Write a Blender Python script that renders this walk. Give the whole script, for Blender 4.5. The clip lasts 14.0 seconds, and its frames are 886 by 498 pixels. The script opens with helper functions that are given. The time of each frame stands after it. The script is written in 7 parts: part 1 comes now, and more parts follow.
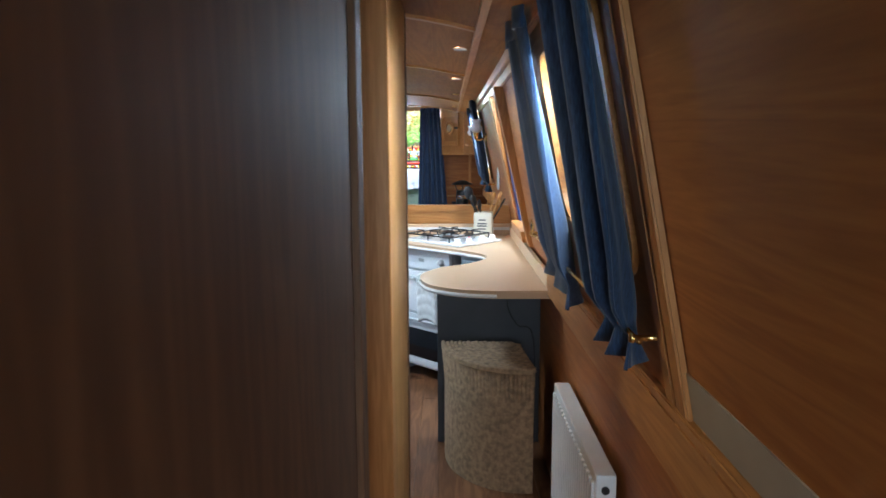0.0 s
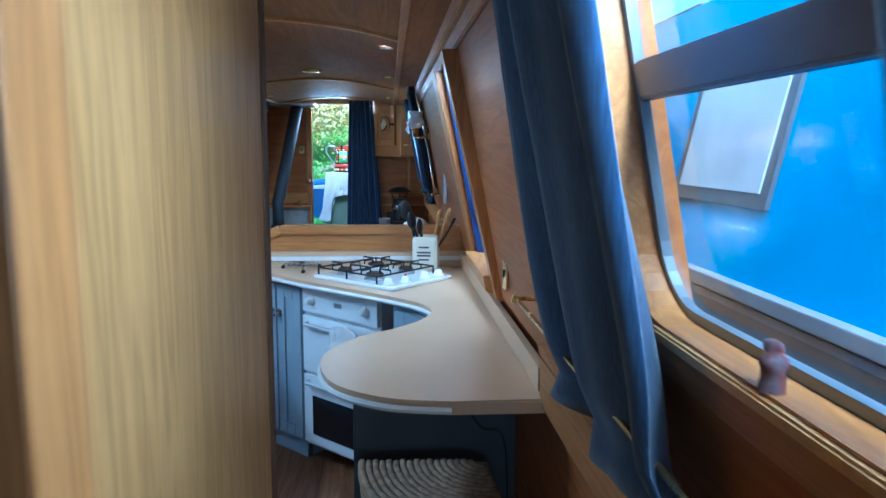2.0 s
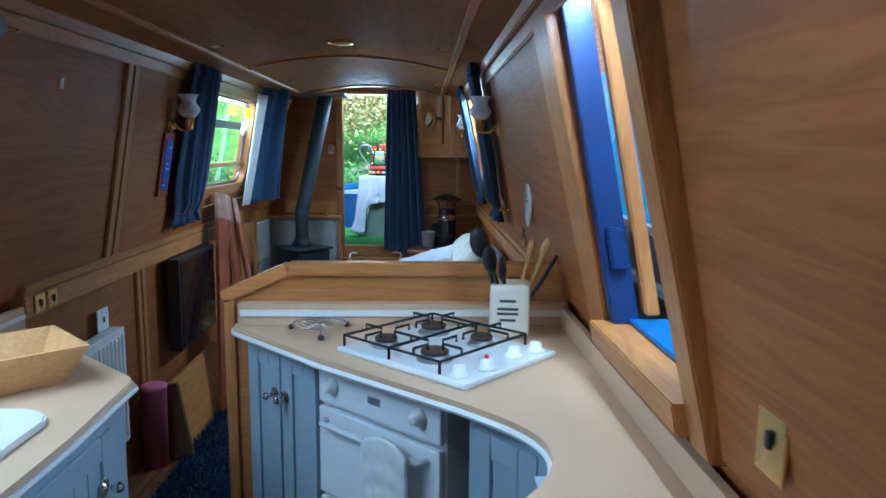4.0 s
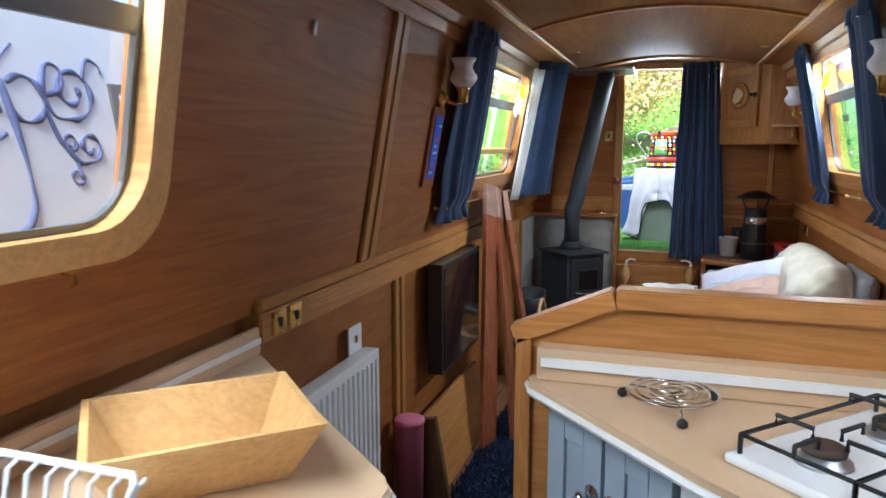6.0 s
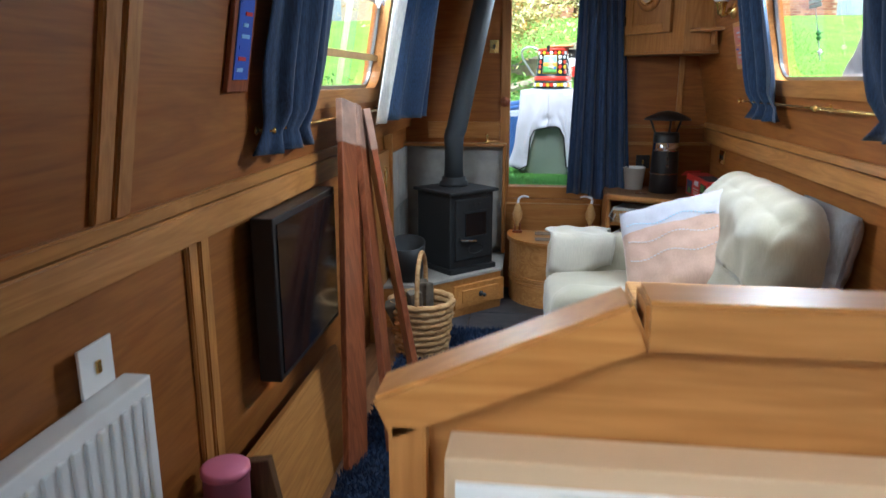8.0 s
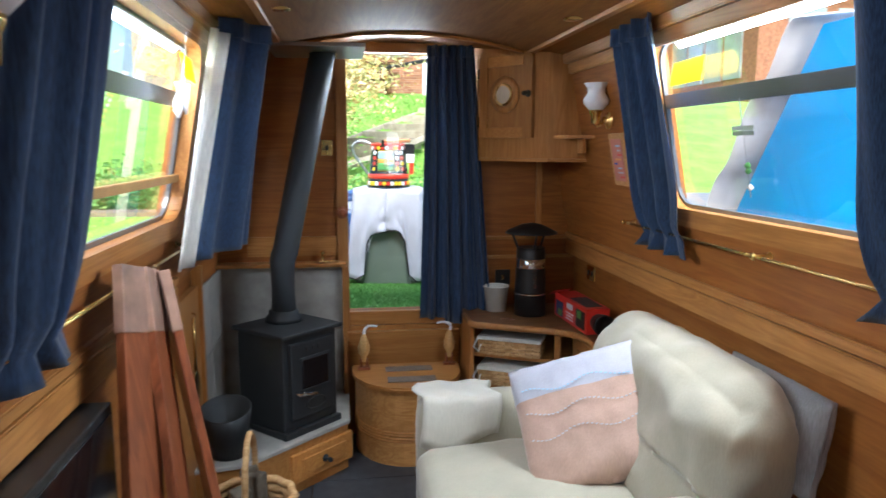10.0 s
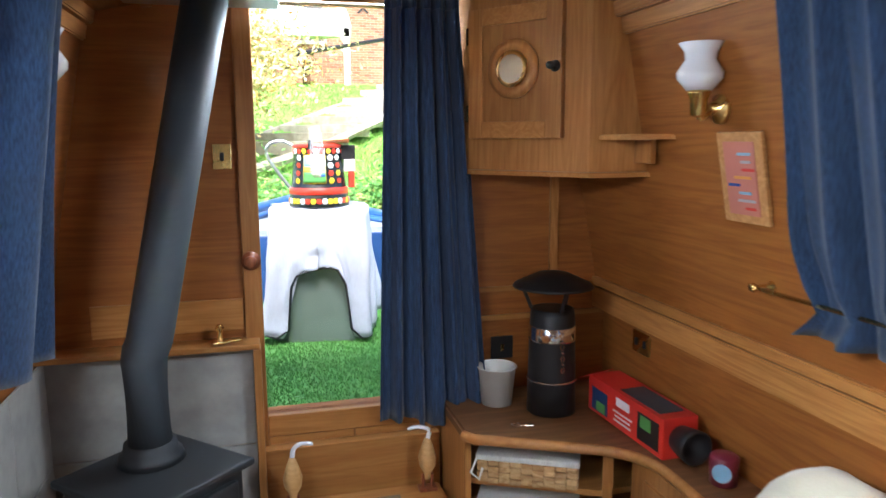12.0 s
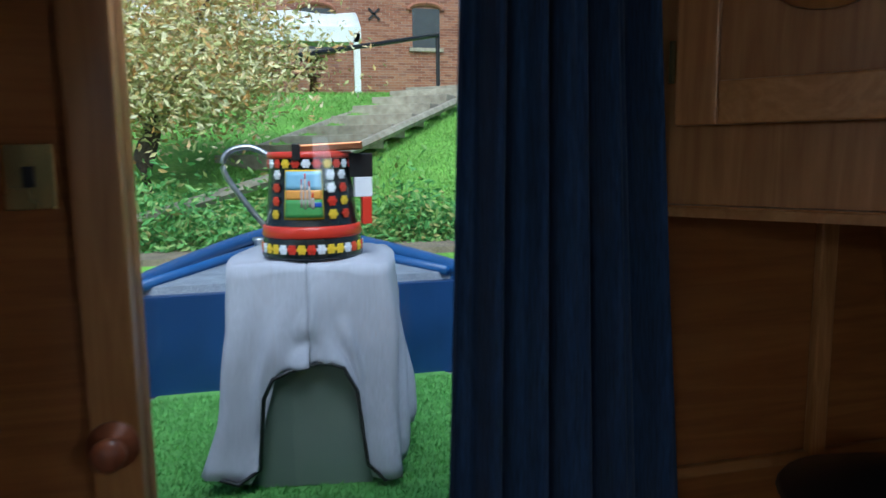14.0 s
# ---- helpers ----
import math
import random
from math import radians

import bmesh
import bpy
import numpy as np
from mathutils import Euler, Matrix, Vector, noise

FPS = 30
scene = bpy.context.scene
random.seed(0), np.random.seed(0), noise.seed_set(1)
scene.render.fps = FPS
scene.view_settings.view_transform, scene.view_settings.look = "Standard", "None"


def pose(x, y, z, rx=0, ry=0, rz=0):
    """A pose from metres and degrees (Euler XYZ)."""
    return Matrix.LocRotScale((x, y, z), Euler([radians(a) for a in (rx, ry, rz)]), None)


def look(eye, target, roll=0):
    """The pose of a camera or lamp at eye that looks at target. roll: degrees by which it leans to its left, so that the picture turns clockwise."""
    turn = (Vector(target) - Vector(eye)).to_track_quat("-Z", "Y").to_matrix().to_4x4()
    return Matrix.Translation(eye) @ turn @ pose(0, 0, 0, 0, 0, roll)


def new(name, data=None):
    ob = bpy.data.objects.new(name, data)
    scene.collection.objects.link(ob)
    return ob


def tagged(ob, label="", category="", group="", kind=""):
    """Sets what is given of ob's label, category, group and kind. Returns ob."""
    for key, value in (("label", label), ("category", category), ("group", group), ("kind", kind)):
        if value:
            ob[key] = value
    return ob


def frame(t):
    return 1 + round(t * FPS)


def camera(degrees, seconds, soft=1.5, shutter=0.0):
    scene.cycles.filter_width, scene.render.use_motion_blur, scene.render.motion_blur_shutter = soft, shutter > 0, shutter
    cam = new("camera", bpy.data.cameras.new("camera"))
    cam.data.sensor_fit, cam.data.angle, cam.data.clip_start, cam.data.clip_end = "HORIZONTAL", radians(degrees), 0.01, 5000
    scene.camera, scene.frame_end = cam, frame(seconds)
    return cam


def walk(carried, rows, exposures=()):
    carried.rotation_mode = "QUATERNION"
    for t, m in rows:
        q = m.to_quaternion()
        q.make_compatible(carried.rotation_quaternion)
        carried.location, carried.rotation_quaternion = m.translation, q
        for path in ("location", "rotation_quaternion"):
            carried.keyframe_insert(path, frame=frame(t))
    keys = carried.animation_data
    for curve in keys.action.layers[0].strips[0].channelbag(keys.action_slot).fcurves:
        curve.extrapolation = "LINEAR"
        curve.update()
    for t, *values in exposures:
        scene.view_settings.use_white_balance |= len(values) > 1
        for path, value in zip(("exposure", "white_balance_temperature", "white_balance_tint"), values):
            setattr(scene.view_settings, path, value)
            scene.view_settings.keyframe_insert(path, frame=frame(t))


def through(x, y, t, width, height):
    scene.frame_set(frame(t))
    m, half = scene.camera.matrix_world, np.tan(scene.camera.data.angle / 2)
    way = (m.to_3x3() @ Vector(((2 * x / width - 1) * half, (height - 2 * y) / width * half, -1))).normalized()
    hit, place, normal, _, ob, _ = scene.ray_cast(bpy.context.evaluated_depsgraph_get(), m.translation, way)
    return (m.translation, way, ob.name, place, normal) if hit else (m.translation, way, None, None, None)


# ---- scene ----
cam = camera(64.8, 14.0, soft=1.5, shutter=0.3)
PATH = [
    (0, (0.03, 0.017, 1.502), (0.012, 1.996, 1.213), -0.2),
    (0.5, (0.069, 0.366, 1.5), (0.175, 2.341, 1.203), -0.6),
    (1, (0.084, 0.702, 1.481), (0.234, 2.676, 1.196), -0.4),
    (1.5, (0.088, 1.021, 1.494), (0.24, 2.994, 1.205), -0.1),
    (2, (0.086, 1.332, 1.489), (0.238, 3.306, 1.205), 0.4),
    (2.2, (0.087, 1.459, 1.5), (0.235, 3.433, 1.218), 0.4),
    (4.3, (-0.037, 2.691, 1.482), (-0.032, 4.67, 1.197), 0.5),
    (4.5, (-0.053, 2.776, 1.484), (-0.123, 4.755, 1.201), 0.5),
    (5, (-0.122, 2.955, 1.483), (-0.445, 4.91, 1.217), 0.7),
    (5.5, (-0.266, 3.117, 1.484), (-0.86, 5.005, 1.197), 1.2),
    (6, (-0.363, 3.351, 1.407), (-0.973, 5.232, 1.112), 0.0),
    (6.5, (-0.375, 3.604, 1.319), (-0.905, 5.509, 1.021), -0.6),
    (7, (-0.408, 3.828, 1.228), (-0.808, 5.748, 0.837), -0.6),
    (7.2, (-0.443, 3.928, 1.193), (-0.774, 5.833, 0.682), -0.4),
    (9.3, (-0.667, 4.774, 1.458), (-0.825, 6.744, 1.151), 0.3),
    (9.5, (-0.685, 4.852, 1.453), (-0.711, 6.831, 1.166), 0.3),
    (10, (-0.723, 5.06, 1.476), (-0.443, 7.019, 1.187), 0.2),
    (10.5, (-0.754, 5.308, 1.494), (-0.235, 7.217, 1.195), 0.5),
    (11, (-0.719, 5.624, 1.506), (-0.199, 7.526, 1.174), -0.6),
    (11.5, (-0.671, 5.983, 1.491), (-0.174, 7.893, 1.168), -0.6),
    (12, (-0.691, 6.367, 1.519), (-0.193, 8.279, 1.208), -0.3),
    (12.5, (-0.702, 6.736, 1.499), (-0.202, 8.649, 1.201), 0.1),
    (13, (-0.713, 7.127, 1.489), (-0.22, 9.044, 1.199), 0.9),
    (13.5, (-0.694, 7.47, 1.474), (-0.223, 9.395, 1.198), 0.3),
    (14, (-0.534, 7.708, 1.491), (-0.063, 9.633, 1.219), -0.7),
]
EXPOSURES = [(0.0, 1.8, 5300, 2), (0.5, 1.45, 4400, 2), (1.5, 1.2, 4150, -4), (2.2, 1.05, 4000, -6), (4.3, 0.85, 4600, -4), (5.0, 1.0, 5300, 2), (5.5, 1.15, 5700, 6), (7.0, 1.4, 5600, 4), (9.5, 1.2, 5800, 6), (10.5, 1.35, 5800, 9), (11.5, 1.6, 5800, 10), (12.3, 1.9, 5700, 6), (13.0, 0.8, 5000, -2), (13.5, 0.4, 5000, -2), (14.0, -0.3, 5000, 0)]
walk(cam, [(t, look(eye, target, roll)) for t, eye, target, roll in PATH], EXPOSURES)

# ---- light ----
world = bpy.data.worlds.new("sky")
scene.world = world
world.use_nodes = True
wn = world.node_tree.nodes
sky = wn.new("ShaderNodeTexSky")
sky.sky_type = "NISHITA"
sky.sun_disc = False
sky.sun_elevation = radians(38)
sky.sun_rotation = radians(200)
sky.dust_density = 4.0
world.node_tree.links.new(sky.outputs[0], wn["Background"].inputs[0])
wn["Background"].inputs[1].default_value = 0.15
sun_data = bpy.data.lights.new("sun", "SUN")
sun_data.energy, sun_data.angle, sun_data.color = 3.2, radians(30), (1.0, 0.97, 0.92)
sun = new("sun", sun_data)
sun.matrix_world = look((0, 0, 30), (1, 18, 4))


def window_light(where, target, sx, sy, watts):
    data = bpy.data.lights.new("window_light", "AREA")
    data.shape, data.size, data.size_y, data.energy, data.color = "RECTANGLE", sx, sy, watts, (0.93, 0.97, 1.0)
    ob = new("window_light", data)
    ob.matrix_world = look(where, target)
    return ob


window_light((0.375, 6.8, 1.812), (-0.5, 6.8, 1.0), 1.0, 0.03, 10)
window_light((-1.225, 6.87, 1.772), (-0.4, 6.87, 1.0), 1.0, 0.03, 10)
window_light((-1.225, 3.8, 1.762), (-0.4, 3.8, 0.9), 0.95, 0.03, 10)
window_light((0.36, 3.99, 1.842), (-0.5, 3.99, 0.8), 0.45, 0.03, 4)
window_light((0.38, 1.8, 1.752), (-0.1, 1.8, 1.0), 0.6, 0.03, 4)
# Lamp in the unseen rear opening, added to brighten the corridor.
window_light((0.17, -1.19, 1.35), (0.17, 1.0, 1.3), 0.46, 0.8, 5)
window_light((-0.435, 8.612, 1.915), (-0.435, 7.4, 0.9), 0.45, 0.022, 3)

# ---- materials ----
def shader(name, rough=0.5, metal=0.0):
    m = bpy.data.materials.new(name)
    m.use_nodes = True
    b = m.node_tree.nodes["Principled BSDF"]
    b.inputs["Roughness"].default_value = rough
    b.inputs["Metallic"].default_value = metal
    return m, m.node_tree.nodes, m.node_tree.links, b


def ramp(n, stops):
    r = n.new("ShaderNodeValToRGB")
    e = r.color_ramp.elements
    while len(e) < len(stops):
        e.new(0.5)
    for k, (p, c) in zip(e, stops):
        k.position, k.color = p, (*c, 1)
    return r


def mapped(n, l, scale, out="Object"):
    tc, mp = n.new("ShaderNodeTexCoord"), n.new("ShaderNodeMapping")
    mp.inputs["Scale"].default_value = scale
    l.new(tc.outputs[out], mp.inputs[0])
    return mp


def noise_tex(n, l, src, scale, detail=4.0, distortion=0.0):
    t = n.new("ShaderNodeTexNoise")
    t.inputs["Scale"].default_value, t.inputs["Detail"].default_value, t.inputs["Distortion"].default_value = scale, detail, distortion
    l.new(src.outputs[0], t.inputs["Vector"])
    return t


def bump(n, l, b, src, strength, dist=0.002):
    k = n.new("ShaderNodeBump")
    k.inputs["Strength"].default_value, k.inputs["Distance"].default_value = strength, dist
    l.new(src, k.inputs["Height"])
    l.new(k.outputs[0], b.inputs["Normal"])


def mix(n, l, a, c, fac, kind="MULTIPLY"):
    m = n.new("ShaderNodeMix")
    m.data_type, m.blend_type = "RGBA", kind
    l.new(a, m.inputs[6])
    l.new(c, m.inputs[7])
    if isinstance(fac, float):
        m.inputs[0].default_value = fac
    else:
        l.new(fac, m.inputs[0])
    return m.outputs[2]


def wood(name, dark, light, along="y", rough=0.32, figure=1.0, coat=0.1):
    """Oiled or varnished timber; the grain runs along one axis."""
    m, n, l, b = shader(name, rough)
    s = {"x": (1.1, 14, 14), "y": (14, 1.1, 14), "z": (14, 14, 1.1)}[along]
    mp = mapped(n, l, s)
    fig = noise_tex(n, l, mp, 1.0 * figure, 3, 1.6)
    wave = n.new("ShaderNodeMath")
    wave.operation = "MULTIPLY"
    wave.inputs[1].default_value = 9.0
    l.new(fig.outputs[0], wave.inputs[0])
    fr = n.new("ShaderNodeMath")
    fr.operation = "PINGPONG"
    fr.inputs[1].default_value = 1.0
    l.new(wave.outputs[0], fr.inputs[0])
    r1 = ramp(n, [(0.0, dark), (1.0, light)])
    l.new(fr.outputs[0], r1.inputs[0])
    pores = noise_tex(n, l, mapped(n, l, tuple(v * 9 for v in s)), 1.0, 3)
    r2 = ramp(n, [(0.35, (0.84, 0.81, 0.77)), (0.6, (1, 1, 1))])
    l.new(pores.outputs[0], r2.inputs[0])
    c = mix(n, l, r1.outputs[0], r2.outputs[0], 0.7)
    big = noise_tex(n, l, mapped(n, l, (1.7, 1.7, 1.7)), 1.0, 3)
    r3 = ramp(n, [(0.3, (0.82, 0.8, 0.78)), (0.7, (1.08, 1.06, 1.04))])
    l.new(big.outputs[0], r3.inputs[0])
    c = mix(n, l, c, r3.outputs[0], 0.8)
    oi = n.new("ShaderNodeObjectInfo")
    r4 = ramp(n, [(0.0, (0.86, 0.85, 0.84)), (1.0, (1.1, 1.09, 1.07))])
    l.new(oi.outputs["Random"], r4.inputs[0])
    c = mix(n, l, c, r4.outputs[0], 1.0)
    l.new(c, b.inputs["Base Color"])
    rr = n.new("ShaderNodeMapRange")
    rr.inputs[3].default_value, rr.inputs[4].default_value = rough - 0.07, rough + 0.14
    l.new(big.outputs[0], rr.inputs[0])
    l.new(rr.outputs[0], b.inputs["Roughness"])
    b.inputs["Specular IOR Level"].default_value = 0.32
    b.inputs["Coat Weight"].default_value = coat
    b.inputs["Coat Roughness"].default_value = 0.25
    bump(n, l, b, pores.outputs[0], 0.12, 0.001)
    return m


def plain(name, colour, rough=0.5, metal=0.0, vary=0.12, scale=6.0, fine=0.05, bump_scale=220.0, coat=0.0):
    """Paint, metal or plastic, with faint blotches and a fine relief."""
    m, n, l, b = shader(name, rough, metal)
    mp = mapped(n, l, (1, 1, 1))
    t = noise_tex(n, l, mp, scale, 5)
    lo, hi = tuple(c * (1 - vary) for c in colour), tuple(min(1, c * (1 + vary)) for c in colour)
    r = ramp(n, [(0.3, lo), (0.7, hi)])
    l.new(t.outputs[0], r.inputs[0])
    l.new(r.outputs[0], b.inputs["Base Color"])
    rr = n.new("ShaderNodeMapRange")
    rr.inputs[3].default_value, rr.inputs[4].default_value = max(0.03, rough - 0.08), min(1, rough + 0.1)
    l.new(t.outputs[0], rr.inputs[0])
    l.new(rr.outputs[0], b.inputs["Roughness"])
    b.inputs["Coat Weight"].default_value = coat
    if fine:
        bump(n, l, b, noise_tex(n, l, mp, bump_scale, 2).outputs[0], fine, 0.001)
    return m


def cloth(name, colour, weave=700.0, sheen=0.2, vary=0.25, through=0.0):
    m, n, l, b = shader(name, 0.95)
    mp = mapped(n, l, (1, 1, 1))
    slub = noise_tex(n, l, mapped(n, l, (90, 90, 9)), 3.0, 3)
    t = noise_tex(n, l, mp, weave, 2)
    big = noise_tex(n, l, mp, 5.0, 3)
    lo, hi = tuple(c * (1 - vary) for c in colour), tuple(min(1, c * (1 + vary)) for c in colour)
    r = ramp(n, [(0.3, lo), (0.7, hi)])
    l.new(slub.outputs[0], r.inputs[0])
    r2 = ramp(n, [(0.3, (0.85, 0.85, 0.85)), (0.7, (1.05, 1.05, 1.05))])
    l.new(big.outputs[0], r2.inputs[0])
    l.new(mix(n, l, r.outputs[0], r2.outputs[0], 1.0), b.inputs["Base Color"])
    b.inputs["Sheen Weight"].default_value = sheen
    if through:
        b.inputs["Transmission Weight"].default_value = 0.0
        tr = n.new("ShaderNodeBsdfTranslucent")
        tr.inputs[0].default_value = (*(min(1, c * 1.6) for c in colour), 1)
        ms = n.new("ShaderNodeMixShader")
        ms.inputs[0].default_value = through
        out = n["Material Output"]
        l.new(b.outputs[0], ms.inputs[1])
        l.new(tr.outputs[0], ms.inputs[2])
        l.new(ms.outputs[0], out.inputs[0])
    bump(n, l, b, t.outputs[0], 0.25, 0.001)
    return m


def glass_mat(name, tint=(1, 1, 1), rough=0.0, ior=1.1):
    m, n, l, b = shader(name, rough)
    b.inputs["Base Color"].default_value = (*tint, 1)
    b.inputs["Transmission Weight"].default_value = 1.0
    b.inputs["IOR"].default_value = ior
    return m


def speckle(name, stops, scale, rough=0.5, relief=0.2):
    m, n, l, b = shader(name, rough)
    mp = mapped(n, l, (1, 1, 1))
    t = noise_tex(n, l, mp, scale, 6)
    r = ramp(n, stops)
    l.new(t.outputs[0], r.inputs[0])
    big = noise_tex(n, l, mp, scale / 12, 3)
    r2 = ramp(n, [(0.3, (0.7, 0.7, 0.7)), (0.7, (1.1, 1.1, 1.1))])
    l.new(big.outputs[0], r2.inputs[0])
    l.new(mix(n, l, r.outputs[0], r2.outputs[0], 1.0), b.inputs["Base Color"])
    bump(n, l, b, t.outputs[0], relief, 0.004)
    return m


PLY = wood("oak_ply", (0.28, 0.096, 0.018), (0.36, 0.135, 0.028), "y", 0.5, 0.7, 0.04)
PLY_X = wood("oak_ply_across", (0.28, 0.096, 0.018), (0.36, 0.135, 0.028), "x", 0.5, 0.7, 0.04)
OAK = wood("oak_trim", (0.39, 0.17, 0.045), (0.5, 0.24, 0.07), "y", 0.38)
OAK_X = wood("oak_trim_across", (0.42, 0.185, 0.048), (0.5, 0.24, 0.07), "x", 0.38)
OAK_Z = wood("oak_trim_upright", (0.37, 0.16, 0.042), (0.47, 0.22, 0.065), "z", 0.38)
PALE_Z = wood("pale_oak_upright", (0.33, 0.17, 0.05), (0.44, 0.24, 0.08), "z", 0.45, 1.0, 0.03)
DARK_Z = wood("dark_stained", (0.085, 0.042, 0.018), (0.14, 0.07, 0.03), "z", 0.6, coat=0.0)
MAHOG = wood("mahogany_board", (0.19, 0.055, 0.022), (0.3, 0.095, 0.04), "z", 0.35)
CEIL = wood("ceiling_ply", (0.235, 0.098, 0.022), (0.3, 0.132, 0.032), "y", 0.65, 0.6, 0.0)
PINE = wood("pine", (0.5, 0.25, 0.09), (0.62, 0.35, 0.14), "x", 0.45)
PALEWOOD = wood("pale_wood", (0.62, 0.38, 0.15), (0.68, 0.43, 0.18), "x", 0.5)
FLOORW = wood("floor_plank", (0.16, 0.07, 0.03), (0.27, 0.13, 0.06), "y", 0.4)
LAMIN = plain("beige_laminate", (0.58, 0.41, 0.255), 0.32, vary=0.05, scale=3.0, fine=0.02)
WHITE = plain("white_paint", (0.78, 0.79, 0.78), 0.4, vary=0.05)
ENAMEL = plain("white_enamel", (0.8, 0.83, 0.85), 0.15, vary=0.04, fine=0.0, coat=0.4)
GREYBLUE = plain("grey_blue_paint", (0.33, 0.4, 0.47), 0.5, vary=0.06)
DARKGREY = plain("dark_grey_paint", (0.055, 0.06, 0.068), 0.55)
IRON = plain("black_iron", (0.022, 0.025, 0.028), 0.55, 0.3, fine=0.2)
BLACK = plain("black_plastic", (0.012, 0.012, 0.013), 0.4)
SCREEN = plain("dark_screen", (0.008, 0.008, 0.01), 0.08, fine=0.0)
BRASS = plain("brass", (0.72, 0.5, 0.18), 0.25, 1.0, fine=0.03)
CHROME = plain("chrome", (0.75, 0.76, 0.78), 0.12, 1.0, fine=0.0)
ALU = plain("aluminium", (0.5, 0.52, 0.54), 0.4, 1.0)
GUNMETAL = plain("grey_window_frame", (0.16, 0.17, 0.18), 0.4, 0.6)
NAVY = cloth("navy_curtain", (0.021, 0.047, 0.108), through=0.11, vary=0.45)
LINING = cloth("white_lining", (0.75, 0.74, 0.7), through=0.4)
CREAM = cloth("cream_throw", (0.42, 0.385, 0.29), 110.0, 0.4, 0.06)
LILAC = cloth("pale_lilac_cotton", (0.48, 0.48, 0.55), 500.0, 0.3, 0.06)
PINK = cloth("dusty_pink_cotton", (0.5, 0.33, 0.26), 500.0, 0.3, 0.08)
GREYCLOTH = cloth("grey_canvas", (0.5, 0.51, 0.58), 600.0, 0.1, 0.08)
TOWELM = cloth("blue_grey_towel", (0.1, 0.12, 0.16), 300.0, 0.5, 0.3)
RUGM = speckle("navy_shag", [(0.3, (0.004, 0.01, 0.03)), (0.7, (0.02, 0.05, 0.13))], 60.0, 0.95, 1.0)
TILE = speckle("grey_tile", [(0.3, (0.3, 0.29, 0.27)), (0.7, (0.42, 0.41, 0.38))], 14.0, 0.5, 0.1)
SLATE = speckle("slate_tile", [(0.3, (0.035, 0.04, 0.05)), (0.7, (0.07, 0.075, 0.085))], 16.0, 0.45, 0.2)
MOSAIC = speckle("dark_stone_laminate", [(0.35, (0.03, 0.03, 0.032)), (0.5, (0.09, 0.085, 0.08)), (0.68, (0.22, 0.2, 0.17))], 55.0, 0.4, 0.15)
WICKER = plain("wicker", (0.3, 0.2, 0.11), 0.75, vary=0.4, scale=45.0, fine=0.3)
STRAW = wood("pale_wicker", (0.42, 0.24, 0.1), (0.6, 0.4, 0.2), "x", 0.7, coat=0.0)
GLASS = glass_mat("window_glass", ior=1.35)
OPAL = plain("opal_glass", (0.82, 0.83, 0.88), 0.2, vary=0.03, fine=0.0)
PLASTIC_CLEAR = glass_mat("clear_plastic", (0.85, 0.87, 0.88), 0.25)
BLUEBOAT = plain("blue_hull_paint", (0.012, 0.27, 0.6), 0.25, vary=0.1, scale=2.0, fine=0.0, coat=0.3)
NAVYHULL = plain("navy_hull_paint", (0.015, 0.045, 0.14), 0.35, vary=0.2)
BLACKHULL = plain("black_hull", (0.035, 0.045, 0.06), 0.5, vary=0.45, scale=5.0)
WHITEBOAT = plain("white_hull_paint", (0.72, 0.76, 0.8), 0.35, vary=0.05)
DECKGREY = speckle("grey_deck", [(0.3, (0.22, 0.25, 0.3)), (0.7, (0.36, 0.4, 0.46))], 120.0, 0.6, 0.1)
SAGE = plain("sage_green_panel", (0.2, 0.25, 0.22), 0.6, vary=0.08)
RED = plain("red_card", (0.6, 0.03, 0.02), 0.4)
REDPAINT = plain("red_paint", (0.6, 0.04, 0.02), 0.3)
YELLOW = plain("yellow_card", (0.8, 0.55, 0.02), 0.5)
BLUESTEEL = plain("blue_steel_paint", (0.008, 0.025, 0.11), 0.45, vary=0.2)
BLUEINK = plain("blue_ink", (0.02, 0.08, 0.45), 0.5)
GREENPAINT = plain("green_paint", (0.1, 0.32, 0.08), 0.4)
SKYPAINT = plain("sky_blue_paint", (0.3, 0.55, 0.75), 0.4)
ORANGEP = plain("orange_paint", (0.75, 0.35, 0.06), 0.4)
COPPER = plain("copper", (0.6, 0.25, 0.12), 0.3, 1.0)
GRASS_TURF = speckle("artificial_turf", [(0.3, (0.1, 0.31, 0.05)), (0.7, (0.26, 0.56, 0.14))], 260.0, 0.9, 0.6)
LAWN = speckle("lawn", [(0.3, (0.15, 0.34, 0.045)), (0.7, (0.28, 0.52, 0.085))], 30.0, 0.95, 0.8)
STONE = speckle("stone_step", [(0.3, (0.3, 0.26, 0.19)), (0.7, (0.5, 0.45, 0.35))], 9.0, 0.9, 0.4)
PATHM = speckle("towpath_gravel", [(0.3, (0.2, 0.16, 0.1)), (0.7, (0.34, 0.28, 0.2))], 60.0, 0.95, 0.4)
BARK = speckle("bark", [(0.3, (0.07, 0.055, 0.04)), (0.7, (0.17, 0.14, 0.1))], 20.0, 0.95, 0.8)
BRICKM = plain("brick", (0.3, 0.13, 0.08), 0.9, vary=0.3, scale=12, fine=0.3)
MORTAR = plain("mortar", (0.4, 0.33, 0.27), 0.95)
SLATEROOF = plain("slate_roof", (0.12, 0.12, 0.13), 0.7)
GLOW = bpy.data.materials.new("lamp_glow")
GLOW.use_nodes = True
GLOW.node_tree.nodes["Principled BSDF"].inputs["Emission Color"].default_value = (1, 0.82, 0.55, 1)
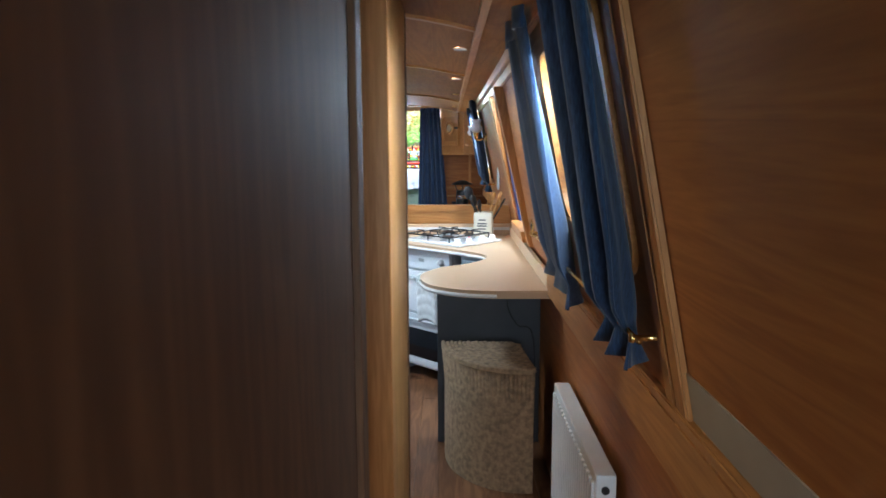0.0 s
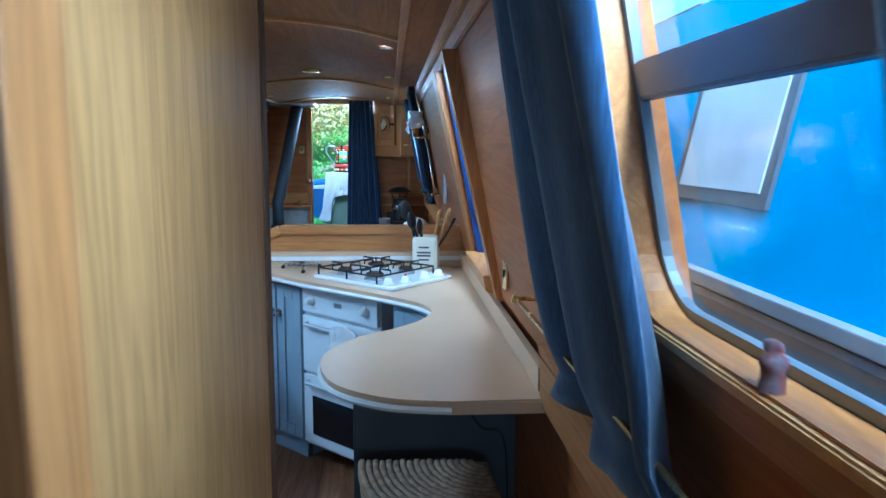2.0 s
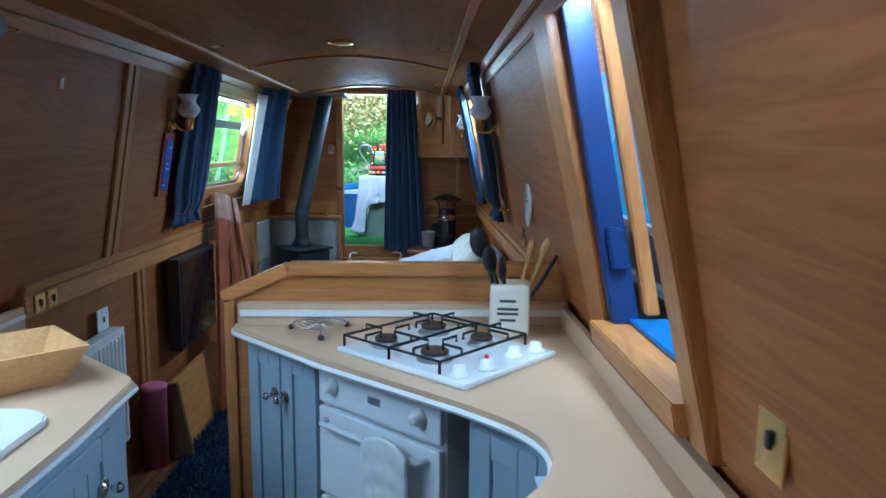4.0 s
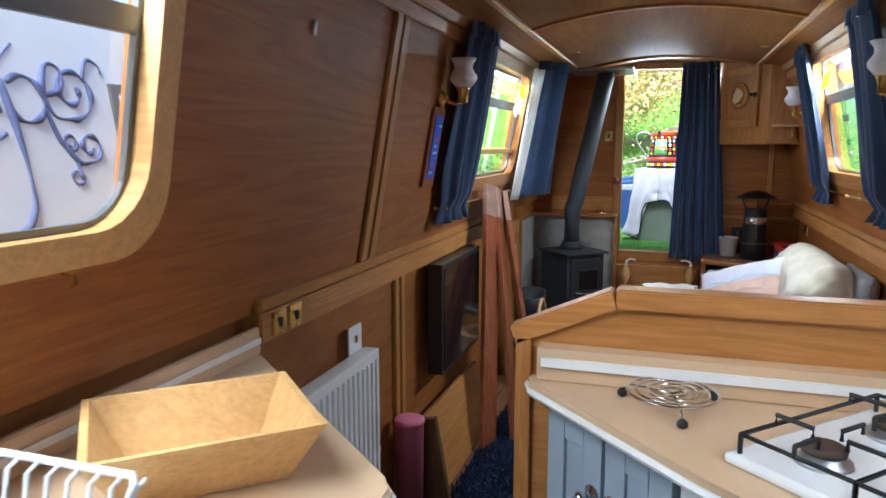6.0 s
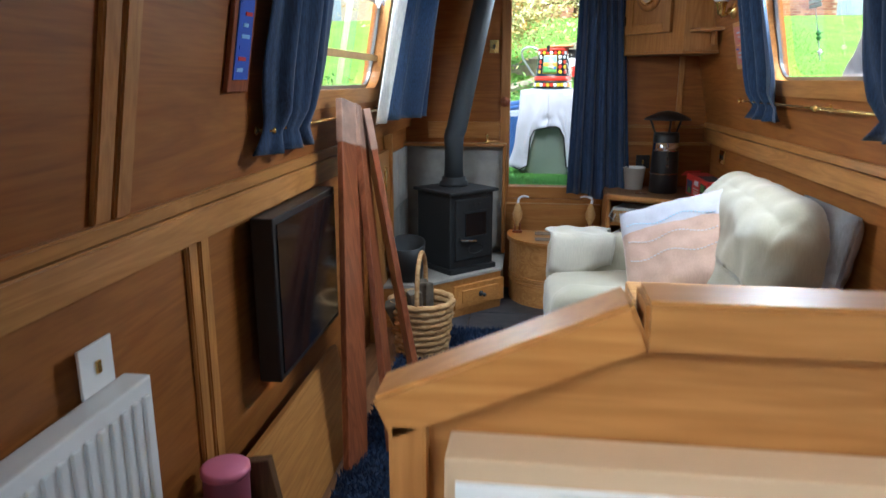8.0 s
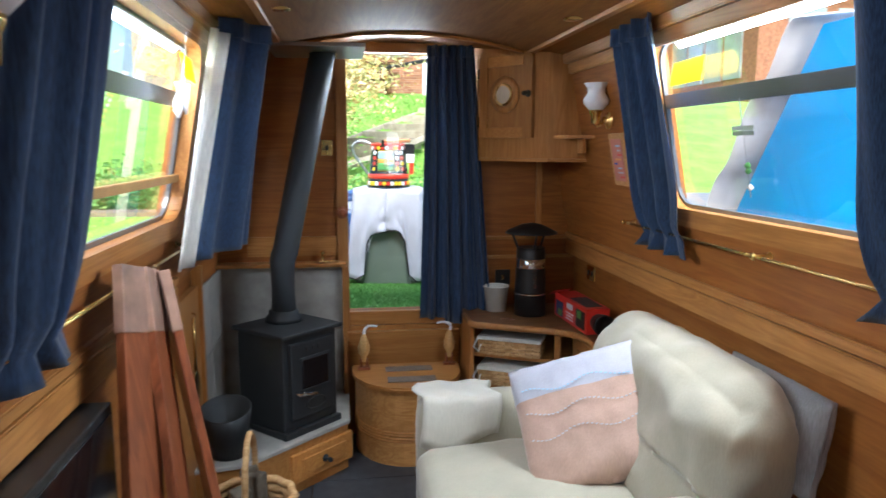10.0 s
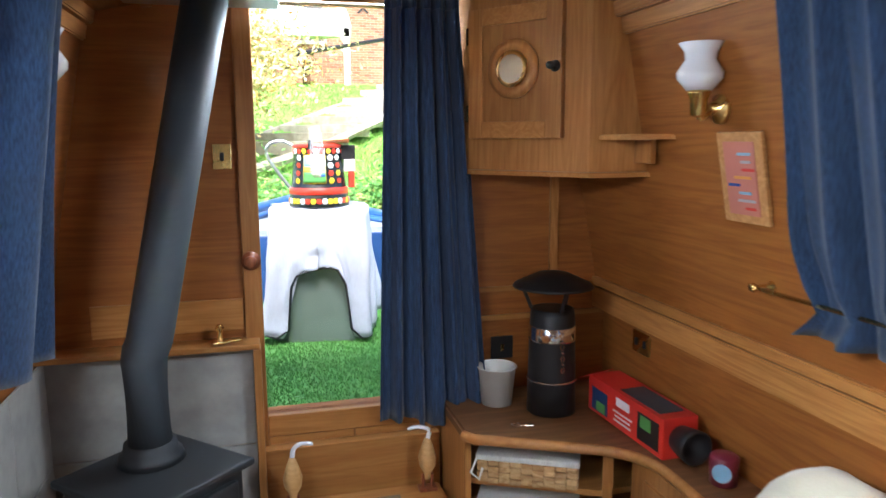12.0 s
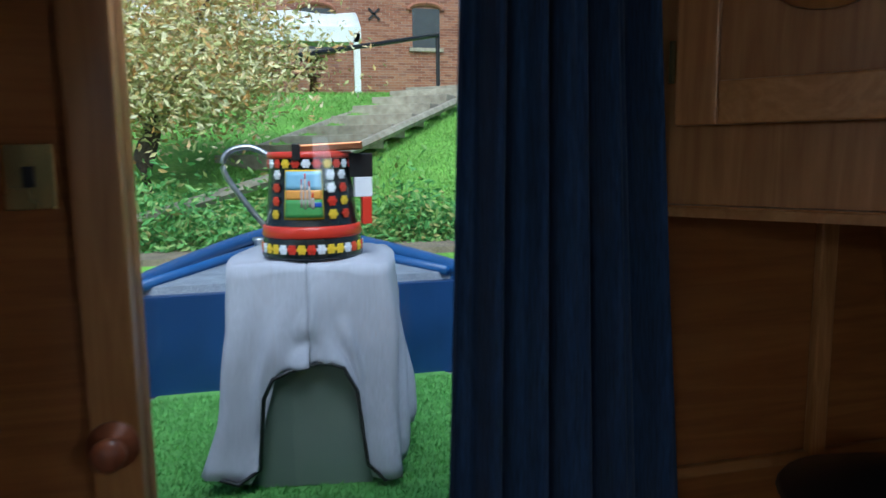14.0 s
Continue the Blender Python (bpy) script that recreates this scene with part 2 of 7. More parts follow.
GLOW.node_tree.nodes["Principled BSDF"].inputs["Emission Strength"].default_value = 18.0


def leaf_mat(name, stops):
    m, n, l, b = shader(name, 0.7)
    g = n.new("ShaderNodeNewGeometry")
    r = ramp(n, stops)
    l.new(g.outputs["Random Per Island"], r.inputs[0])
    l.new(r.outputs[0], b.inputs["Base Color"])
    return m


LEAF_TREE = leaf_mat("willow_leaves", [(0.0, (0.42, 0.46, 0.16)), (0.35, (0.68, 0.6, 0.28)), (0.6, (0.8, 0.76, 0.48)), (0.8, (0.62, 0.33, 0.1)), (1.0, (0.55, 0.5, 0.18))])
LEAF_BUSH = leaf_mat("ground_cover_leaves", [(0.0, (0.08, 0.24, 0.05)), (0.5, (0.15, 0.36, 0.08)), (0.85, (0.28, 0.44, 0.12)), (1.0, (0.4, 0.36, 0.12))])
LEAF_POT = leaf_mat("pot_leaves", [(0.0, (0.1, 0.3, 0.04)), (0.5, (0.22, 0.45, 0.08)), (1.0, (0.35, 0.55, 0.14))])

# ---- builders ----
BASE = {}


def thing(name, base, label, category, group="", kind=""):
    ob = new(name)
    ob.location = base
    ob.empty_display_size = 0.1
    BASE[ob] = Vector(base)
    return tagged(ob, label, category, group, kind)


def part(name, bm, material, parent=None, label="", smooth=False):
    """Links a bmesh, in world metres, as one mesh object, under a thing or a part if one is given."""
    me = bpy.data.meshes.new(name)
    base = BASE[parent] if parent else Vector((0, 0, 0))
    bmesh.ops.recalc_face_normals(bm, faces=bm.faces)
    bmesh.ops.translate(bm, verts=bm.verts, vec=-base)
    bm.to_mesh(me)
    bm.free()
    if smooth:
        for p in me.polygons:
            p.use_smooth = True
    me.materials.append(material)
    ob = new(name, me)
    if parent:
        ob.parent = parent
    BASE[ob] = base
    if label:
        ob["label"] = label
    return ob


def single(name, bm, material, label, category, group="", kind="", smooth=False):
    """A thing of one mesh; its origin is set on its base."""
    c = [v.co for v in bm.verts]
    base = Vector((sum(v.x for v in c) / len(c), sum(v.y for v in c) / len(c), min(v.z for v in c)))
    bmesh.ops.translate(bm, verts=bm.verts, vec=-base)
    ob = part(name, bm, material, None, "", smooth)
    ob.location = base
    BASE[ob] = base
    return tagged(ob, label, category, group, kind)


def hexa(bm, a, b):
    """A solid between two quads, listed the same way round."""
    v = [bm.verts.new(p) for p in (*a, *b)]
    for f in ((0, 1, 2, 3), (7, 6, 5, 4), (0, 4, 5, 1), (1, 5, 6, 2), (2, 6, 7, 3), (3, 7, 4, 0)):
        bm.faces.new([v[i] for i in f])
    return v


def box(x0, x1, y0, y1, z0, z1, bev=0.0, bm=None):
    own = bmesh.new()
    hexa(own, [(x0, y0, z0), (x1, y0, z0), (x1, y1, z0), (x0, y1, z0)], [(x0, y0, z1), (x1, y0, z1), (x1, y1, z1), (x0, y1, z1)])
    if bev:
        bmesh.ops.bevel(own, geom=own.edges[:], offset=bev, segments=2, profile=0.6, affect="EDGES")
    return merged(bm, own)


def merged(bm, own):
    if bm is None:
        return own
    me = bpy.data.meshes.new("tmp")
    own.to_mesh(me)
    own.free()
    bm.from_mesh(me)
    bpy.data.meshes.remove(me)
    return bm


def turned(bm, m):
    bmesh.ops.transform(bm, matrix=m, verts=bm.verts)
    return bm


def obox(m, sx, sy, sz, bev=0.0, bm=None):
    """A box of the given size, standing on the pose m."""
    own = box(-sx / 2, sx / 2, -sy / 2, sy / 2, 0, sz, bev)
    return merged(bm, turned(own, m))


def prism(pts, z0, z1, bev=0.0, bm=None):
    own = bmesh.new()
    lo, hi = [own.verts.new((x, y, z0)) for x, y in pts], [own.verts.new((x, y, z1)) for x, y in pts]
    own.faces.new(lo[::-1])
    top = own.faces.new(hi)
    for i in range(len(pts)):
        j = (i + 1) % len(pts)
        own.faces.new((lo[i], lo[j], hi[j], hi[i]))
    if bev:
        bmesh.ops.bevel(own, geom=list(top.edges), offset=bev, segments=3, affect="EDGES")
    return merged(bm, own)


def lathe(profile, m=Matrix(), seg=24, bm=None):
    """A turned solid from (radius, height) pairs."""
    own = bmesh.new()
    rings = []
    for r, z in profile:
        rings.append([own.verts.new((r * math.cos(2 * math.pi * k / seg), r * math.sin(2 * math.pi * k / seg), z)) for k in range(seg)])
    for a, b in zip(rings, rings[1:]):
        for k in range(seg):
            j = (k + 1) % seg
            own.faces.new((a[k], a[j], b[j], b[k]))
    own.faces.new(rings[0][::-1])
    own.faces.new(rings[-1])
    return merged(bm, turned(own, m))


def tube(pts, r, seg=8, closed=False, bm=None):
    """A round bar along a line of points."""
    own = bmesh.new()
    pts = [Vector(p) for p in pts]
    n = len(pts)
    rings = []
    for i, p in enumerate(pts):
        a = pts[(i - 1) % n] if closed or i else p
        b = pts[(i + 1) % n] if closed or i < n - 1 else p
        q = (b - a).to_track_quat("Z", "Y").to_matrix()
        rr = r[i] if isinstance(r, (list, tuple)) else r
        rings.append([own.verts.new(p + q @ Vector((rr * math.cos(2 * math.pi * k / seg), rr * math.sin(2 * math.pi * k / seg), 0))) for k in range(seg)])
    for i in range(n if closed else n - 1):
        a, b = rings[i], rings[(i + 1) % n]
        for k in range(seg):
            j = (k + 1) % seg
            own.faces.new((a[k], a[j], b[j], b[k]))
    if not closed:
        own.faces.new(rings[0][::-1])
        own.faces.new(rings[-1])
    return merged(bm, own)


def sheet(fn, nu, nv, thick=0.0, bm=None):
    """A surface from fn(u, v), u and v from 0 to 1, given a thickness along its normals."""
    own = bmesh.new()
    g = [[own.verts.new(fn(i / nu, j / nv)) for j in range(nv + 1)] for i in range(nu + 1)]
    for i in range(nu):
        for j in range(nv):
            own.faces.new((g[i][j], g[i + 1][j], g[i + 1][j + 1], g[i][j + 1]))
    if thick:
        own.normal_update()
        bmesh.ops.solidify(own, geom=own.faces[:], thickness=thick)
    return merged(bm, own)


def smooth_line(pts, n=6, closed=False):
    """Points on a smooth curve through the given ones."""
    pts = [Vector(p) for p in pts]
    k, out = len(pts), []
    for i in range(k if closed else k - 1):
        g = lambda j: pts[j % k] if closed else pts[max(0, min(k - 1, j))]
        p0, p1, p2, p3 = g(i - 1), g(i), g(i + 1), g(i + 2)
        for s in range(n):
            t = s / n
            out.append(0.5 * ((2 * p1) + (p2 - p0) * t + (2 * p0 - 5 * p1 + 4 * p2 - p3) * t * t + (3 * p1 - p0 - 3 * p2 + p3) * t ** 3))
    if not closed:
        out.append(pts[-1])
    return out


# ---- the cabin's plan ----
RX, RS, LX, LS = 0.46, -0.2, -1.31, 0.18   # side walls at 1 m up, and their lean inwards
GUN = 1.0                                   # below this the sides stand upright
Y0, Y1 = -1.2, 8.6
MID = (RX + LX) / 2


def side(s, y, z, off=0.0):
    """A point of the right (R) or left (L) side, off metres into the cabin."""
    if s == "R":
        return ((RX + RS * (z - 1) if z > GUN else RX + 0.03) - off, y, z)
    return ((LX + LS * (z - 1) if z > GUN else LX - 0.03) + off, y, z)


def slab(s, y0, y1, z0, z1, off0, off1, bev=0.0, bm=None):
    """A board lying on a side wall, between two depths."""
    q = lambda off: [side(s, y0, z0, off), side(s, y1, z0, off), side(s, y1, z1, off), side(s, y0, z1, off)]
    own = bmesh.new()
    hexa(own, q(off0), q(off1))
    if bev:
        bmesh.ops.bevel(own, geom=own.edges[:], offset=bev, segments=2, affect="EDGES")
    return merged(bm, own)


def side_wall(name, s, holes, label):
    bm = bmesh.new()
    top, t = 1.93, -0.07
    y = Y0
    for y0, y1, z0, z1 in holes:
        slab(s, y, y0, GUN + 0.001, top, 0, t, 0, bm)
        slab(s, y0, y1, GUN + 0.001, z0, 0, t, 0, bm)
        slab(s, y0, y1, z1, top, 0, t, 0, bm)
        y = y1
    slab(s, y, Y1 + 0.07, GUN + 0.001, top, 0, t, 0, bm)
    slab(s, Y0, Y1 + 0.07, 0.0, GUN, 0, t, 0, bm)
    return tagged(part(name, bm, PLY), label, "wall", kind="structure")


WIN_W1 = (1.42, 2.17, 1.29, 1.77)
WIN_HATCH = (3.66, 4.24, 1.06, 1.86)
WIN_R = (6.25, 7.36, 1.27, 1.83)
WIN_K = (3.25, 4.37, 1.26, 1.78)
WIN_L = (6.3, 7.45, 1.24, 1.79)
side_wall("wall_east", "R", [WIN_W1, WIN_HATCH, WIN_R], "varnished oak plywood cabin side with leaning upper panel")
side_wall("wall_west", "L", [WIN_K, WIN_L], "varnished oak plywood cabin side with leaning upper panel")


def roof_z(x):
    d = abs(x - MID)
    return 1.985 - 0.075 * (d / 0.56) ** 2 if d < 0.56 else 1.91 - 0.035 * (d - 0.56) / 0.17


xs = [MID - 0.8, MID - 0.56] + [MID - 0.56 + 1.12 * k / 12 for k in range(1, 12)] + [MID + 0.56, MID + 0.8]
bm = bmesh.new()
for a, b in zip(xs, xs[1:]):
    hexa(bm, [(a, Y0, roof_z(a)), (b, Y0, roof_z(b)), (b, Y1 + 0.07, roof_z(b)), (a, Y1 + 0.07, roof_z(a))],
         [(a, Y0, roof_z(a) + 0.05), (b, Y0, roof_z(b) + 0.05), (b, Y1 + 0.07, roof_z(b) + 0.05), (a, Y1 + 0.07, roof_z(a) + 0.05)])
tagged(part("ceiling", bm, CEIL), "pale varnished plywood ceiling, gently arched across the boat", "ceiling", kind="structure")


def ceiling_batten(y, w=0.035):
    bm = bmesh.new()
    for a, b in zip(xs[1:-1], xs[2:-1]):
        hexa(bm, [(a, y - w / 2, roof_z(a) - 0.012), (b, y - w / 2, roof_z(b) - 0.012), (b, y + w / 2, roof_z(b) - 0.012), (a, y + w / 2, roof_z(a) - 0.012)],
             [(a, y - w / 2, roof_z(a) + 0.004), (b, y - w / 2, roof_z(b) + 0.004), (b, y + w / 2, roof_z(b) + 0.004), (a, y + w / 2, roof_z(a) + 0.004)])
    return tagged(part("ceiling_trim", bm, OAK_X), "arched oak batten across the ceiling", "trim", "ceiling battens", "structure")


for y in (0.9, 2.55, 4.15, 6.5, 8.3):
    ceiling_batten(y)
for x in (MID - 0.56, MID + 0.56):
    tagged(part("ceiling_trim", box(x - 0.014, x + 0.014, Y0, Y1, roof_z(x) - 0.013, roof_z(x) + 0.003, 0.003), OAK), "long narrow oak strip along the ceiling", "trim", "ceiling strips", "structure")
for s in "RL":
    for z0, z1, o in ((1.80, 1.845, 0.014), (1.845, 1.885, 0.03)):
        tagged(part("trim", slab(s, 0.0, Y1, z0, z1, o, 0.0, 0.004), OAK), "moulded oak cornice along the top of the cabin side", "trim", kind="structure")

# floor
tagged(part("floor", box(-1.45, 0.6, Y0, Y1 + 0.07, -0.06, -0.012), DARK_Z), "dark sub-floor of the cabin", "floor", kind="structure")
# The opening is an addition, made only to let the rear lamp in.
bulk = box(-1.5, -0.08, Y0 - 0.05, Y0, -0.05, 2.05)
box(0.42, 0.6, Y0 - 0.05, Y0, -0.05, 2.05, 0, bulk)
box(-0.08, 0.42, Y0 - 0.05, Y0, -0.05, 0.92, 0, bulk)
box(-0.08, 0.42, Y0 - 0.05, Y0, 1.78, 2.05, 0, bulk)
tagged(part("wall_south", bulk, PLY_X), "plywood bulkhead closing the corridor, with an added unseen opening for light", "wall", kind="structure")

# ---- front bulkhead with the glazed door ----
DX0, DX1, DZ0, DZ1 = -0.70, -0.17, 0.64, 1.93
bm = box(-1.45, DX0, Y1, Y1 + 0.06, 0, 2.03)
box(DX1, 0.6, Y1, Y1 + 0.06, 0, 2.03, 0, bm)
box(DX0, DX1, Y1, Y1 + 0.06, 0, DZ0, 0, bm)
box(DX0, DX1, Y1, Y1 + 0.06, DZ1, 2.03, 0, bm)
tagged(part("wall_north", bm, PLY_X), "oak veneered front bulkhead round the glazed door", "wall", kind="structure")
door = tagged(part("door_1", box(DX0 - 0.055, DX0, Y1 - 0.025, Y1 + 0.01, 0.5, DZ1 + 0.05, 0.004), OAK_Z), "oak framed glazed front door, shut, with a tall pane", "door", kind="structure")
BASE[door] = Vector((0, 0, 0))
part("door_frame", box(DX1, DX1 + 0.05, Y1 - 0.025, Y1 + 0.01, 0.5, DZ1 + 0.05, 0.004), OAK_Z, door)
part("door_frame", box(DX0, DX1, Y1 - 0.025, Y1 + 0.01, DZ1, DZ1 + 0.05, 0.004), OAK_X, door)
part("door_frame", box(DX0, DX1, Y1 - 0.025, Y1 + 0.01, DZ0 - 0.07, DZ0, 0.004), OAK_X, door)
pane = part("pane", box(DX0, DX1, Y1 + 0.02, Y1 + 0.024, DZ0, DZ1), GLASS, door, "clear glass")
pane.visible_shadow = False


def knob_bm(m, r=0.018):
    return lathe([(r * 1.5, 0), (r * 1.5, 0.004), (r * 0.5, 0.008), (r * 0.5, 0.02), (r, 0.028), (r, 0.036), (r * 0.6, 0.044)], m, 16)


part("door_handle", knob_bm(pose(DX0 - 0.03, Y1 - 0.025, 1.15, 90), 0.02), MAHOG, door, "turned brown wooden knob", True)


# ---- windows in the sides ----
def window(name, s, hole, bar_z, label, lower=True, frame_mat=None, r=0.09, mould=0.055):
    y0, y1, z0, z1 = hole
    root = tagged(part(name, bmesh_ring(s, hole, r, -0.045, -0.03, 0.018), GUNMETAL), label, "window", kind="structure")
    part("window_frame", bmesh_ring(s, hole, r, -0.035, 0.012, -mould, True), frame_mat or OAK, root, "rounded oak surround")
    if bar_z:
        part("glazing_bar", slab(s, y0, y1, bar_z - 0.022, bar_z + 0.022, -0.03, -0.052, 0.003), GUNMETAL, root, "grey aluminium bar")
    g = part("pane", slab(s, y0, y1, z0, z1, -0.040, -0.043), GLASS, root, "clear glass")
    g.visible_shadow = False
    return root


def rounded(y0, y1, z0, z1, r, n=6):
    out = []
    for cy, cz, a in ((y1 - r, z1 - r, 0), (y0 + r, z1 - r, 90), (y0 + r, z0 + r, 180), (y1 - r, z0 + r, 270)):
        for k in range(n + 1):
            t = radians(a + 90 * k / n)
            out.append((cy + r * math.cos(t), cz + r * math.sin(t)))
    return out


def bmesh_ring(s, hole, r, off0, off1, grow, square=False):
    """A frame round an opening: rounded inside; grow > 0 goes inwards, grow < 0 outwards."""
    y0, y1, z0, z1 = hole
    if grow > 0:
        a, b = rounded(y0 - 0.004, y1 + 0.004, z0 - 0.004, z1 + 0.004, r), rounded(y0 + grow, y1 - grow, z0 + grow, z1 - grow, r * 0.8)
    else:
        a, b = rounded(y0 + grow, y1 - grow, z0 + grow, z1 - grow, r * 1.1), rounded(y0 + 0.005, y1 - 0.005, z0 + 0.005, z1 - 0.005, r)
    own = bmesh.new()
    rows = []
    for pts, off in ((a, off0), (a, off1), (b, off1), (b, off0)):
        rows.append([own.verts.new(side(s, y, z, off)) for y, z in pts])
    n = len(a)
    for p, q in zip(rows, rows[1:] + rows[:1]):
        for k in range(n):
            j = (k + 1) % n
            own.faces.new((p[k], p[j], q[j], q[k]))
    return own


window("window_1", "R", WIN_W1, 1.57, "grey framed boat window with a hopper top beside the corridor")
window("window_2", "R", WIN_R, 1.63, "wide grey framed lounge window with a hopper top and oak surround")
window("window_3", "L", WIN_K, 1.615, "grey framed galley window with rounded oak surround", r=0.11, mould=0.05, frame_mat=PALEWOOD)
window("window_4", "L", WIN_L, 1.62, "grey framed lounge window with rounded oak surround", frame_mat=OAK)

# rails along the sides
for s, y0, y1, z in (("R", 5.0, Y1, 0.925), ("L", 4.78, 7.52, 0.925)):
    tagged(part("trim", slab(s, y0, y1, z, 0.999, 0.05, -0.005, 0.004), OAK), "broad oak rail along the cabin side at gunwale height", "trim", kind="structure")
    tagged(part("trim", slab(s, y0, y1, 1.003, 1.035, 0.018, -0.005, 0.004), OAK), "oak moulding above the gunwale rail", "trim", kind="structure")
tagged(part("trim", slab("R", 0.0, 2.93, 0.88, 0.999, 0.045, -0.005, 0.004), OAK), "broad oak rail along the corridor side", "trim", kind="structure")
tagged(part("trim", slab("R", 0.0, 2.93, 1.003, 1.03, 0.018, -0.005, 0.004), OAK), "oak moulding above the corridor rail", "trim", kind="structure")
for y in (5.36, ):
    for k in (0, 0.062):
        tagged(part("trim", slab("L", y + k, y + k + 0.05, 1.036, 1.80, 0.014, -0.002, 0.004), OAK_Z), "upright oak pilaster on the cabin side", "trim", "side pilasters", "structure")
    for k in (0.38, 0.44):
        tagged(part("trim", slab("L", y + k, y + k + 0.045, 0.0, 0.923, 0.014, -0.002, 0.004), OAK_Z), "upright oak stud under the rail", "trim", "side studs", "structure")
for y in (1.165, 1.228):
    tagged(part("trim", slab("R", y, y + 0.052, 1.032, 1.80, 0.016, -0.002, 0.004), OAK_Z), "upright oak pilaster beside the corridor window", "trim", "corridor pilasters", "structure")

# ---- corridor and washroom ----
PX = -0.125
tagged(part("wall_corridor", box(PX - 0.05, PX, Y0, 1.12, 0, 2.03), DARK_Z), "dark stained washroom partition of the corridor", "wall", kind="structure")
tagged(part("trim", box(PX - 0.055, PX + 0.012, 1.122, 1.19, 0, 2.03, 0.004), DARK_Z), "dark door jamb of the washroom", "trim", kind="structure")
tagged(part("wall_washroom", box(PX - 0.045, PX, 1.80, 2.52, 0, 2.03), PALE_Z), "pale oak partition beside the corridor", "wall", kind="structure")
tagged(part("trim", box(PX - 0.06, PX + 0.01, 1.72, 1.80, 0, 2.03, 0.004), OAK_Z), "oak door jamb of the washroom", "trim", kind="structure")
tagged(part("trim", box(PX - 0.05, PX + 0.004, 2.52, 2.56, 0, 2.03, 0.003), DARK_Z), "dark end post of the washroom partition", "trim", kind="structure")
tagged(part("wall_washroom", box(-1.4, PX - 0.05, 2.5, 2.56, 0, 2.03), MOSAIC), "washroom bulkhead lined with dark speckled laminate", "wall", kind="structure")
tagged(part("wall_washroom", box(-1.4, PX - 0.05, Y0 + 0.9, Y0 + 0.95, 0, 2.03), WHITE), "plain washroom bulkhead", "wall", kind="structure")

# ---- galley: right side ----
EDGE = [(-0.645, 4.84), (-0.63, 4.788), (-0.296, 4.431), (0.068, 4.102), (0.19, 3.965), (0.238, 3.84), (0.203, 3.709), (0.104, 3.582), (-0.004, 3.49), (-0.089, 3.344), (-0.106, 3.208), (-0.057, 3.042), (0.071, 2.934), (0.23, 2.898)]
line = [Vector((*EDGE[0], 0)), Vector((*EDGE[1], 0)), Vector((*EDGE[2], 0))] + smooth_line([(*p, 0) for p in EDGE[3:]], 5)
OUT = [(p.x, p.y) for p in line] + [(0.487, 2.898), (0.487, 4.84)]
worktop = thing("worktop", (0.1, 3.9, 0.87), "beige laminate worktop curving from a peninsula to the hob", "worktop")
part("top", prism(OUT, 0.868, 0.902, 0.006), LAMIN, worktop)


def inset(d, pts):
    out = []
    for i, p in enumerate(pts):
        a, b = Vector(pts[max(0, i - 1)]), Vector(pts[min(len(pts) - 1, i + 1)])
        t = (b - a).normalized()
        out.append((p[0] - t.y * d, p[1] + t.x * d))
    return out


edge = [(p.x, p.y, 0.876) for p in line]
part("edge_strip", tube([(x, y, 0.879) for x, y, z in edge], 0.009, 6), WHITE, worktop, "worn white edge strip")
part("upstand", box(-0.62, 0.47, 4.80, 4.848, 0.903, 0.975, 0.003), LAMIN, worktop)
part("upstand_strip", box(-0.61, 0.465, 4.793, 4.799, 0.935, 0.955), WHITE, worktop, "white strip")
part("upstand", box(0.445, 0.468, 2.95, 4.81, 0.903, 0.965, 0.003), LAMIN, worktop)

# divider with its bevelled corner
divider = thing("divider", (-0.1, 4.86, 0), "half-height oak screen with a sloping cut corner behind the worktop", "partition")
bm = bmesh.new()
pf = [(-0.655, 0.0), (0.485, 0.0), (0.485, 1.075), (-0.46, 1.075), (-0.655, 0.985)]
lo, hi = [bm.verts.new((x, 4.85, z)) for x, z in pf], [bm.verts.new((x, 4.88, z)) for x, z in pf]
bm.faces.new(lo), bm.faces.new(hi[::-1])
for i in range(5):
    bm.faces.new((lo[i], hi[i], hi[(i + 1) % 5], lo[(i + 1) % 5]))
part("panel", bm, OAK_X, divider)


def rail_xz(x0, z0, x1, z1, w, y0, y1, bm=None):
    d = Vector((x1 - x0, 0, z1 - z0)).normalized()
    u = Vector((-d.z, 0, d.x)) * w
    a, b = Vector((x0, 0, z0)), Vector((x1, 0, z1))
    own = bmesh.new()
    q = lambda y: [(p.x, y, p.z) for p in (a, b, b + u, a + u)]
    hexa(own, q(y0), q(y1))
    bmesh.ops.bevel(own, geom=own.edges[:], offset=0.004, segments=2, affect="EDGES")
    return merged(bm, own)


part("top_rail", rail_xz(-0.46, 1.06, 0.485, 1.06, 0.045, 4.835, 4.895), OAK_X, divider)
part("top_rail", rail_xz(-0.672, 0.965, -0.452, 1.062, 0.045, 4.836, 4.894), OAK_X, divider)
part("end_post", box(-0.675, -0.64, 4.836, 4.894, 0, 0.985, 0.004), OAK_Z, divider)

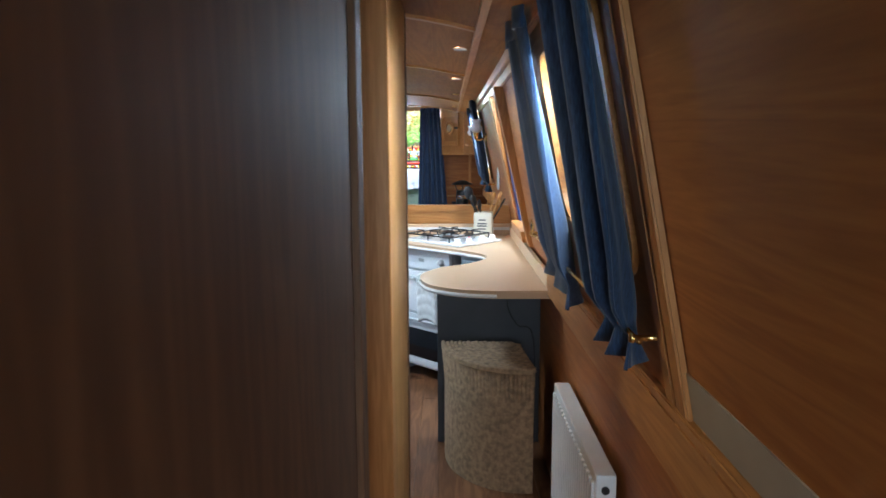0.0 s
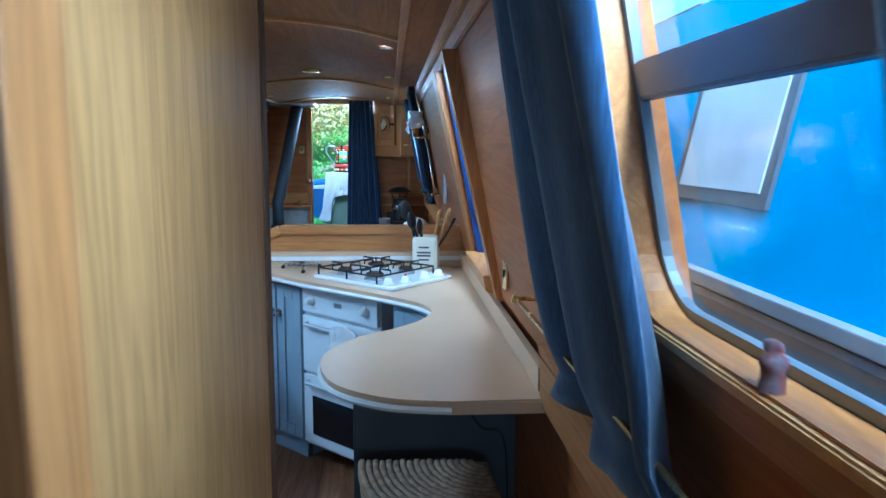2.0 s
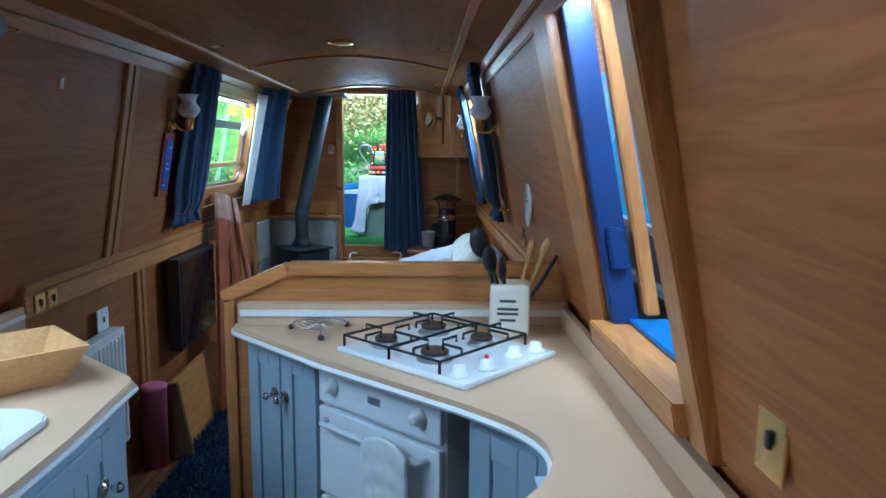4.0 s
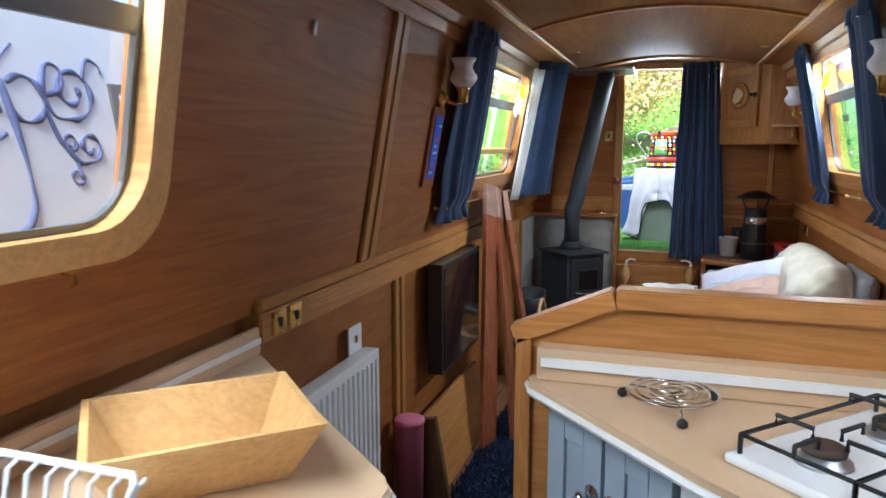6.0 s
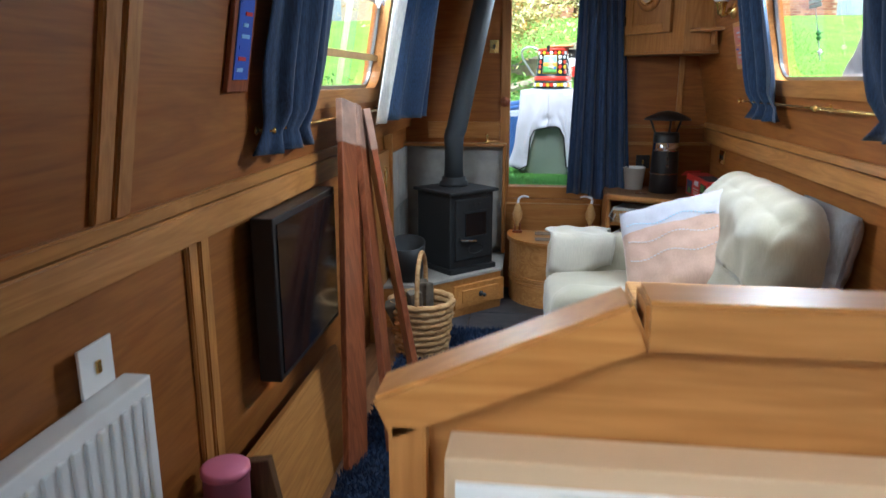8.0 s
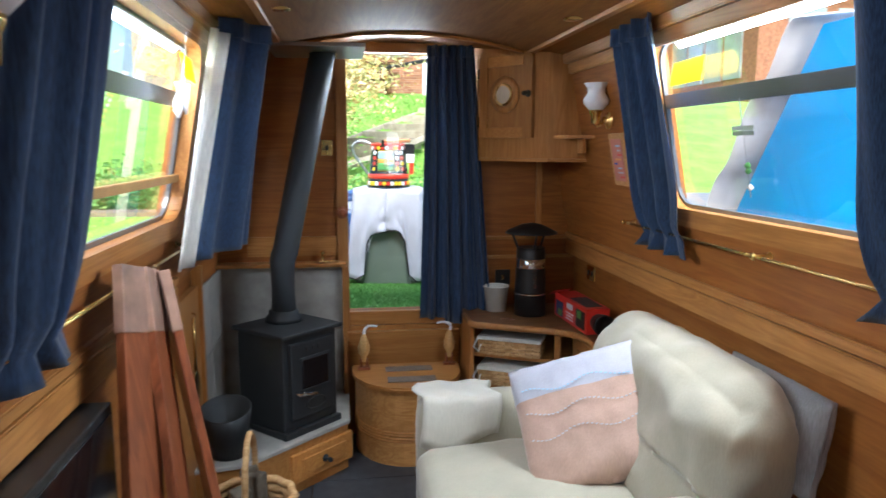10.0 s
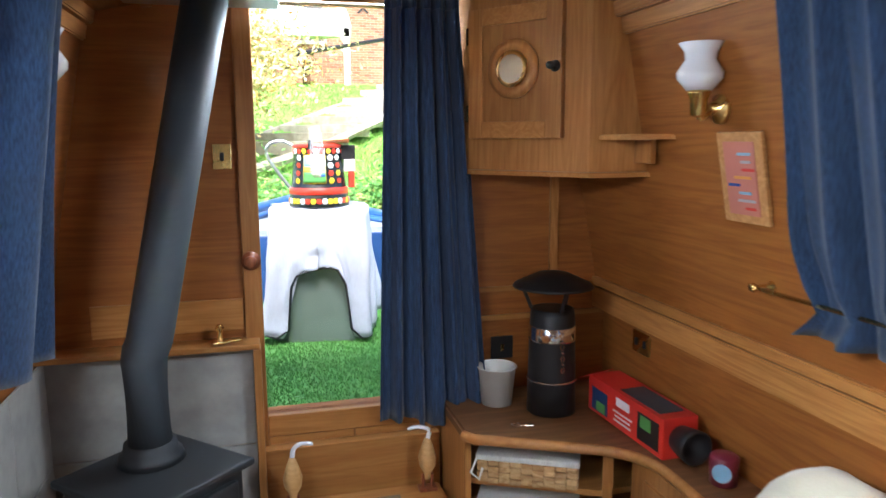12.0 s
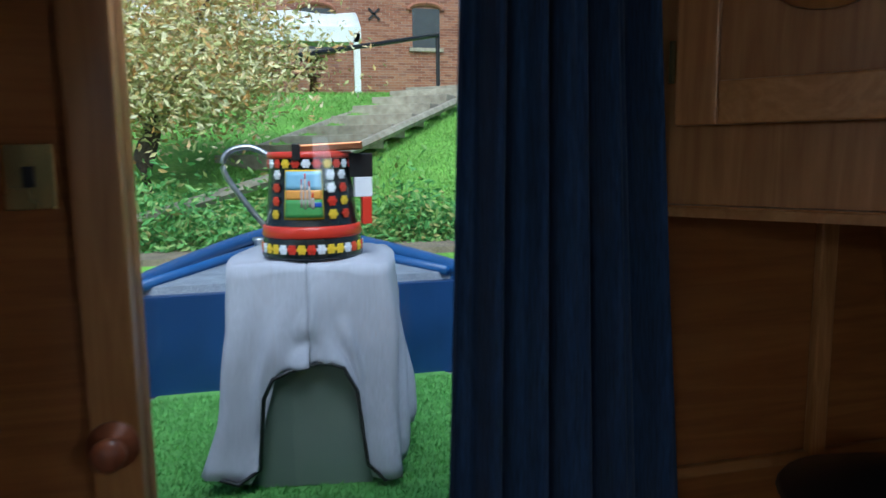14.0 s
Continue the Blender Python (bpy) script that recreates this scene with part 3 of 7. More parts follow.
# hatch in the galley side
hatch = tagged(part("door_2", slab("R", 4.245, 4.44, 0.99, 1.80, 0.03, 0.0, 0.004), OAK_Z), "open side hatch with oak posts and blue steel edge", "door", kind="structure")
part("post", slab("R", 3.575, 3.655, 0.99, 1.80, 0.05, 0.0, 0.004), OAK_Z, hatch)
part("sill", slab("R", 3.655, 4.245, 1.003, 1.062, 0.045, -0.07, 0.004), OAK, hatch)
part("steel_edge", slab("R", 4.195, 4.243, 1.062, 1.86, -0.005, -0.07, 0.003), BLUESTEEL, hatch, "blue painted steel edge")
part("steel_sill", slab("R", 3.66, 4.2, 1.062, 1.075, -0.045, -0.14, 0.003), plain("blue_sill_paint", (0.018, 0.1, 0.28), 0.4, vary=0.3), hatch, "blue painted steel sill")
part("hinge", slab("R", 4.172, 4.197, 1.2, 1.30, -0.02, -0.06, 0.004), BLUESTEEL, hatch, "blue hinge")
part("hatch_door", slab("R", 4.165, 4.2, 1.09, 1.84, -0.08, -0.115, 0.004), OAK_Z, hatch, "oak edge of the hatch door, swung outwards")


# ---- curtains ----
def curtain(s, top, bot, zt, zb, off, folds, label, gather=0.0, mat=None, frill=True, seed=0):
    """A gathered curtain on a side window: top and bottom spans along the boat."""
    rnd = random.Random(seed)
    ph = [rnd.uniform(0, 6.28) for _ in range(4)]

    def fn(u, v):
        z = zt + (zb - zt) * v
        k = v ** 1.3
        y = (top[0] + (top[1] - top[0]) * u) * (1 - k) + (bot[0] + (bot[1] - bot[0]) * u) * k
        amp = 0.03 * (0.55 + 0.45 * v) * (0.7 + 0.5 * math.sin(u * 5.1 + ph[2]) ** 2) * (1 - gather * math.exp(-((v - 0.93) / 0.05) ** 2))
        a = math.sin(u * folds * 6.283 + ph[0] + 0.8 * math.sin(v * 2.3 + ph[1])) + 0.45 * math.sin(u * folds * 11.3 + ph[2] + v * 1.5)
        y += 0.009 * math.sin(u * folds * 6.283 + ph[3] + v)
        pinch = gather * (0.45 * math.exp(-((v - 0.9) / 0.12) ** 2) - 0.12 * max(0.0, v - 0.93) / 0.07)
        y += ((bot[0] + bot[1]) / 2 - y) * pinch
        o = (off if isinstance(off, float) else off[0] + (off[1] - off[0]) * u) + amp * a - gather * 0.02 * math.exp(-((v - 0.93) / 0.04) ** 2)
        if v > 0.985:
            z += 0.006 * math.sin(u * 40)
        x, y, z = side(s, y, max(z, GUN + 0.002), o)
        return (x, y, zt + (zb - zt) * v)
    root = thing("curtain", side(s, (bot[0] + bot[1]) / 2, zb, 0.06), label, "curtain", "side window curtains")
    part("drape", sheet(fn, int(folds * 14), 28, 0.003), mat or NAVY, root, smooth=True)
    part("heading", sheet(lambda u, v: tuple(Vector(fn(u, 0)) + Vector((0, 0, 0.03 - 0.06 * v)) + Vector((0.004 if s == "L" else -0.004, 0, 0))), int(folds * 14), 3, 0.004), NAVY, root, "gathered heading", True)
    return root


curtain("R", (2.0, 2.46), (1.9, 2.55), 1.86, 1.05, 0.055, 2, "navy curtain drawn back beside the corridor window", 0.4, seed=1)
curtain("R", (1.2, 1.62), (1.28, 1.6), 1.86, 1.08, 0.06, 3, "dark navy curtain drawn back, tucked behind a brass rod", 0.6, seed=2)
curtain("R", (7.19, 7.52), (7.16, 7.56), 1.86, 1.115, 0.05, 3, "navy curtain tucked behind a brass rod", 0.6, seed=3)
curtain("R", (5.95, 6.3), (6.02, 6.36), 1.86, 1.115, 0.06, 3, "navy curtain tucked behind a brass rod", 0.6, seed=4)
curtain("L", (5.99, 6.38), (5.97, 6.44), 1.85, 1.09, 0.06, 3, "dark navy curtain hanging beside the lounge window", 0.5, seed=5)
curtain("L", (7.4, 7.64), (7.42, 7.83), 1.85, 1.1, (0.06, 0.2), 2, "navy curtain with white lining beside the lounge window", 0.0, seed=6)
lin = thing("curtain", side("L", 7.3, 1.1, 0.05), "white curtain lining hanging at the lounge window", "curtain", "side window curtains")
part("lining", sheet(lambda u, v: side("L", 7.31 + 0.13 * u - 0.03 * v, 1.83 - 0.74 * v, 0.05 + 0.03 * u + 0.012 * math.sin(u * 9 + v)), 16, 16, 0.003), LINING, lin, smooth=True)


def front_curtain(x0, x1, b0, b1, zt, zb, y):
    rnd = [random.uniform(0, 6) for _ in range(3)]

    def fn(u, v):
        x = (x0 + (x1 - x0) * u) * (1 - v) + (b0 + (b1 - b0) * u) * v
        return (x, y + 0.022 * math.sin(u * 34 + rnd[0] + 0.5 * math.sin(v * 2)) + 0.012 * math.sin(u * 61 + v), zt + (zb - zt) * v - (0.03 if u > 0.35 and v == 1 else 0))
    root = thing("curtain", ((b0 + b1) / 2, y, zb), "long navy curtain drawn aside at the front door", "curtain")
    part("drape", sheet(fn, 70, 24, 0.003), NAVY, root, smooth=True)
    part("heading", sheet(lambda u, v: tuple(Vector(fn(u, 0)) + Vector((0, -0.004, 0.03 - 0.055 * v))), 70, 3, 0.004), NAVY, root, "gathered heading", True)


front_curtain(-0.315, -0.08, -0.35, 0.02, 1.93, 0.615, Y1 - 0.1)


def rod(s, y0, y1, z, off, brackets):
    root = thing("curtain_rod", side(s, (y0 + y1) / 2, z, off), "thin brass rod on brackets below the window", "curtain rod", "curtain rods")
    part("rod", tube([side(s, y0, z, off), side(s, y1, z, off)], 0.005), BRASS, root, smooth=True)
    for y in brackets:
        b = lathe([(0.013, 0), (0.013, 0.004), (0.006, 0.008), (0.006, off), (0.011, off + 0.004), (0.008, off + 0.012)], Matrix.Translation(side(s, y, z)) @ pose(0, 0, 0, 0, 90 if s == "L" else -90), 12)
        part("bracket", b, BRASS, root, smooth=True)


rod("R", 6.0, 7.7, 1.185, 0.045, (6.02, 6.79, 7.68))
rod("R", 1.25, 2.9, 1.15, 0.055, (1.28, 2.88))
rod("L", 6.05, 7.5, 1.15, 0.045, (6.07, 7.48))
tagged(part("trim", slab("L", 6.3, 7.45, 1.36, 1.385, -0.012, -0.03, 0.003), PALEWOOD), "pale wooden bar across the lounge window", "trim", kind="structure")

# ---- galley units ----
D = Vector((0.352, -0.336)).normalized()     # along the cooker front
N = Vector((-D.y, D.x))                      # away from the aisle
CA = math.degrees(math.atan2(D.y, D.x))
O = Vector((-0.62, 4.815)) + 0.02 * N         # left end of the cooker run


def at(d, n, z):
    p = O + D * d + N * n
    return pose(p.x, p.y, z, 0, 0, CA)


def panel_door(root, m, w, h, mat, hinge=True, knob=None, name="door"):
    """A framed, boarded cupboard door; m: lower middle of its front, front along -y."""
    d = part(name, obox(m @ pose(0, 0.009, 0), w, 0.018, h, 0.002), mat, root)
    for x in (-w / 2 + 0.028, w / 2 - 0.028):
        part("stile", obox(m @ pose(x, -0.004, 0.0), 0.055, 0.01, h, 0.002), mat, d)
    for z in (0, h - 0.055):
        part("rail", obox(m @ pose(0, -0.004, z), w - 0.115, 0.01, 0.055, 0.002), mat, d)
    nb = max(1, int((w - 0.12) / 0.06))
    for k in range(nb):
        bw = (w - 0.12) / nb
        part("board", obox(m @ pose(-w / 2 + 0.06 + bw * (k + 0.5), -0.001, 0.057), bw - 0.005, 0.004, h - 0.115), mat, d)
    if knob is not None:
        part("knob", knob_bm(m @ pose(knob[0], -0.009, knob[1], 90), 0.014), CHROME, d, "round patterned chrome knob", True)
    return d


unit = thing("base_cabinet", (O.x + 0.15, O.y, 0), "grey-blue painted double-door cabinet under the worktop", "cabinet", "galley cabinets")
part("body", obox(at(0.19, 0.15, 0.0), 0.37, 0.24, 0.86), GREYBLUE, unit)
panel_door(unit, at(0.10, 0.012, 0.1), 0.175, 0.74, GREYBLUE, knob=(0.065, 0.60))
panel_door(unit, at(0.285, 0.012, 0.1), 0.175, 0.74, GREYBLUE, knob=(-0.065, 0.60))
part("plinth", obox(at(0.19, 0.05, 0.0), 0.37, 0.02, 0.09), DARKGREY, unit)

oven = thing("oven", (O.x + 0.45, O.y - 0.4, 0), "white built-in gas oven with two knobs and a glass lower door", "oven")
part("body", obox(at(0.635, 0.16, 0.08), 0.5, 0.27, 0.77), ENAMEL, oven)
part("control_panel", obox(at(0.635, 0.012, 0.735), 0.49, 0.02, 0.12, 0.006), ENAMEL, oven)
for d in (0.46, 0.81):
    part("knob", lathe([(0.024, 0), (0.024, 0.008), (0.018, 0.014), (0.015, 0.03), (0.008, 0.033)], at(d, 0.002, 0.795) @ pose(0, 0, 0, 90), 20), WHITE, oven, "white control knob", True)
part("badge", obox(at(0.635, 0.001, 0.783), 0.05, 0.003, 0.022, 0.001), ALU, oven, "small silver badge")
gd = part("grill_door", obox(at(0.635, 0.012, 0.45), 0.49, 0.022, 0.27, 0.006), ENAMEL, oven)
part("handle", tube([at(0.43, -0.0, 0.685).translation, at(0.44, -0.03, 0.685).translation, at(0.83, -0.03, 0.685).translation, at(0.84, -0.0, 0.685).translation], 0.009), ENAMEL, gd, "white bar handle", True)
od = part("oven_door", obox(at(0.635, 0.012, 0.1), 0.49, 0.022, 0.335, 0.006), ENAMEL, oven)
part("handle", tube([at(0.43, -0.0, 0.405).translation, at(0.44, -0.03, 0.405).translation, at(0.83, -0.03, 0.405).translation, at(0.84, -0.0, 0.405).translation], 0.009), ENAMEL, od, "white bar handle", True)
part("window", obox(at(0.635, -0.001, 0.15), 0.36, 0.006, 0.19, 0.004), SCREEN, od, "dark oven glass")
towel = thing("oven_glove", at(0.72, -0.04, 0.45).translation, "white quilted oven glove over the grill handle", "oven glove")
qf = lambda u, v: tuple(at(0.64 + 0.17 * u, -0.045 - 0.006 * abs(math.sin(u * 12)) * abs(math.sin(v * 14)) + 0.012 * v, 0.70 - 0.30 * v + 0.03 * math.sin(u * 3.14)).translation)
part("cloth", sheet(qf, 24, 28, 0.008), WHITE, towel, smooth=True)
part("binding", tube([qf(0, k / 10) for k in range(11)] + [qf(k / 10, 1) for k in range(1, 11)], 0.006, 6), NAVY, towel, "dark binding", True)

unit2 = thing("base_cabinet", (0.2, 4.0, 0), "grey-blue painted curved cabinet beside the oven", "cabinet", "galley cabinets")
part("body", prism([(0.10, 4.13), (0.2, 4.02), (0.255, 3.88), (0.25, 3.8), (0.47, 3.8), (0.47, 4.3)], 0.0, 0.865), GREYBLUE, unit2)
panel_door(unit2, pose(0.175, 4.02, 0.1, 0, 0, -52), 0.2, 0.74, GREYBLUE)
bar = thing("peninsula_base", (0.2, 3.4, 0), "dark grey painted panels carrying the worktop peninsula", "cabinet")
part("end_panel", box(-0.03, 0.485, 3.43, 3.45, 0, 0.866, 0.002), DARKGREY, bar)
part("side_panel", box(-0.03, -0.012, 3.452, 3.56, 0, 0.866, 0.002), GREYBLUE, bar, "grey-blue side")
part("back_panel", box(0.20, 0.47, 3.56, 3.8, 0, 0.866, 0.002), GREYBLUE, bar, "grey-blue side")

hob = thing("hob", (0.05, 4.48, 0.902), "white enamel four-burner gas hob with black pan supports", "hob")
H = pose(0.053, 4.479, 0.902, 0, 0, math.degrees(math.atan2(-0.336, 0.352)))
part("plate", obox(H, 0.487, 0.402, 0.018, 0.008), ENAMEL, hob)
for hx, hy, r in ((-0.14, -0.10, 0.034), (0.05, -0.10, 0.04), (-0.14, 0.1, 0.04), (0.05, 0.1, 0.034)):
    bu = part("burner", lathe([(r * 1.25, 0.018), (r * 1.2, 0.024), (r, 0.026), (r * 0.9, 0.036)], H @ pose(hx, hy, 0), 24), ALU, hob, "silver burner ring", True)
    part("cap", lathe([(r * 0.95, 0.036), (r * 0.97, 0.044), (r * 0.8, 0.048), (0.003, 0.048)], H @ pose(hx, hy, 0), 24), plain("rusty_cap", (0.06, 0.035, 0.025), 0.7), bu, "rusty black cap", True)
for hx, hy in ((0.19, -0.16), (0.205, -0.07), (0.19, 0.07), (0.205, 0.15)):
    part("knob", lathe([(0.026, 0.018), (0.026, 0.022), (0.019, 0.026), (0.016, 0.044), (0.006, 0.047)], H @ pose(hx, hy, 0), 20), WHITE, hob, "white knob", True)
part("ignition_mark", lathe([(0.005, 0.045), (0.005, 0.056)], H @ pose(0.205, -0.07, 0), 8), RED, hob, "red mark")
for x0 in (-0.225, -0.04):
    x1 = x0 + 0.185
    g = part("pan_support", tube([H @ Vector(p) for p in ((x0, -0.185, 0.05), (x1, -0.185, 0.05), (x1, 0.185, 0.05), (x0, 0.185, 0.05))], 0.004, 6, True), IRON, hob, "black wire pan support", True)
    for yy in (-0.10, 0.1):
        for a, b in (((x0, yy), (x0 + 0.065, yy)), ((x1, yy), (x1 - 0.065, yy)), (((x0 + x1) / 2, yy - 0.085), ((x0 + x1) / 2, yy - 0.03)), (((x0 + x1) / 2, yy + 0.085), ((x0 + x1) / 2, yy + 0.03))):
            part("finger", tube([H @ Vector((*a, 0.05)), H @ Vector((*a, 0.066)), H @ Vector((*b, 0.066)), H @ Vector((*b, 0.05))], 0.004, 6), IRON, g, smooth=True)
    for xx in (x0, x1):
        for yy in (-0.185, 0.185):
            part("foot", tube([H @ Vector((xx, yy, 0.018)), H @ Vector((xx, yy, 0.05))], 0.004, 6), IRON, g)

# utensil pot
pot = thing("utensil_jar", (0.26, 4.70, 0.902), "cream ceramic jar holding black and wooden utensils", "jar")
J = pose(0.262, 4.70, 0.902, 0, 0, -8)
part("jar", obox(J, 0.125, 0.125, 0.17, 0.02), plain("cream_ceramic", (0.72, 0.68, 0.56), 0.3, vary=0.04, fine=0), pot)
for z, w in ((0.115, 0.05), (0.09, 0.065), (0.075, 0.065), (0.055, 0.05)):
    part("writing_bar", obox(J @ pose(-0.005, -0.063, z), w, 0.002, 0.008), DARKGREY, pot, "faded grey lettering")


def utensil(p0, p1, r, head, mat):
    bm = tube([p0, tuple((Vector(p0) * 0.4 + Vector(p1) * 0.6) + Vector((0.004, 0, 0))), p1], r, 8)
    if head:
        q = (Vector(p1) - Vector(p0)).to_track_quat("Z", "X").to_matrix().to_4x4()
        hd = bmesh.new()
        bmesh.ops.create_uvsphere(hd, u_segments=14, v_segments=8, radius=1)
        turned(hd, Matrix.Translation(p1) @ q @ Matrix.Diagonal((*head, 1)))
        merged(bm, hd)
    return part("utensil", bm, mat, pot, smooth=True)


utensil((0.24, 4.70, 0.95), (0.16, 4.66, 1.20), 0.006, (0.034, 0.012, 0.05), BLACK)
utensil((0.25, 4.70, 0.95), (0.19, 4.64, 1.15), 0.006, (0.03, 0.012, 0.045), BLACK)
utensil((0.25, 4.69, 0.95), (0.23, 4.65, 1.12), 0.007, (0.028, 0.01, 0.04), BLACK)
utensil((0.28, 4.70, 0.95), (0.40, 4.66, 1.16), 0.006, None, BLACK)
utensil((0.28, 4.71, 0.95), (0.37, 4.70, 1.18), 0.008, (0.014, 0.006, 0.03), PALEWOOD)
utensil((0.27, 4.72, 0.95), (0.33, 4.74, 1.17), 0.007, (0.014, 0.006, 0.03), PALEWOOD)

# wire trivet
tr = thing("trivet", (-0.34, 4.72, 0.902), "round chrome wire trivet with black ball feet", "trivet")
for r in (0.025, 0.047, 0.068, 0.085):
    part("ring", tube([(-0.34 + r * math.cos(a * 0.2618), 4.72 + r * math.sin(a * 0.2618), 0.934) for a in range(24)], 0.0028, 6, True), CHROME, tr, smooth=True)
for k in range(3):
    a = radians(k * 120 - 80)
    c, s_ = math.cos(a), math.sin(a)
    part("arm", tube([(-0.34, 4.72, 0.931), (-0.34 + 0.085 * c, 4.72 + 0.085 * s_, 0.931), (-0.34 + 0.102 * c, 4.72 + 0.102 * s_, 0.918)], 0.0028, 6), CHROME, tr, smooth=True)
    part("foot", lathe([(0.004, 0), (0.010, 0.004), (0.010, 0.012), (0.004, 0.018)], pose(-0.34 + 0.102 * c, 4.72 + 0.102 * s_, 0.9025), 10), BLACK, tr, "black rubber ball", True)

# ---- galley: left side ----
LW = [(-1.338, 2.57), (-0.72, 2.57), (-0.72, 3.9), (-0.735, 4.255), (-0.76, 4.285), (-1.30, 4.79), (-1.338, 4.79)]
lwt = thing("worktop", (-1.05, 3.6, 0.87), "beige laminate sink worktop with an angled end", "worktop")
part("top", prism(LW, 0.868, 0.902, 0.006), LAMIN, lwt)
part("edge_strip", tube([(-0.718, 2.6, 0.88), (-0.718, 3.9, 0.88), (-0.733, 4.255, 0.88), (-0.76, 4.288, 0.88), (-1.29, 4.785, 0.88)], 0.008, 6), WHITE, lwt, "worn white edge strip")
part("upstand", slab("L", 2.6, 4.785, 0.903, 0.97, 0.045, 0.03, 0.003), LAMIN, lwt)
part("upstand_strip", slab("L", 2.6, 4.78, 0.93, 0.944, 0.05, 0.046), WHITE, lwt, "white strip")
lcab = thing("base_cabinet", (-1.0, 3.5, 0), "grey-blue painted sink cabinet with drawer and doors", "cabinet", "galley cabinets")
part("body", prism([(-1.338, 2.57), (-0.76, 2.57), (-0.76, 4.24), (-1.338, 4.74)], 0.0, 0.866), GREYBLUE, lcab)
for k, y in enumerate((3.02, 3.45, 3.94)):
    panel_door(lcab, pose(-0.758, y, 0.1, 0, 0, 90), 0.42, 0.72, GREYBLUE, knob=(0.15, 0.6))
sink = thing("sink", (-1.0, 3.5, 0.902), "white moulded sink with drainer let into the worktop", "sink")
bm = prism(rounded(-1.18, -0.80, 2.9, 4.02, 0.07), 0.903, 0.918, 0.006)
part("drainer", bm, ENAMEL, sink)
part("bowl_rim", tube([(-1.0 + 0.15 * math.cos(a * 0.2618), 3.3 + 0.2 * math.sin(a * 0.2618), 0.92) for a in range(24)], 0.01, 6, True), ENAMEL, sink, smooth=True)
part("plug_hole", lathe([(0.05, 0.919), (0.05, 0.925), (0.004, 0.926)], pose(-0.93, 3.86, 0), 20), BLACK, sink, "black stopper", True)
rack = thing("dish_rack", (-1.02, 3.7, 0.92), "white coated wire dish rack on the drainer", "dish rack")
RACKW = plain("white_coated_wire", (0.78, 0.8, 0.82), 0.35, fine=0.0)
part("rim_wire", tube([(-1.24, 3.885, 1.077), (-0.865, 3.885, 1.077), (-0.85, 3.87, 1.075), (-0.85, 3.855, 1.06)], 0.0045, 8), RACKW, rack, "thick white rim", True)
part("rim_wire", tube([(-1.24, 3.42, 1.077), (-0.85, 3.42, 1.077)], 0.0045, 8), RACKW, rack, "thick white rim", True)
part("base_wire", tube([(-0.845, 3.42, 0.932), (-0.845, 3.84, 0.932)], 0.004, 6), RACKW, rack, smooth=True)
part("base_wire", tube([(-1.23, 3.42, 0.932), (-1.23, 3.84, 0.932)], 0.004, 6), RACKW, rack, smooth=True)
for k in range(15):
    x = -1.23 + k * 0.0272
    part("wire", tube([(x, 3.885, 1.076), (x, 3.868, 1.07), (x, 3.84, 0.932), (x, 3.44, 0.932), (x, 3.422, 1.076)], 0.0026, 6), RACKW, rack, smooth=True)
for x in (-1.2, -0.9):
    for y in (3.46, 3.8):
        part("foot", tube([(x, y, 0.932), (x, y, 0.9185)], 0.005, 6), RACKW, rack)

tray = thing("wooden_tray", (-1.1, 4.33, 0.902), "pale wooden tray with flared sides and square holes in its base", "tray")
T = pose(-1.04, 4.215, 0.903, 0, 0, 44)
bw, bd, tw, td, hh = 0.115, 0.085, 0.165, 0.135, 0.097
part("base", obox(T, 2 * bw, 2 * bd, 0.008), PALEWOOD, tray)
cb, ct = [(-bw, -bd), (bw, -bd), (bw, bd), (-bw, bd)], [(-tw, -td), (tw, -td), (tw, td), (-tw, td)]
for i in range(4):
    j = (i + 1) % 4
    bm = bmesh.new()
    sc = 0.93
    hexa(bm, [T @ Vector((*cb[i], 0.0)), T @ Vector((*cb[j], 0.0)), T @ Vector((*ct[j], hh)), T @ Vector((*ct[i], hh))],
         [T @ Vector((cb[i][0] * sc, cb[i][1] * sc, 0.009)), T @ Vector((cb[j][0] * sc, cb[j][1] * sc, 0.009)), T @ Vector((ct[j][0] * sc, ct[j][1] * sc, hh)), T @ Vector((ct[i][0] * sc, ct[i][1] * sc, hh))])
    part("flared_side", bm, PALEWOOD, tray)
for k in range(8):
    part("slot", obox(T @ pose(-0.075 + 0.05 * (k % 4), -0.02 + 0.04 * (k // 4), 0.0082), 0.024, 0.02, 0.002), plain("slot_shadow_brown", (0.12, 0.07, 0.03), 0.8), tray, "square cut-out")


def radiator(y0, y1, z0, z1, s):
    f = 1 if s == "L" else -1
    x = side(s, 0, 0.5)[0]
    root = thing("radiator", (x + f * 0.05, (y0 + y1) / 2, z0), "white ribbed panel radiator on the cabin side", "radiator", "radiators")
    xa, xb = sorted((x + f * 0.02, x + f * 0.075))
    part("panel", box(xa, xb, y0, y1, z0, z1, 0.006), WHITE, root)
    n = int((y1 - y0) / 0.035)
    for k in range(n):
        y = y0 + 0.03 + k * (y1 - y0 - 0.06) / (n - 1)
        xa, xb = sorted((x + f * 0.073, x + f * 0.083))
        part("rib", box(xa, xb, y - 0.009, y + 0.009, z0 + 0.03, z1 - 0.03, 0.004), WHITE, root)
    part("valve", lathe([(0.014, 0), (0.016, 0.03), (0.01, 0.04)], pose(x + f * 0.05, y1 + 0.02, z0 + 0.1), 12), WHITE, root, "white valve", True)
    part("plug", lathe([(0.011, 0), (0.011, 0.006)], pose(x + f * 0.05, y0, z1 - 0.04, 90), 12), BLACK, root, "dark end plug")


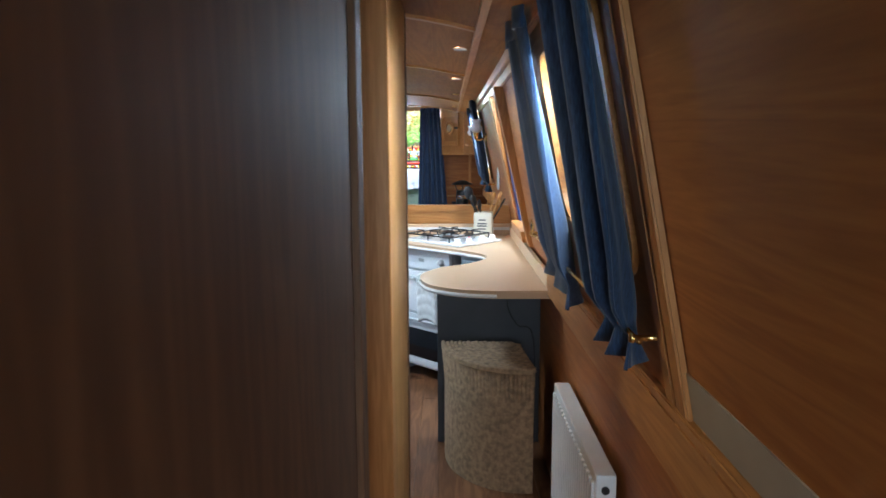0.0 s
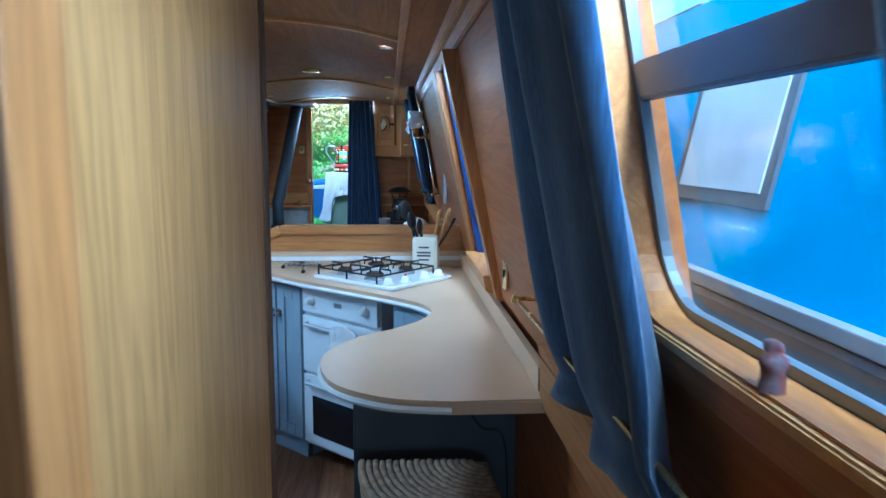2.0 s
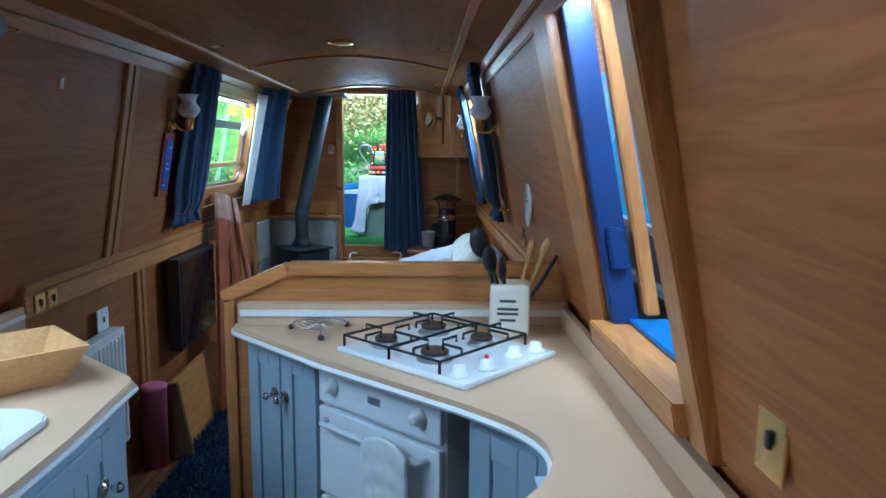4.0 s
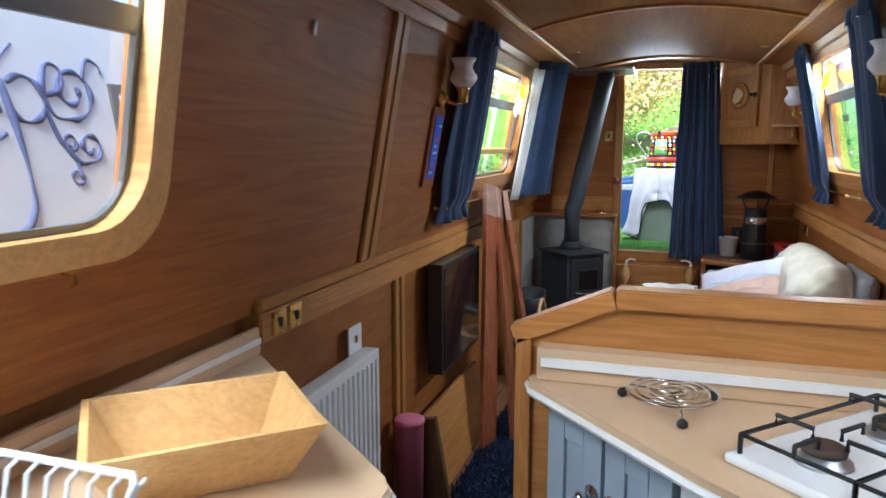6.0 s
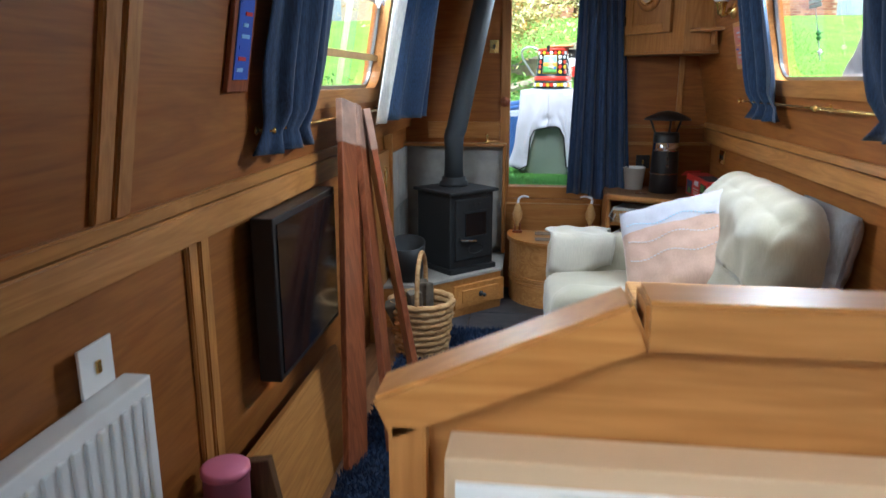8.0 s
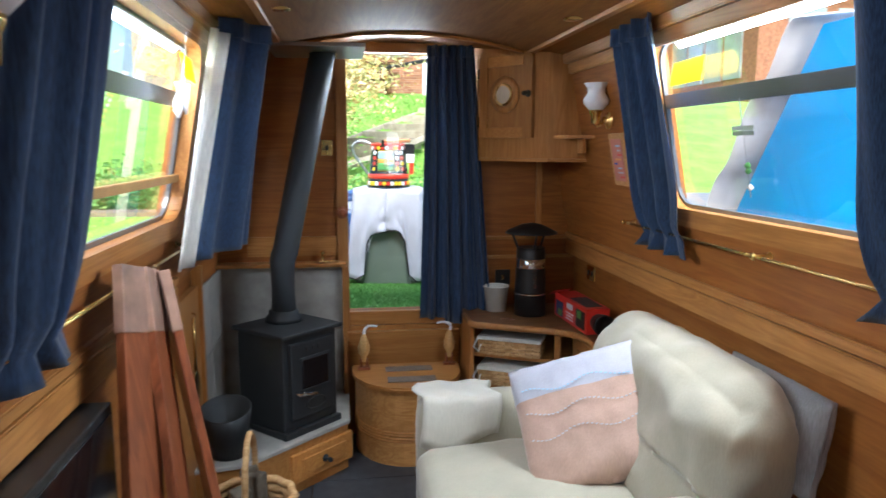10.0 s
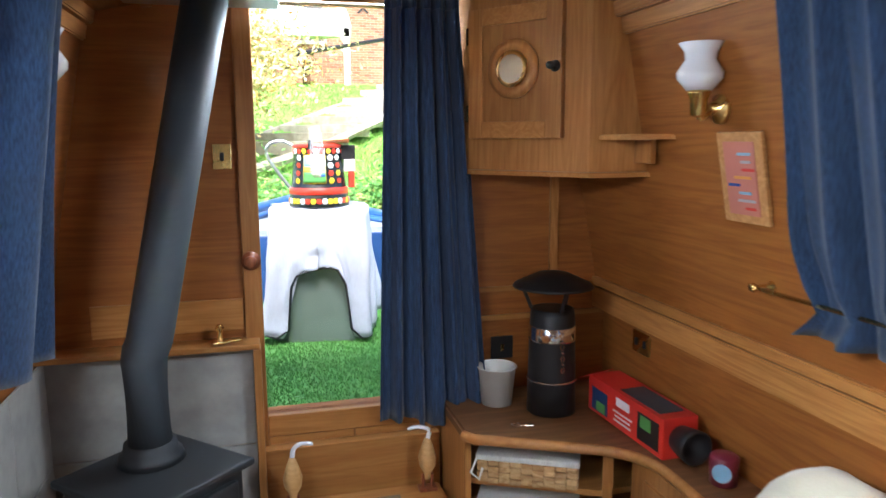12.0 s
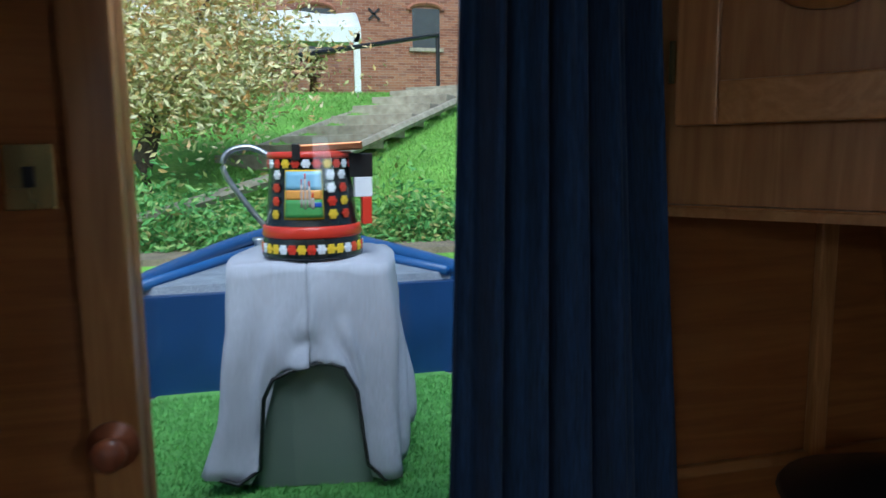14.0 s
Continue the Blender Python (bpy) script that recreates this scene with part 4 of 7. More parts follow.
radiator(4.86, 5.44, 0.24, 0.735, "L")
radiator(1.75, 2.49, 0.18, 0.645, "R")


def plate(name, m, w, h, mat, label, cat, toggles=1, group=""):
    root = thing(name, m.translation, label, cat, group)
    part("plate", obox(m @ pose(0, 0, -h / 2), w, 0.006, h, 0.002), mat, root)
    for k in range(toggles):
        x = (k - (toggles - 1) / 2) * w / toggles
        part("toggle", obox(m @ pose(x, -0.005, -0.012), 0.012, 0.006, 0.024, 0.002), BLACK if mat is BRASS else BRASS, root)
    return root


SL = lambda y, z, o: Matrix.Translation(side("L", y, z, o)) @ pose(0, 0, 0, 0, 0, 90) @ pose(0, 0, 0, 0)
SR = lambda y, z, o: Matrix.Translation(side("R", y, z, o)) @ pose(0, 0, 0, 0, 0, -90)
plate("light_switch", SL(4.86, 0.965, 0.053), 0.06, 0.06, BRASS, "brass light switch on the oak rail", "switch", 1, "rail switches")
plate("light_switch", SL(4.94, 0.965, 0.053), 0.06, 0.06, BRASS, "brass light switch on the oak rail", "switch", 1, "rail switches")
plate("thermostat", SL(5.35, 0.785, 0.028), 0.095, 0.09, WHITE, "white thermostat box above the radiator", "thermostat", 1)
plate("light_switch", pose(-0.80, Y1 - 0.004, 1.47), 0.055, 0.075, BRASS, "brass switch plate on the front bulkhead", "switch", 1)
plate("socket", pose(0.10, Y1 - 0.004, 0.80), 0.08, 0.08, BLACK, "black socket on the front bulkhead", "socket", 1)
plate("socket", SR(8.33, 0.86, 0.004), 0.1, 0.07, BRASS, "brass double socket on the cabin side", "socket", 2)
plate("socket", SR(5.62, 1.1, 0.004), 0.08, 0.08, BRASS, "brass socket on the cabin side", "socket", 1)
plate("socket", SR(3.38, 1.12, 0.004), 0.07, 0.1, BRASS, "brass socket beside the worktop", "socket", 1)

plq = thing("wall_plaque", side("R", 5.25, 1.28), "oval white plaque with dark writing on the cabin side", "plaque")
part("plaque", turned(lathe([(0.095, 0), (0.1, 0.006), (0.09, 0.012), (0.002, 0.013)], Matrix(), 32), SR(5.25, 1.28, 0.002) @ pose(0, 0, 0, 90) @ Matrix.Diagonal((0.62, 1.0, 1, 1))), OPAL, plq, smooth=True)
for z in (-0.02, 0.0, 0.02):
    part("writing_bar", obox(SR(5.25, 1.28 + z, 0.016), 0.05, 0.002, 0.008), NAVYHULL, plq, "dark lettering")


def wall_lamp(s, y, z, reach=0.09):
    root = thing("wall_lamp", side(s, y, z), "brass wall lamp with a frilled white glass shade", "wall lamp", "wall lamps")
    f = 1 if s == "L" else -1
    x, _, _ = side(s, y, z)
    part("back_plate", lathe([(0.036, 0), (0.034, 0.008), (0.018, 0.016), (0.012, 0.03)], Matrix.Translation((x, y, z)) @ pose(0, 0, 0, 0, 90 * f), 20), BRASS, root, smooth=True)
    part("arm", tube(smooth_line([(x + f * 0.02, y, z), (x + f * 0.05, y, z - 0.02), (x + f * (reach - 0.005), y, z - 0.015), (x + f * reach, y, z + 0.02)], 4), 0.008, 8), BRASS, root, smooth=True)
    part("holder", lathe([(0.006, -0.04), (0.018, -0.035), (0.02, 0.0), (0.026, 0.012), (0.026, 0.02)], pose(x + f * reach, y, z + 0.02), 16), BRASS, root, smooth=True)
    part("shade", lathe([(0.028, 0.02), (0.05, 0.045), (0.052, 0.06), (0.034, 0.088), (0.036, 0.105), (0.05, 0.125), (0.047, 0.125), (0.03, 0.105), (0.028, 0.088), (0.045, 0.06)], pose(x + f * reach, y, z + 0.02), 24), OPAL, root, "frilled white glass", True)


wall_lamp("L", 5.92, 1.58)
wall_lamp("R", 7.79, 1.585, 0.06)
wall_lamp("R", 5.88, 1.58)
wall_lamp("L", 7.98, 1.6)


def picture(s, y, z, w, h, cols, label):
    root = thing("picture", side(s, y, z - h / 2), label, "picture")
    m = (SL if s == "L" else SR)(y, z, 0.002)
    tilt = pose(0, 0, 0, 10.2 if s == "L" else 11.3)
    part("frame", obox(m @ tilt @ pose(0, -0.006, -h / 2), w, 0.012, h, 0.003), MAHOG if s == "L" else PINE, root)
    part("print", obox(m @ tilt @ pose(0, -0.0135, -h * 0.4), w * 0.68, 0.003, h * 0.8), cols[0], root)
    for k in range(8):
        part("motif", obox(m @ tilt @ pose(random.uniform(-0.2, 0.2) * w, -0.0155, -h * 0.34 + k * h * 0.085), w * random.uniform(0.15, 0.4), 0.002, h * 0.03), cols[1 + k % (len(cols) - 1)], root, "painted pattern")


picture("L", 5.9, 1.40, 0.12, 0.30, (BLUEINK, SKYPAINT, RED, BLUEINK, SKYPAINT), "narrow blue patterned picture in a brown frame")
picture("R", 7.725, 1.43, 0.15, 0.21, (plain("salmon_print", (0.55, 0.2, 0.16), 0.5), RED, LILAC, SKYPAINT, BLUEINK, ORANGEP), "small red and blue patterned picture on a wooden panel")
hk = thing("hook", side("L", 4.89, 1.68), "small white plastic hook on the cabin side", "hook")
part("hook", slab("L", 4.885, 4.9, 1.665, 1.70, 0.008, 0.0, 0.002), WHITE, hk)
hk = thing("hook", side("L", 4.2, 1.2), "small brass hook below the window", "hook")
part("hook", tube([side("L", 4.2, 1.205, 0), side("L", 4.2, 1.205, 0.025), side("L", 4.2, 1.19, 0.03), side("L", 4.2, 1.185, 0.02)], 0.003, 6), BRASS, hk)

# ---- lounge ----
tv = thing("television", (-1.25, 6.32, 0.4), "black flat television on the cabin side under the rail", "television")
part("case", box(-1.30, -1.235, 6.03, 6.62, 0.45, 0.92, 0.006), BLACK, tv)
part("screen", box(-1.235, -1.231, 6.05, 6.60, 0.47, 0.90), SCREEN, tv, "dark glossy screen")
part("bracket", box(-1.338, -1.30, 6.2, 6.45, 0.55, 0.8), IRON, tv)

for k, (tx, ty, bx, by) in enumerate(((-1.2, 6.72, -1.12, 6.36), (-1.19, 6.80, -1.02, 6.5), (-1.18, 6.87, -0.93, 6.66))):
    a, b = Vector((bx, by, 0.005)), Vector((tx, ty, 1.20 - 0.02 * k))
    d = (b - a)
    q = d.to_track_quat("Z", "Y").to_matrix().to_4x4()
    root = thing("board", a, "long mahogany board leaning against the cabin side", "board", "leaning boards")
    m = Matrix.Translation(a) @ q @ pose(0, 0, 0, 0, 0, 62)
    part("plank", obox(m, 0.13, 0.022, d.length, 0.003), MAHOG, root)
    part("worn_end", obox(m @ pose(0, 0, d.length - 0.15), 0.134, 0.026, 0.152, 0.003), plain("worn_grey_wood", (0.27, 0.155, 0.11), 0.6, vary=0.35, scale=14.0), root, "bleached end")

leaf = thing("table_leaf", (-1.2, 6.05, 0), "dark framed oak panel stood on edge along the cabin side", "panel")
part("panel", obox(pose(-1.19, 6.2, 0.0, 0, -12), 0.022, 0.85, 0.34, 0.004), OAK, leaf)
part("end_board", obox(pose(-1.165, 5.77, 0.0, 0, -10), 0.11, 0.03, 0.37, 0.004), DARK_Z, leaf, "dark stained end")
bin_ = thing("pink_tub", (-1.24, 5.68, 0.0), "pink tub with a dotted lid beside the radiator", "tub")
part("tub", lathe([(0.05, 0.0), (0.055, 0.37), (0.055, 0.375)], pose(-1.255, 5.69, 0), 20), plain("dark_pink", (0.3, 0.08, 0.12), 0.5), bin_, smooth=True)
part("lid", lathe([(0.058, 0.375), (0.058, 0.39), (0.05, 0.394)], pose(-1.255, 5.69, 0), 20), plain("pink_lid", (0.7, 0.2, 0.32), 0.5), bin_, "pink lid", True)


def puff(w, d, h, m, power=3.0, n=20, wrinkle=0.006, seed=0):
    """A stuffed cushion: a rounded slab with a few creases."""
    own = bmesh.new()
    bmesh.ops.create_cube(own, size=2)
    bmesh.ops.subdivide_edges(own, edges=own.edges[:], cuts=n, use_grid_fill=True)
    for v in own.verts:
        x, y, z = v.co
        e = (1 - abs(x) ** power) * (1 - abs(y) ** power)
        e = max(e, 0.0) ** 0.4
        zz = z * (0.16 + 0.84 * e)
        cr = wrinkle * (noise.noise(Vector((x * 2.2 + seed, y * 2.2, z))) + 0.5 * noise.noise(Vector((x * 6 + seed, y * 5, z * 2))))
        v.co = (x * w / 2, y * d / 2, zz * h / 2 + cr * (1 if z > 0 else -1))
    return turned(own, m)


def padded(w, d, h, r, m, n=14, wrinkle=0.006, seed=0, sag=0.0):
    """An upholstered block with round edges, a crown and slack creases."""
    own = bmesh.new()
    bmesh.ops.create_cube(own, size=2)
    bmesh.ops.subdivide_edges(own, edges=own.edges[:], cuts=n, use_grid_fill=True)
    ext = Vector((w / 2, d / 2, h / 2))
    for v in own.verts:
        p = Vector((v.co.x * ext.x, v.co.y * ext.y, v.co.z * ext.z))
        c = Vector(tuple(max(-(e - r), min(e - r, q)) for q, e in zip(p, ext)))
        nrm = (p - c)
        nrm = nrm.normalized() if nrm.length > 1e-6 else Vector((0, 0, 1))
        cr = wrinkle * (0.5 - 1.6 * abs(noise.noise(p * 3.2 + Vector((seed, 0, 0)))) + 0.5 * noise.noise(p * 12 + Vector((0, seed, 0))))
        v.co = c + nrm * (r + cr)
        if p.z > 0:
            v.co.z -= sag * (p.x / ext.x) ** 2 + sag * (p.y / ext.y) ** 4
    return turned(own, m)


sofa = thing("armchair", (0.0, 7.05, 0.0), "wide armchair covered in cream throws", "armchair")
part("base", box(-0.44, 0.42, 6.58, 7.52, 0.06, 0.32, 0.02), CREAM, sofa)
part("arm", padded(0.8, 0.18, 0.54, 0.075, pose(-0.075, 6.59, 0.325), 14, 0.008, 1), CREAM, sofa, smooth=True)
part("arm", padded(0.8, 0.18, 0.54, 0.075, pose(-0.075, 7.46, 0.325), 14, 0.008, 2), CREAM, sofa, smooth=True)
part("seat_cushion", padded(0.80, 0.72, 0.2, 0.07, pose(-0.09, 7.025, 0.37), 16, 0.008, 3, 0.015), CREAM, sofa, smooth=True)
part("backrest", padded(0.27, 0.97, 0.6, 0.125, pose(0.275, 7.02, 0.6, 0, 13), 34, 0.02, 5, 0.02), CREAM, sofa, "plump back under a cream throw", True)
for y in (6.64, 7.44):
    for x in (-0.38, 0.36):
        part("foot", lathe([(0.022, 0.0), (0.028, 0.062)], pose(x, y, 0), 12), MAHOG, sofa, "dark turned foot")


def throw_fn(u, v):
    x = -0.475 + 0.28 * u + 0.015 * math.sin(v * 9)
    t = (v - 0.5) * 2
    y = 7.465 + 0.105 * max(-1, min(1, t * 1.4))
    z = 0.609 - 0.17 * max(0, abs(t) - 0.62) / 0.38 * (1 + 0.2 * math.sin(u * 5)) + 0.004 * math.sin(u * 14 + v * 5)
    return (x, y, z)


part("arm_cover", sheet(throw_fn, 18, 24, 0.004), cloth("pale_cover", (0.56, 0.53, 0.46), 200.0, 0.3, 0.06), sofa, "white arm cover", True)


cus = thing("cushion", (-0.05, 7.08, 0.45), "lilac and dusty pink cushion leaning in the armchair", "cushion")
CN = Vector((-0.40, -0.72, 0.56)).normalized()
CX = Vector((0, 0, 1)).cross(CN).normalized()
CM = Matrix.Translation((0.03, 7.10, 0.62)) @ Matrix((CX, CN.cross(CX), CN)).transposed().to_4x4() @ pose(0, 0, 0, 0, 0, 22)


def cushion_part(keep):
    """One coloured panel of the cushion; the seam runs across it."""
    own = puff(0.42, 0.42, 0.15, Matrix(), 3.0, 23, 0.014, 9)
    gone = [f for f in own.faces if keep(f.calc_center_median().y)]
    bmesh.ops.delete(own, geom=gone, context="FACES")
    return turned(own, CM)


part("cover", cushion_part(lambda y: y < 0.087), LILAC, cus, smooth=True)
part("pink_panel", cushion_part(lambda y: y > 0.087), PINK, cus, "dusty pink front with stitching", True)
for k in range(3):
    for q in range(26):
        x = -0.17 + 0.0136 * q
        yy = 0.105 - 0.075 * k + 0.012 * math.sin(x * 30 + k)
        e = max(0.0, (1 - abs(x / 0.21) ** 3) * (1 - abs(yy / 0.21) ** 3)) ** 0.4
        part("stitch", obox(CM @ pose(x, yy, 0.075 * (0.16 + 0.84 * e) + 0.006), 0.008, 0.003, 0.004), GREYCLOTH if k else SKYPAINT, cus)
cus2 = thing("cushion", (0.36, 6.6, 0.6), "grey cushion behind the armchair back", "cushion")
part("cover", puff(0.44, 0.26, 0.1, pose(0.42, 6.74, 0.74, 0, -80, 0) @ pose(0, 0, 0, 0, 0, 90), 4.0, 14, 0.006, 2), cloth("grey_rib", (0.3, 0.3, 0.31), 300.0, 0.2, 0.15), cus2, smooth=True)

tab = thing("table", (0.05, 6.1, 0), "low pine table beside the armchair", "table")
part("tabletop", box(-0.26, 0.36, 5.72, 6.41, 0.645, 0.675, 0.006), PINE, tab)
for x in (-0.22, 0.32):
    for y in (5.76, 6.37):
        part("leg", box(x - 0.022, x + 0.022, y - 0.022, y + 0.022, 0.0, 0.645, 0.003), PINE, tab)
rem = thing("remote_control", (0.2, 6.2, 0.676), "black remote control on the pine table", "remote control")
part("body", obox(pose(0.14, 6.25, 0.676, 0, 0, 25), 0.045, 0.13, 0.016, 0.004), BLACK, rem)
for k in range(6):
    part("button", obox(pose(0.14, 6.25, 0.692, 0, 0, 25) @ pose(-0.008 + 0.016 * (k % 2), -0.03 + 0.03 * (k // 2), 0), 0.008, 0.012, 0.002), REDPAINT if k == 4 else SKYPAINT, rem)

# stove corner
SM = pose(-0.985, 8.175, 0.0, 0, 0, 45)
hearth = thing("hearth", (-1.0, 8.3, 0), "oak hearth plinth with a drawer and tiled top", "hearth")
part("plinth", prism([(-1.335, 8.58), (-1.335, 7.72), (-1.12, 7.76), (-0.72, 8.16), (-0.72, 8.58)], 0.0, 0.215), OAK_X, hearth)
part("tile_top", prism([(-1.335, 8.58), (-1.335, 7.71), (-1.12, 7.75), (-0.71, 8.16), (-0.71, 8.58)], 0.216, 0.232, 0.003), TILE, hearth, "grey stone top")
DM = SM @ pose(0.01, -0.205, 0.05)
dr = part("drawer_front", obox(DM, 0.36, 0.02, 0.13, 0.005), OAK_X, hearth)
part("drawer_panel", obox(DM @ pose(0, -0.012, 0.03), 0.26, 0.008, 0.07, 0.003), OAK_X, dr)
part("knob", knob_bm(DM @ pose(0, -0.016, 0.065, 90), 0.011), IRON, dr, "dark knob", True)
stove = thing("wood_stove", (-0.985, 8.175, 0.232), "black cast-iron wood stove with glass door", "stove")
S0 = SM @ pose(0, 0, 0.232)
part("body", obox(S0 @ pose(0, 0, 0.03), 0.31, 0.30, 0.41, 0.008), IRON, stove)
part("base", obox(S0, 0.33, 0.34, 0.03, 0.006), IRON, stove)
part("top_plate", obox(S0 @ pose(0, -0.005, 0.44), 0.35, 0.345, 0.02, 0.008), IRON, stove)
sd = part("door", obox(S0 @ pose(0, -0.158, 0.075), 0.25, 0.022, 0.34, 0.008), IRON, stove)
part("glass", obox(S0 @ pose(0.01, -0.171, 0.2), 0.15, 0.006, 0.14, 0.004), SCREEN, sd, "sooty glass")
for p, q, w, h in ((0, 0.195, 0.17, 0.012), (0, 0.335, 0.17, 0.012)):
    part("door_trim", obox(S0 @ pose(0.01, -0.172, q), w, 0.01, h, 0.003), IRON, sd)
for x in (-0.035, 0.0, 0.035):
    part("vent", obox(S0 @ pose(x, -0.171, 0.37), 0.012, 0.006, 0.02, 0.002), BLACK, sd)
part("emblem", tube([S0 @ Vector((0.01 + 0.055 * math.cos(a * 0.2618), -0.171, 0.13 + 0.026 * math.sin(a * 0.2618))) for a in range(24)], 0.003, 6, True), IRON, sd)
part("handle", tube([S0 @ Vector(p) for p in ((-0.105, -0.165, 0.2), (-0.1, -0.195, 0.195), (-0.01, -0.2, 0.185))], [0.006, 0.008, 0.007], 8), CHROME, sd, "sprung metal handle", True)
part("air_control", obox(S0 @ pose(0.175, -0.03, 0.16), 0.05, 0.05, 0.05, 0.006), IRON, stove)
flue = thing("flue_pipe", (-1.03, 8.2, 0.69), "dark grey stove pipe bending towards the ceiling collar", "flue")
part("collar", lathe([(0.085, 0), (0.08, 0.02), (0.068, 0.03), (0.066, 0.05)], pose(-1.0, 8.235, 0.692), 28), IRON, flue, smooth=True)
FT = (-0.80, 8.31, 1.905)
part("pipe", tube([(-1.0, 8.235, 0.72), (-1.0, 8.235, 0.965), (-0.996, 8.237, 0.985), (-0.985, 8.242, 1.01), Vector(FT)], 0.057, 28), plain("dark_grey_pipe", (0.04, 0.05, 0.06), 0.65, 0.0), flue, smooth=True)
part("ceiling_collar", lathe([(0.068, -0.02), (0.1, -0.012), (0.1, 0.0)], pose(*FT) @ pose(0, 0, 0.01), 28), BRASS, flue, "tarnished brass collar", True)
part("ceiling_plate", box(-1.03, -0.62, 8.08, 8.5, 1.888, 1.905, 0.003), ALU, flue, "silver heat plate")
for y0, y1, x0, x1 in ((8.565, 8.585, -1.335, -0.73), ):
    back = tagged(part("wall_tiles", box(x0, x1, y0, y1, 0.232, 0.885), MORTAR), "grey tiled backing behind the stove", "wall tiles", kind="structure")
    for k in range(2):
        for r in range(2):
            part("tile", box(x0 + 0.3 * k + 0.003, x0 + 0.3 * (k + 1) - 0.003, y0 - 0.008, y0, 0.235 + 0.33 * r, 0.56 + 0.325 * r, 0.002), TILE, back)
    for k in range(2):
        for r in range(2):
            part("tile", box(-1.33, -1.322, 7.95 + 0.3 * k, 8.245 + 0.3 * k, 0.235 + 0.33 * r, 0.56 + 0.325 * r, 0.002), TILE, back)
tagged(part("trim", box(-1.34, -0.715, 8.5, 8.6, 0.887, 0.905, 0.004), OAK_X), "oak ledge above the hearth tiles", "trim", kind="structure")
tagged(part("trim", box(-0.735, -0.712, 8.5, 8.588, 0.232, 0.887, 0.003), OAK_Z), "oak edge beside the hearth tiles", "trim", kind="structure")
tagged(part("trim", box(-1.2, -0.76, 8.588, 8.6, 0.93, 1.03, 0.003), OAK_X), "oak panel above the hearth ledge", "trim", kind="structure")
tap = thing("brass_tap", (-0.82, 8.53, 0.905), "small brass tap on the hearth ledge", "tap")
part("stem", lathe([(0.016, 0), (0.01, 0.012), (0.007, 0.04), (0.014, 0.05), (0.008, 0.06)], pose(-0.83, 8.53, 0.906), 14), BRASS, tap, smooth=True)
part("lever", obox(pose(-0.81, 8.52, 0.912, 0, 0, 20), 0.09, 0.02, 0.006, 0.002), BRASS, tap)

# cupboard under the left rail, by the stove
lc = thing("side_cabinet", (-1.3, 7.6, 0), "oak cupboard front beside the hearth", "cabinet")
part("panel", box(-1.336, -1.31, 7.5, 7.93, 0.0, 0.92, 0.003), OAK_Z, lc)
part("post", box(-1.336, -1.295, 7.93, 7.96, 0.0, 1.0, 0.003), OAK_Z, lc)
shv = thing("brass_shovel", (-1.29, 7.75, 0.5), "brass fire shovel hanging beside the hearth", "shovel")
part("handle", tube([(-1.295, 7.75, 0.83), (-1.295, 7.75, 0.62)], 0.006, 8), BRASS, shv, smooth=True)
part("blade", turned(lathe([(0.055, 0), (0.06, 0.006), (0.05, 0.01)], Matrix(), 20), pose(-1.3, 7.75, 0.55, 0, 90) @ Matrix.Diagonal((1.4, 1, 1, 1))), BRASS, shv, smooth=True)
part("hook", tube([(-1.30, 7.75, 0.85), (-1.285, 7.75, 0.845), (-1.29, 7.75, 0.825)], 0.004, 6), BRASS, shv)
hod = thing("coal_hod", (-1.17, 7.82, 0.232), "black round coal hod on the stone hearth", "coal hod")
part("scoop", lathe([(0.07, 0), (0.085, 0.1), (0.1, 0.22), (0.094, 0.22), (0.08, 0.1)], pose(-1.2, 7.86, 0.233, 14, 0, 0), 20), IRON, hod, smooth=True)
log = thing("log_basket", (-1.08, 7.5, 0), "round wicker log basket with a hoop handle", "basket")
for k in range(9):
    z = 0.02 + k * 0.03
    r = 0.115 + 0.004 * k
    part("weave", tube([(-1.06 + (r + 0.005 * (-1) ** (j + k)) * math.cos(j * 0.2618), 7.42 + (r + 0.005 * (-1) ** (j + k)) * math.sin(j * 0.2618), z) for j in range(24)], 0.015, 6, True), STRAW, log, smooth=True)
part("handle", tube(smooth_line([(-1.06, 7.28, 0.26), (-1.06, 7.31, 0.42), (-1.06, 7.42, 0.49), (-1.06, 7.53, 0.42), (-1.06, 7.56, 0.26)], 5), 0.011, 8), STRAW, log, smooth=True)
part("base", lathe([(0.11, 0.002), (0.11, 0.012)], pose(-1.06, 7.42, 0), 20), STRAW, log)
lg = thing("firewood", (-1.06, 7.42, 0.02), "split logs and grey paper in the basket", "firewood")
for k in range(4):
    part("log", obox(pose(-1.11 + 0.035 * k, 7.42, 0.04 + 0.02 * k, 20 - 12 * k, 12 * k - 20, 30 * k), 0.06, 0.06, 0.26, 0.008), BARK, lg)

# step below the door
step = thing("step_box", (-0.42, 8.3, 0), "half-round oak step box below the front door", "step")
arc = [(-0.425 + 0.255 * math.cos(radians(a)), 8.42 - 0.30 * math.sin(radians(a))) for a in range(0, 181, 9)]
part("drum", prism(arc[::-1] + [(-0.17, 8.5), (-0.68, 8.5)], 0.0, 0.36), wood("bent_oak", (0.42, 0.2, 0.06), (0.55, 0.29, 0.1), "x", 0.35), step)
arc2 = [(-0.425 + 0.27 * math.cos(radians(a)), 8.42 - 0.315 * math.sin(radians(a))) for a in range(0, 181, 9)]
part("tread", prism(arc2[::-1] + [(-0.155, 8.5), (-0.695, 8.5)], 0.361, 0.385, 0.008), OAK_X, step)
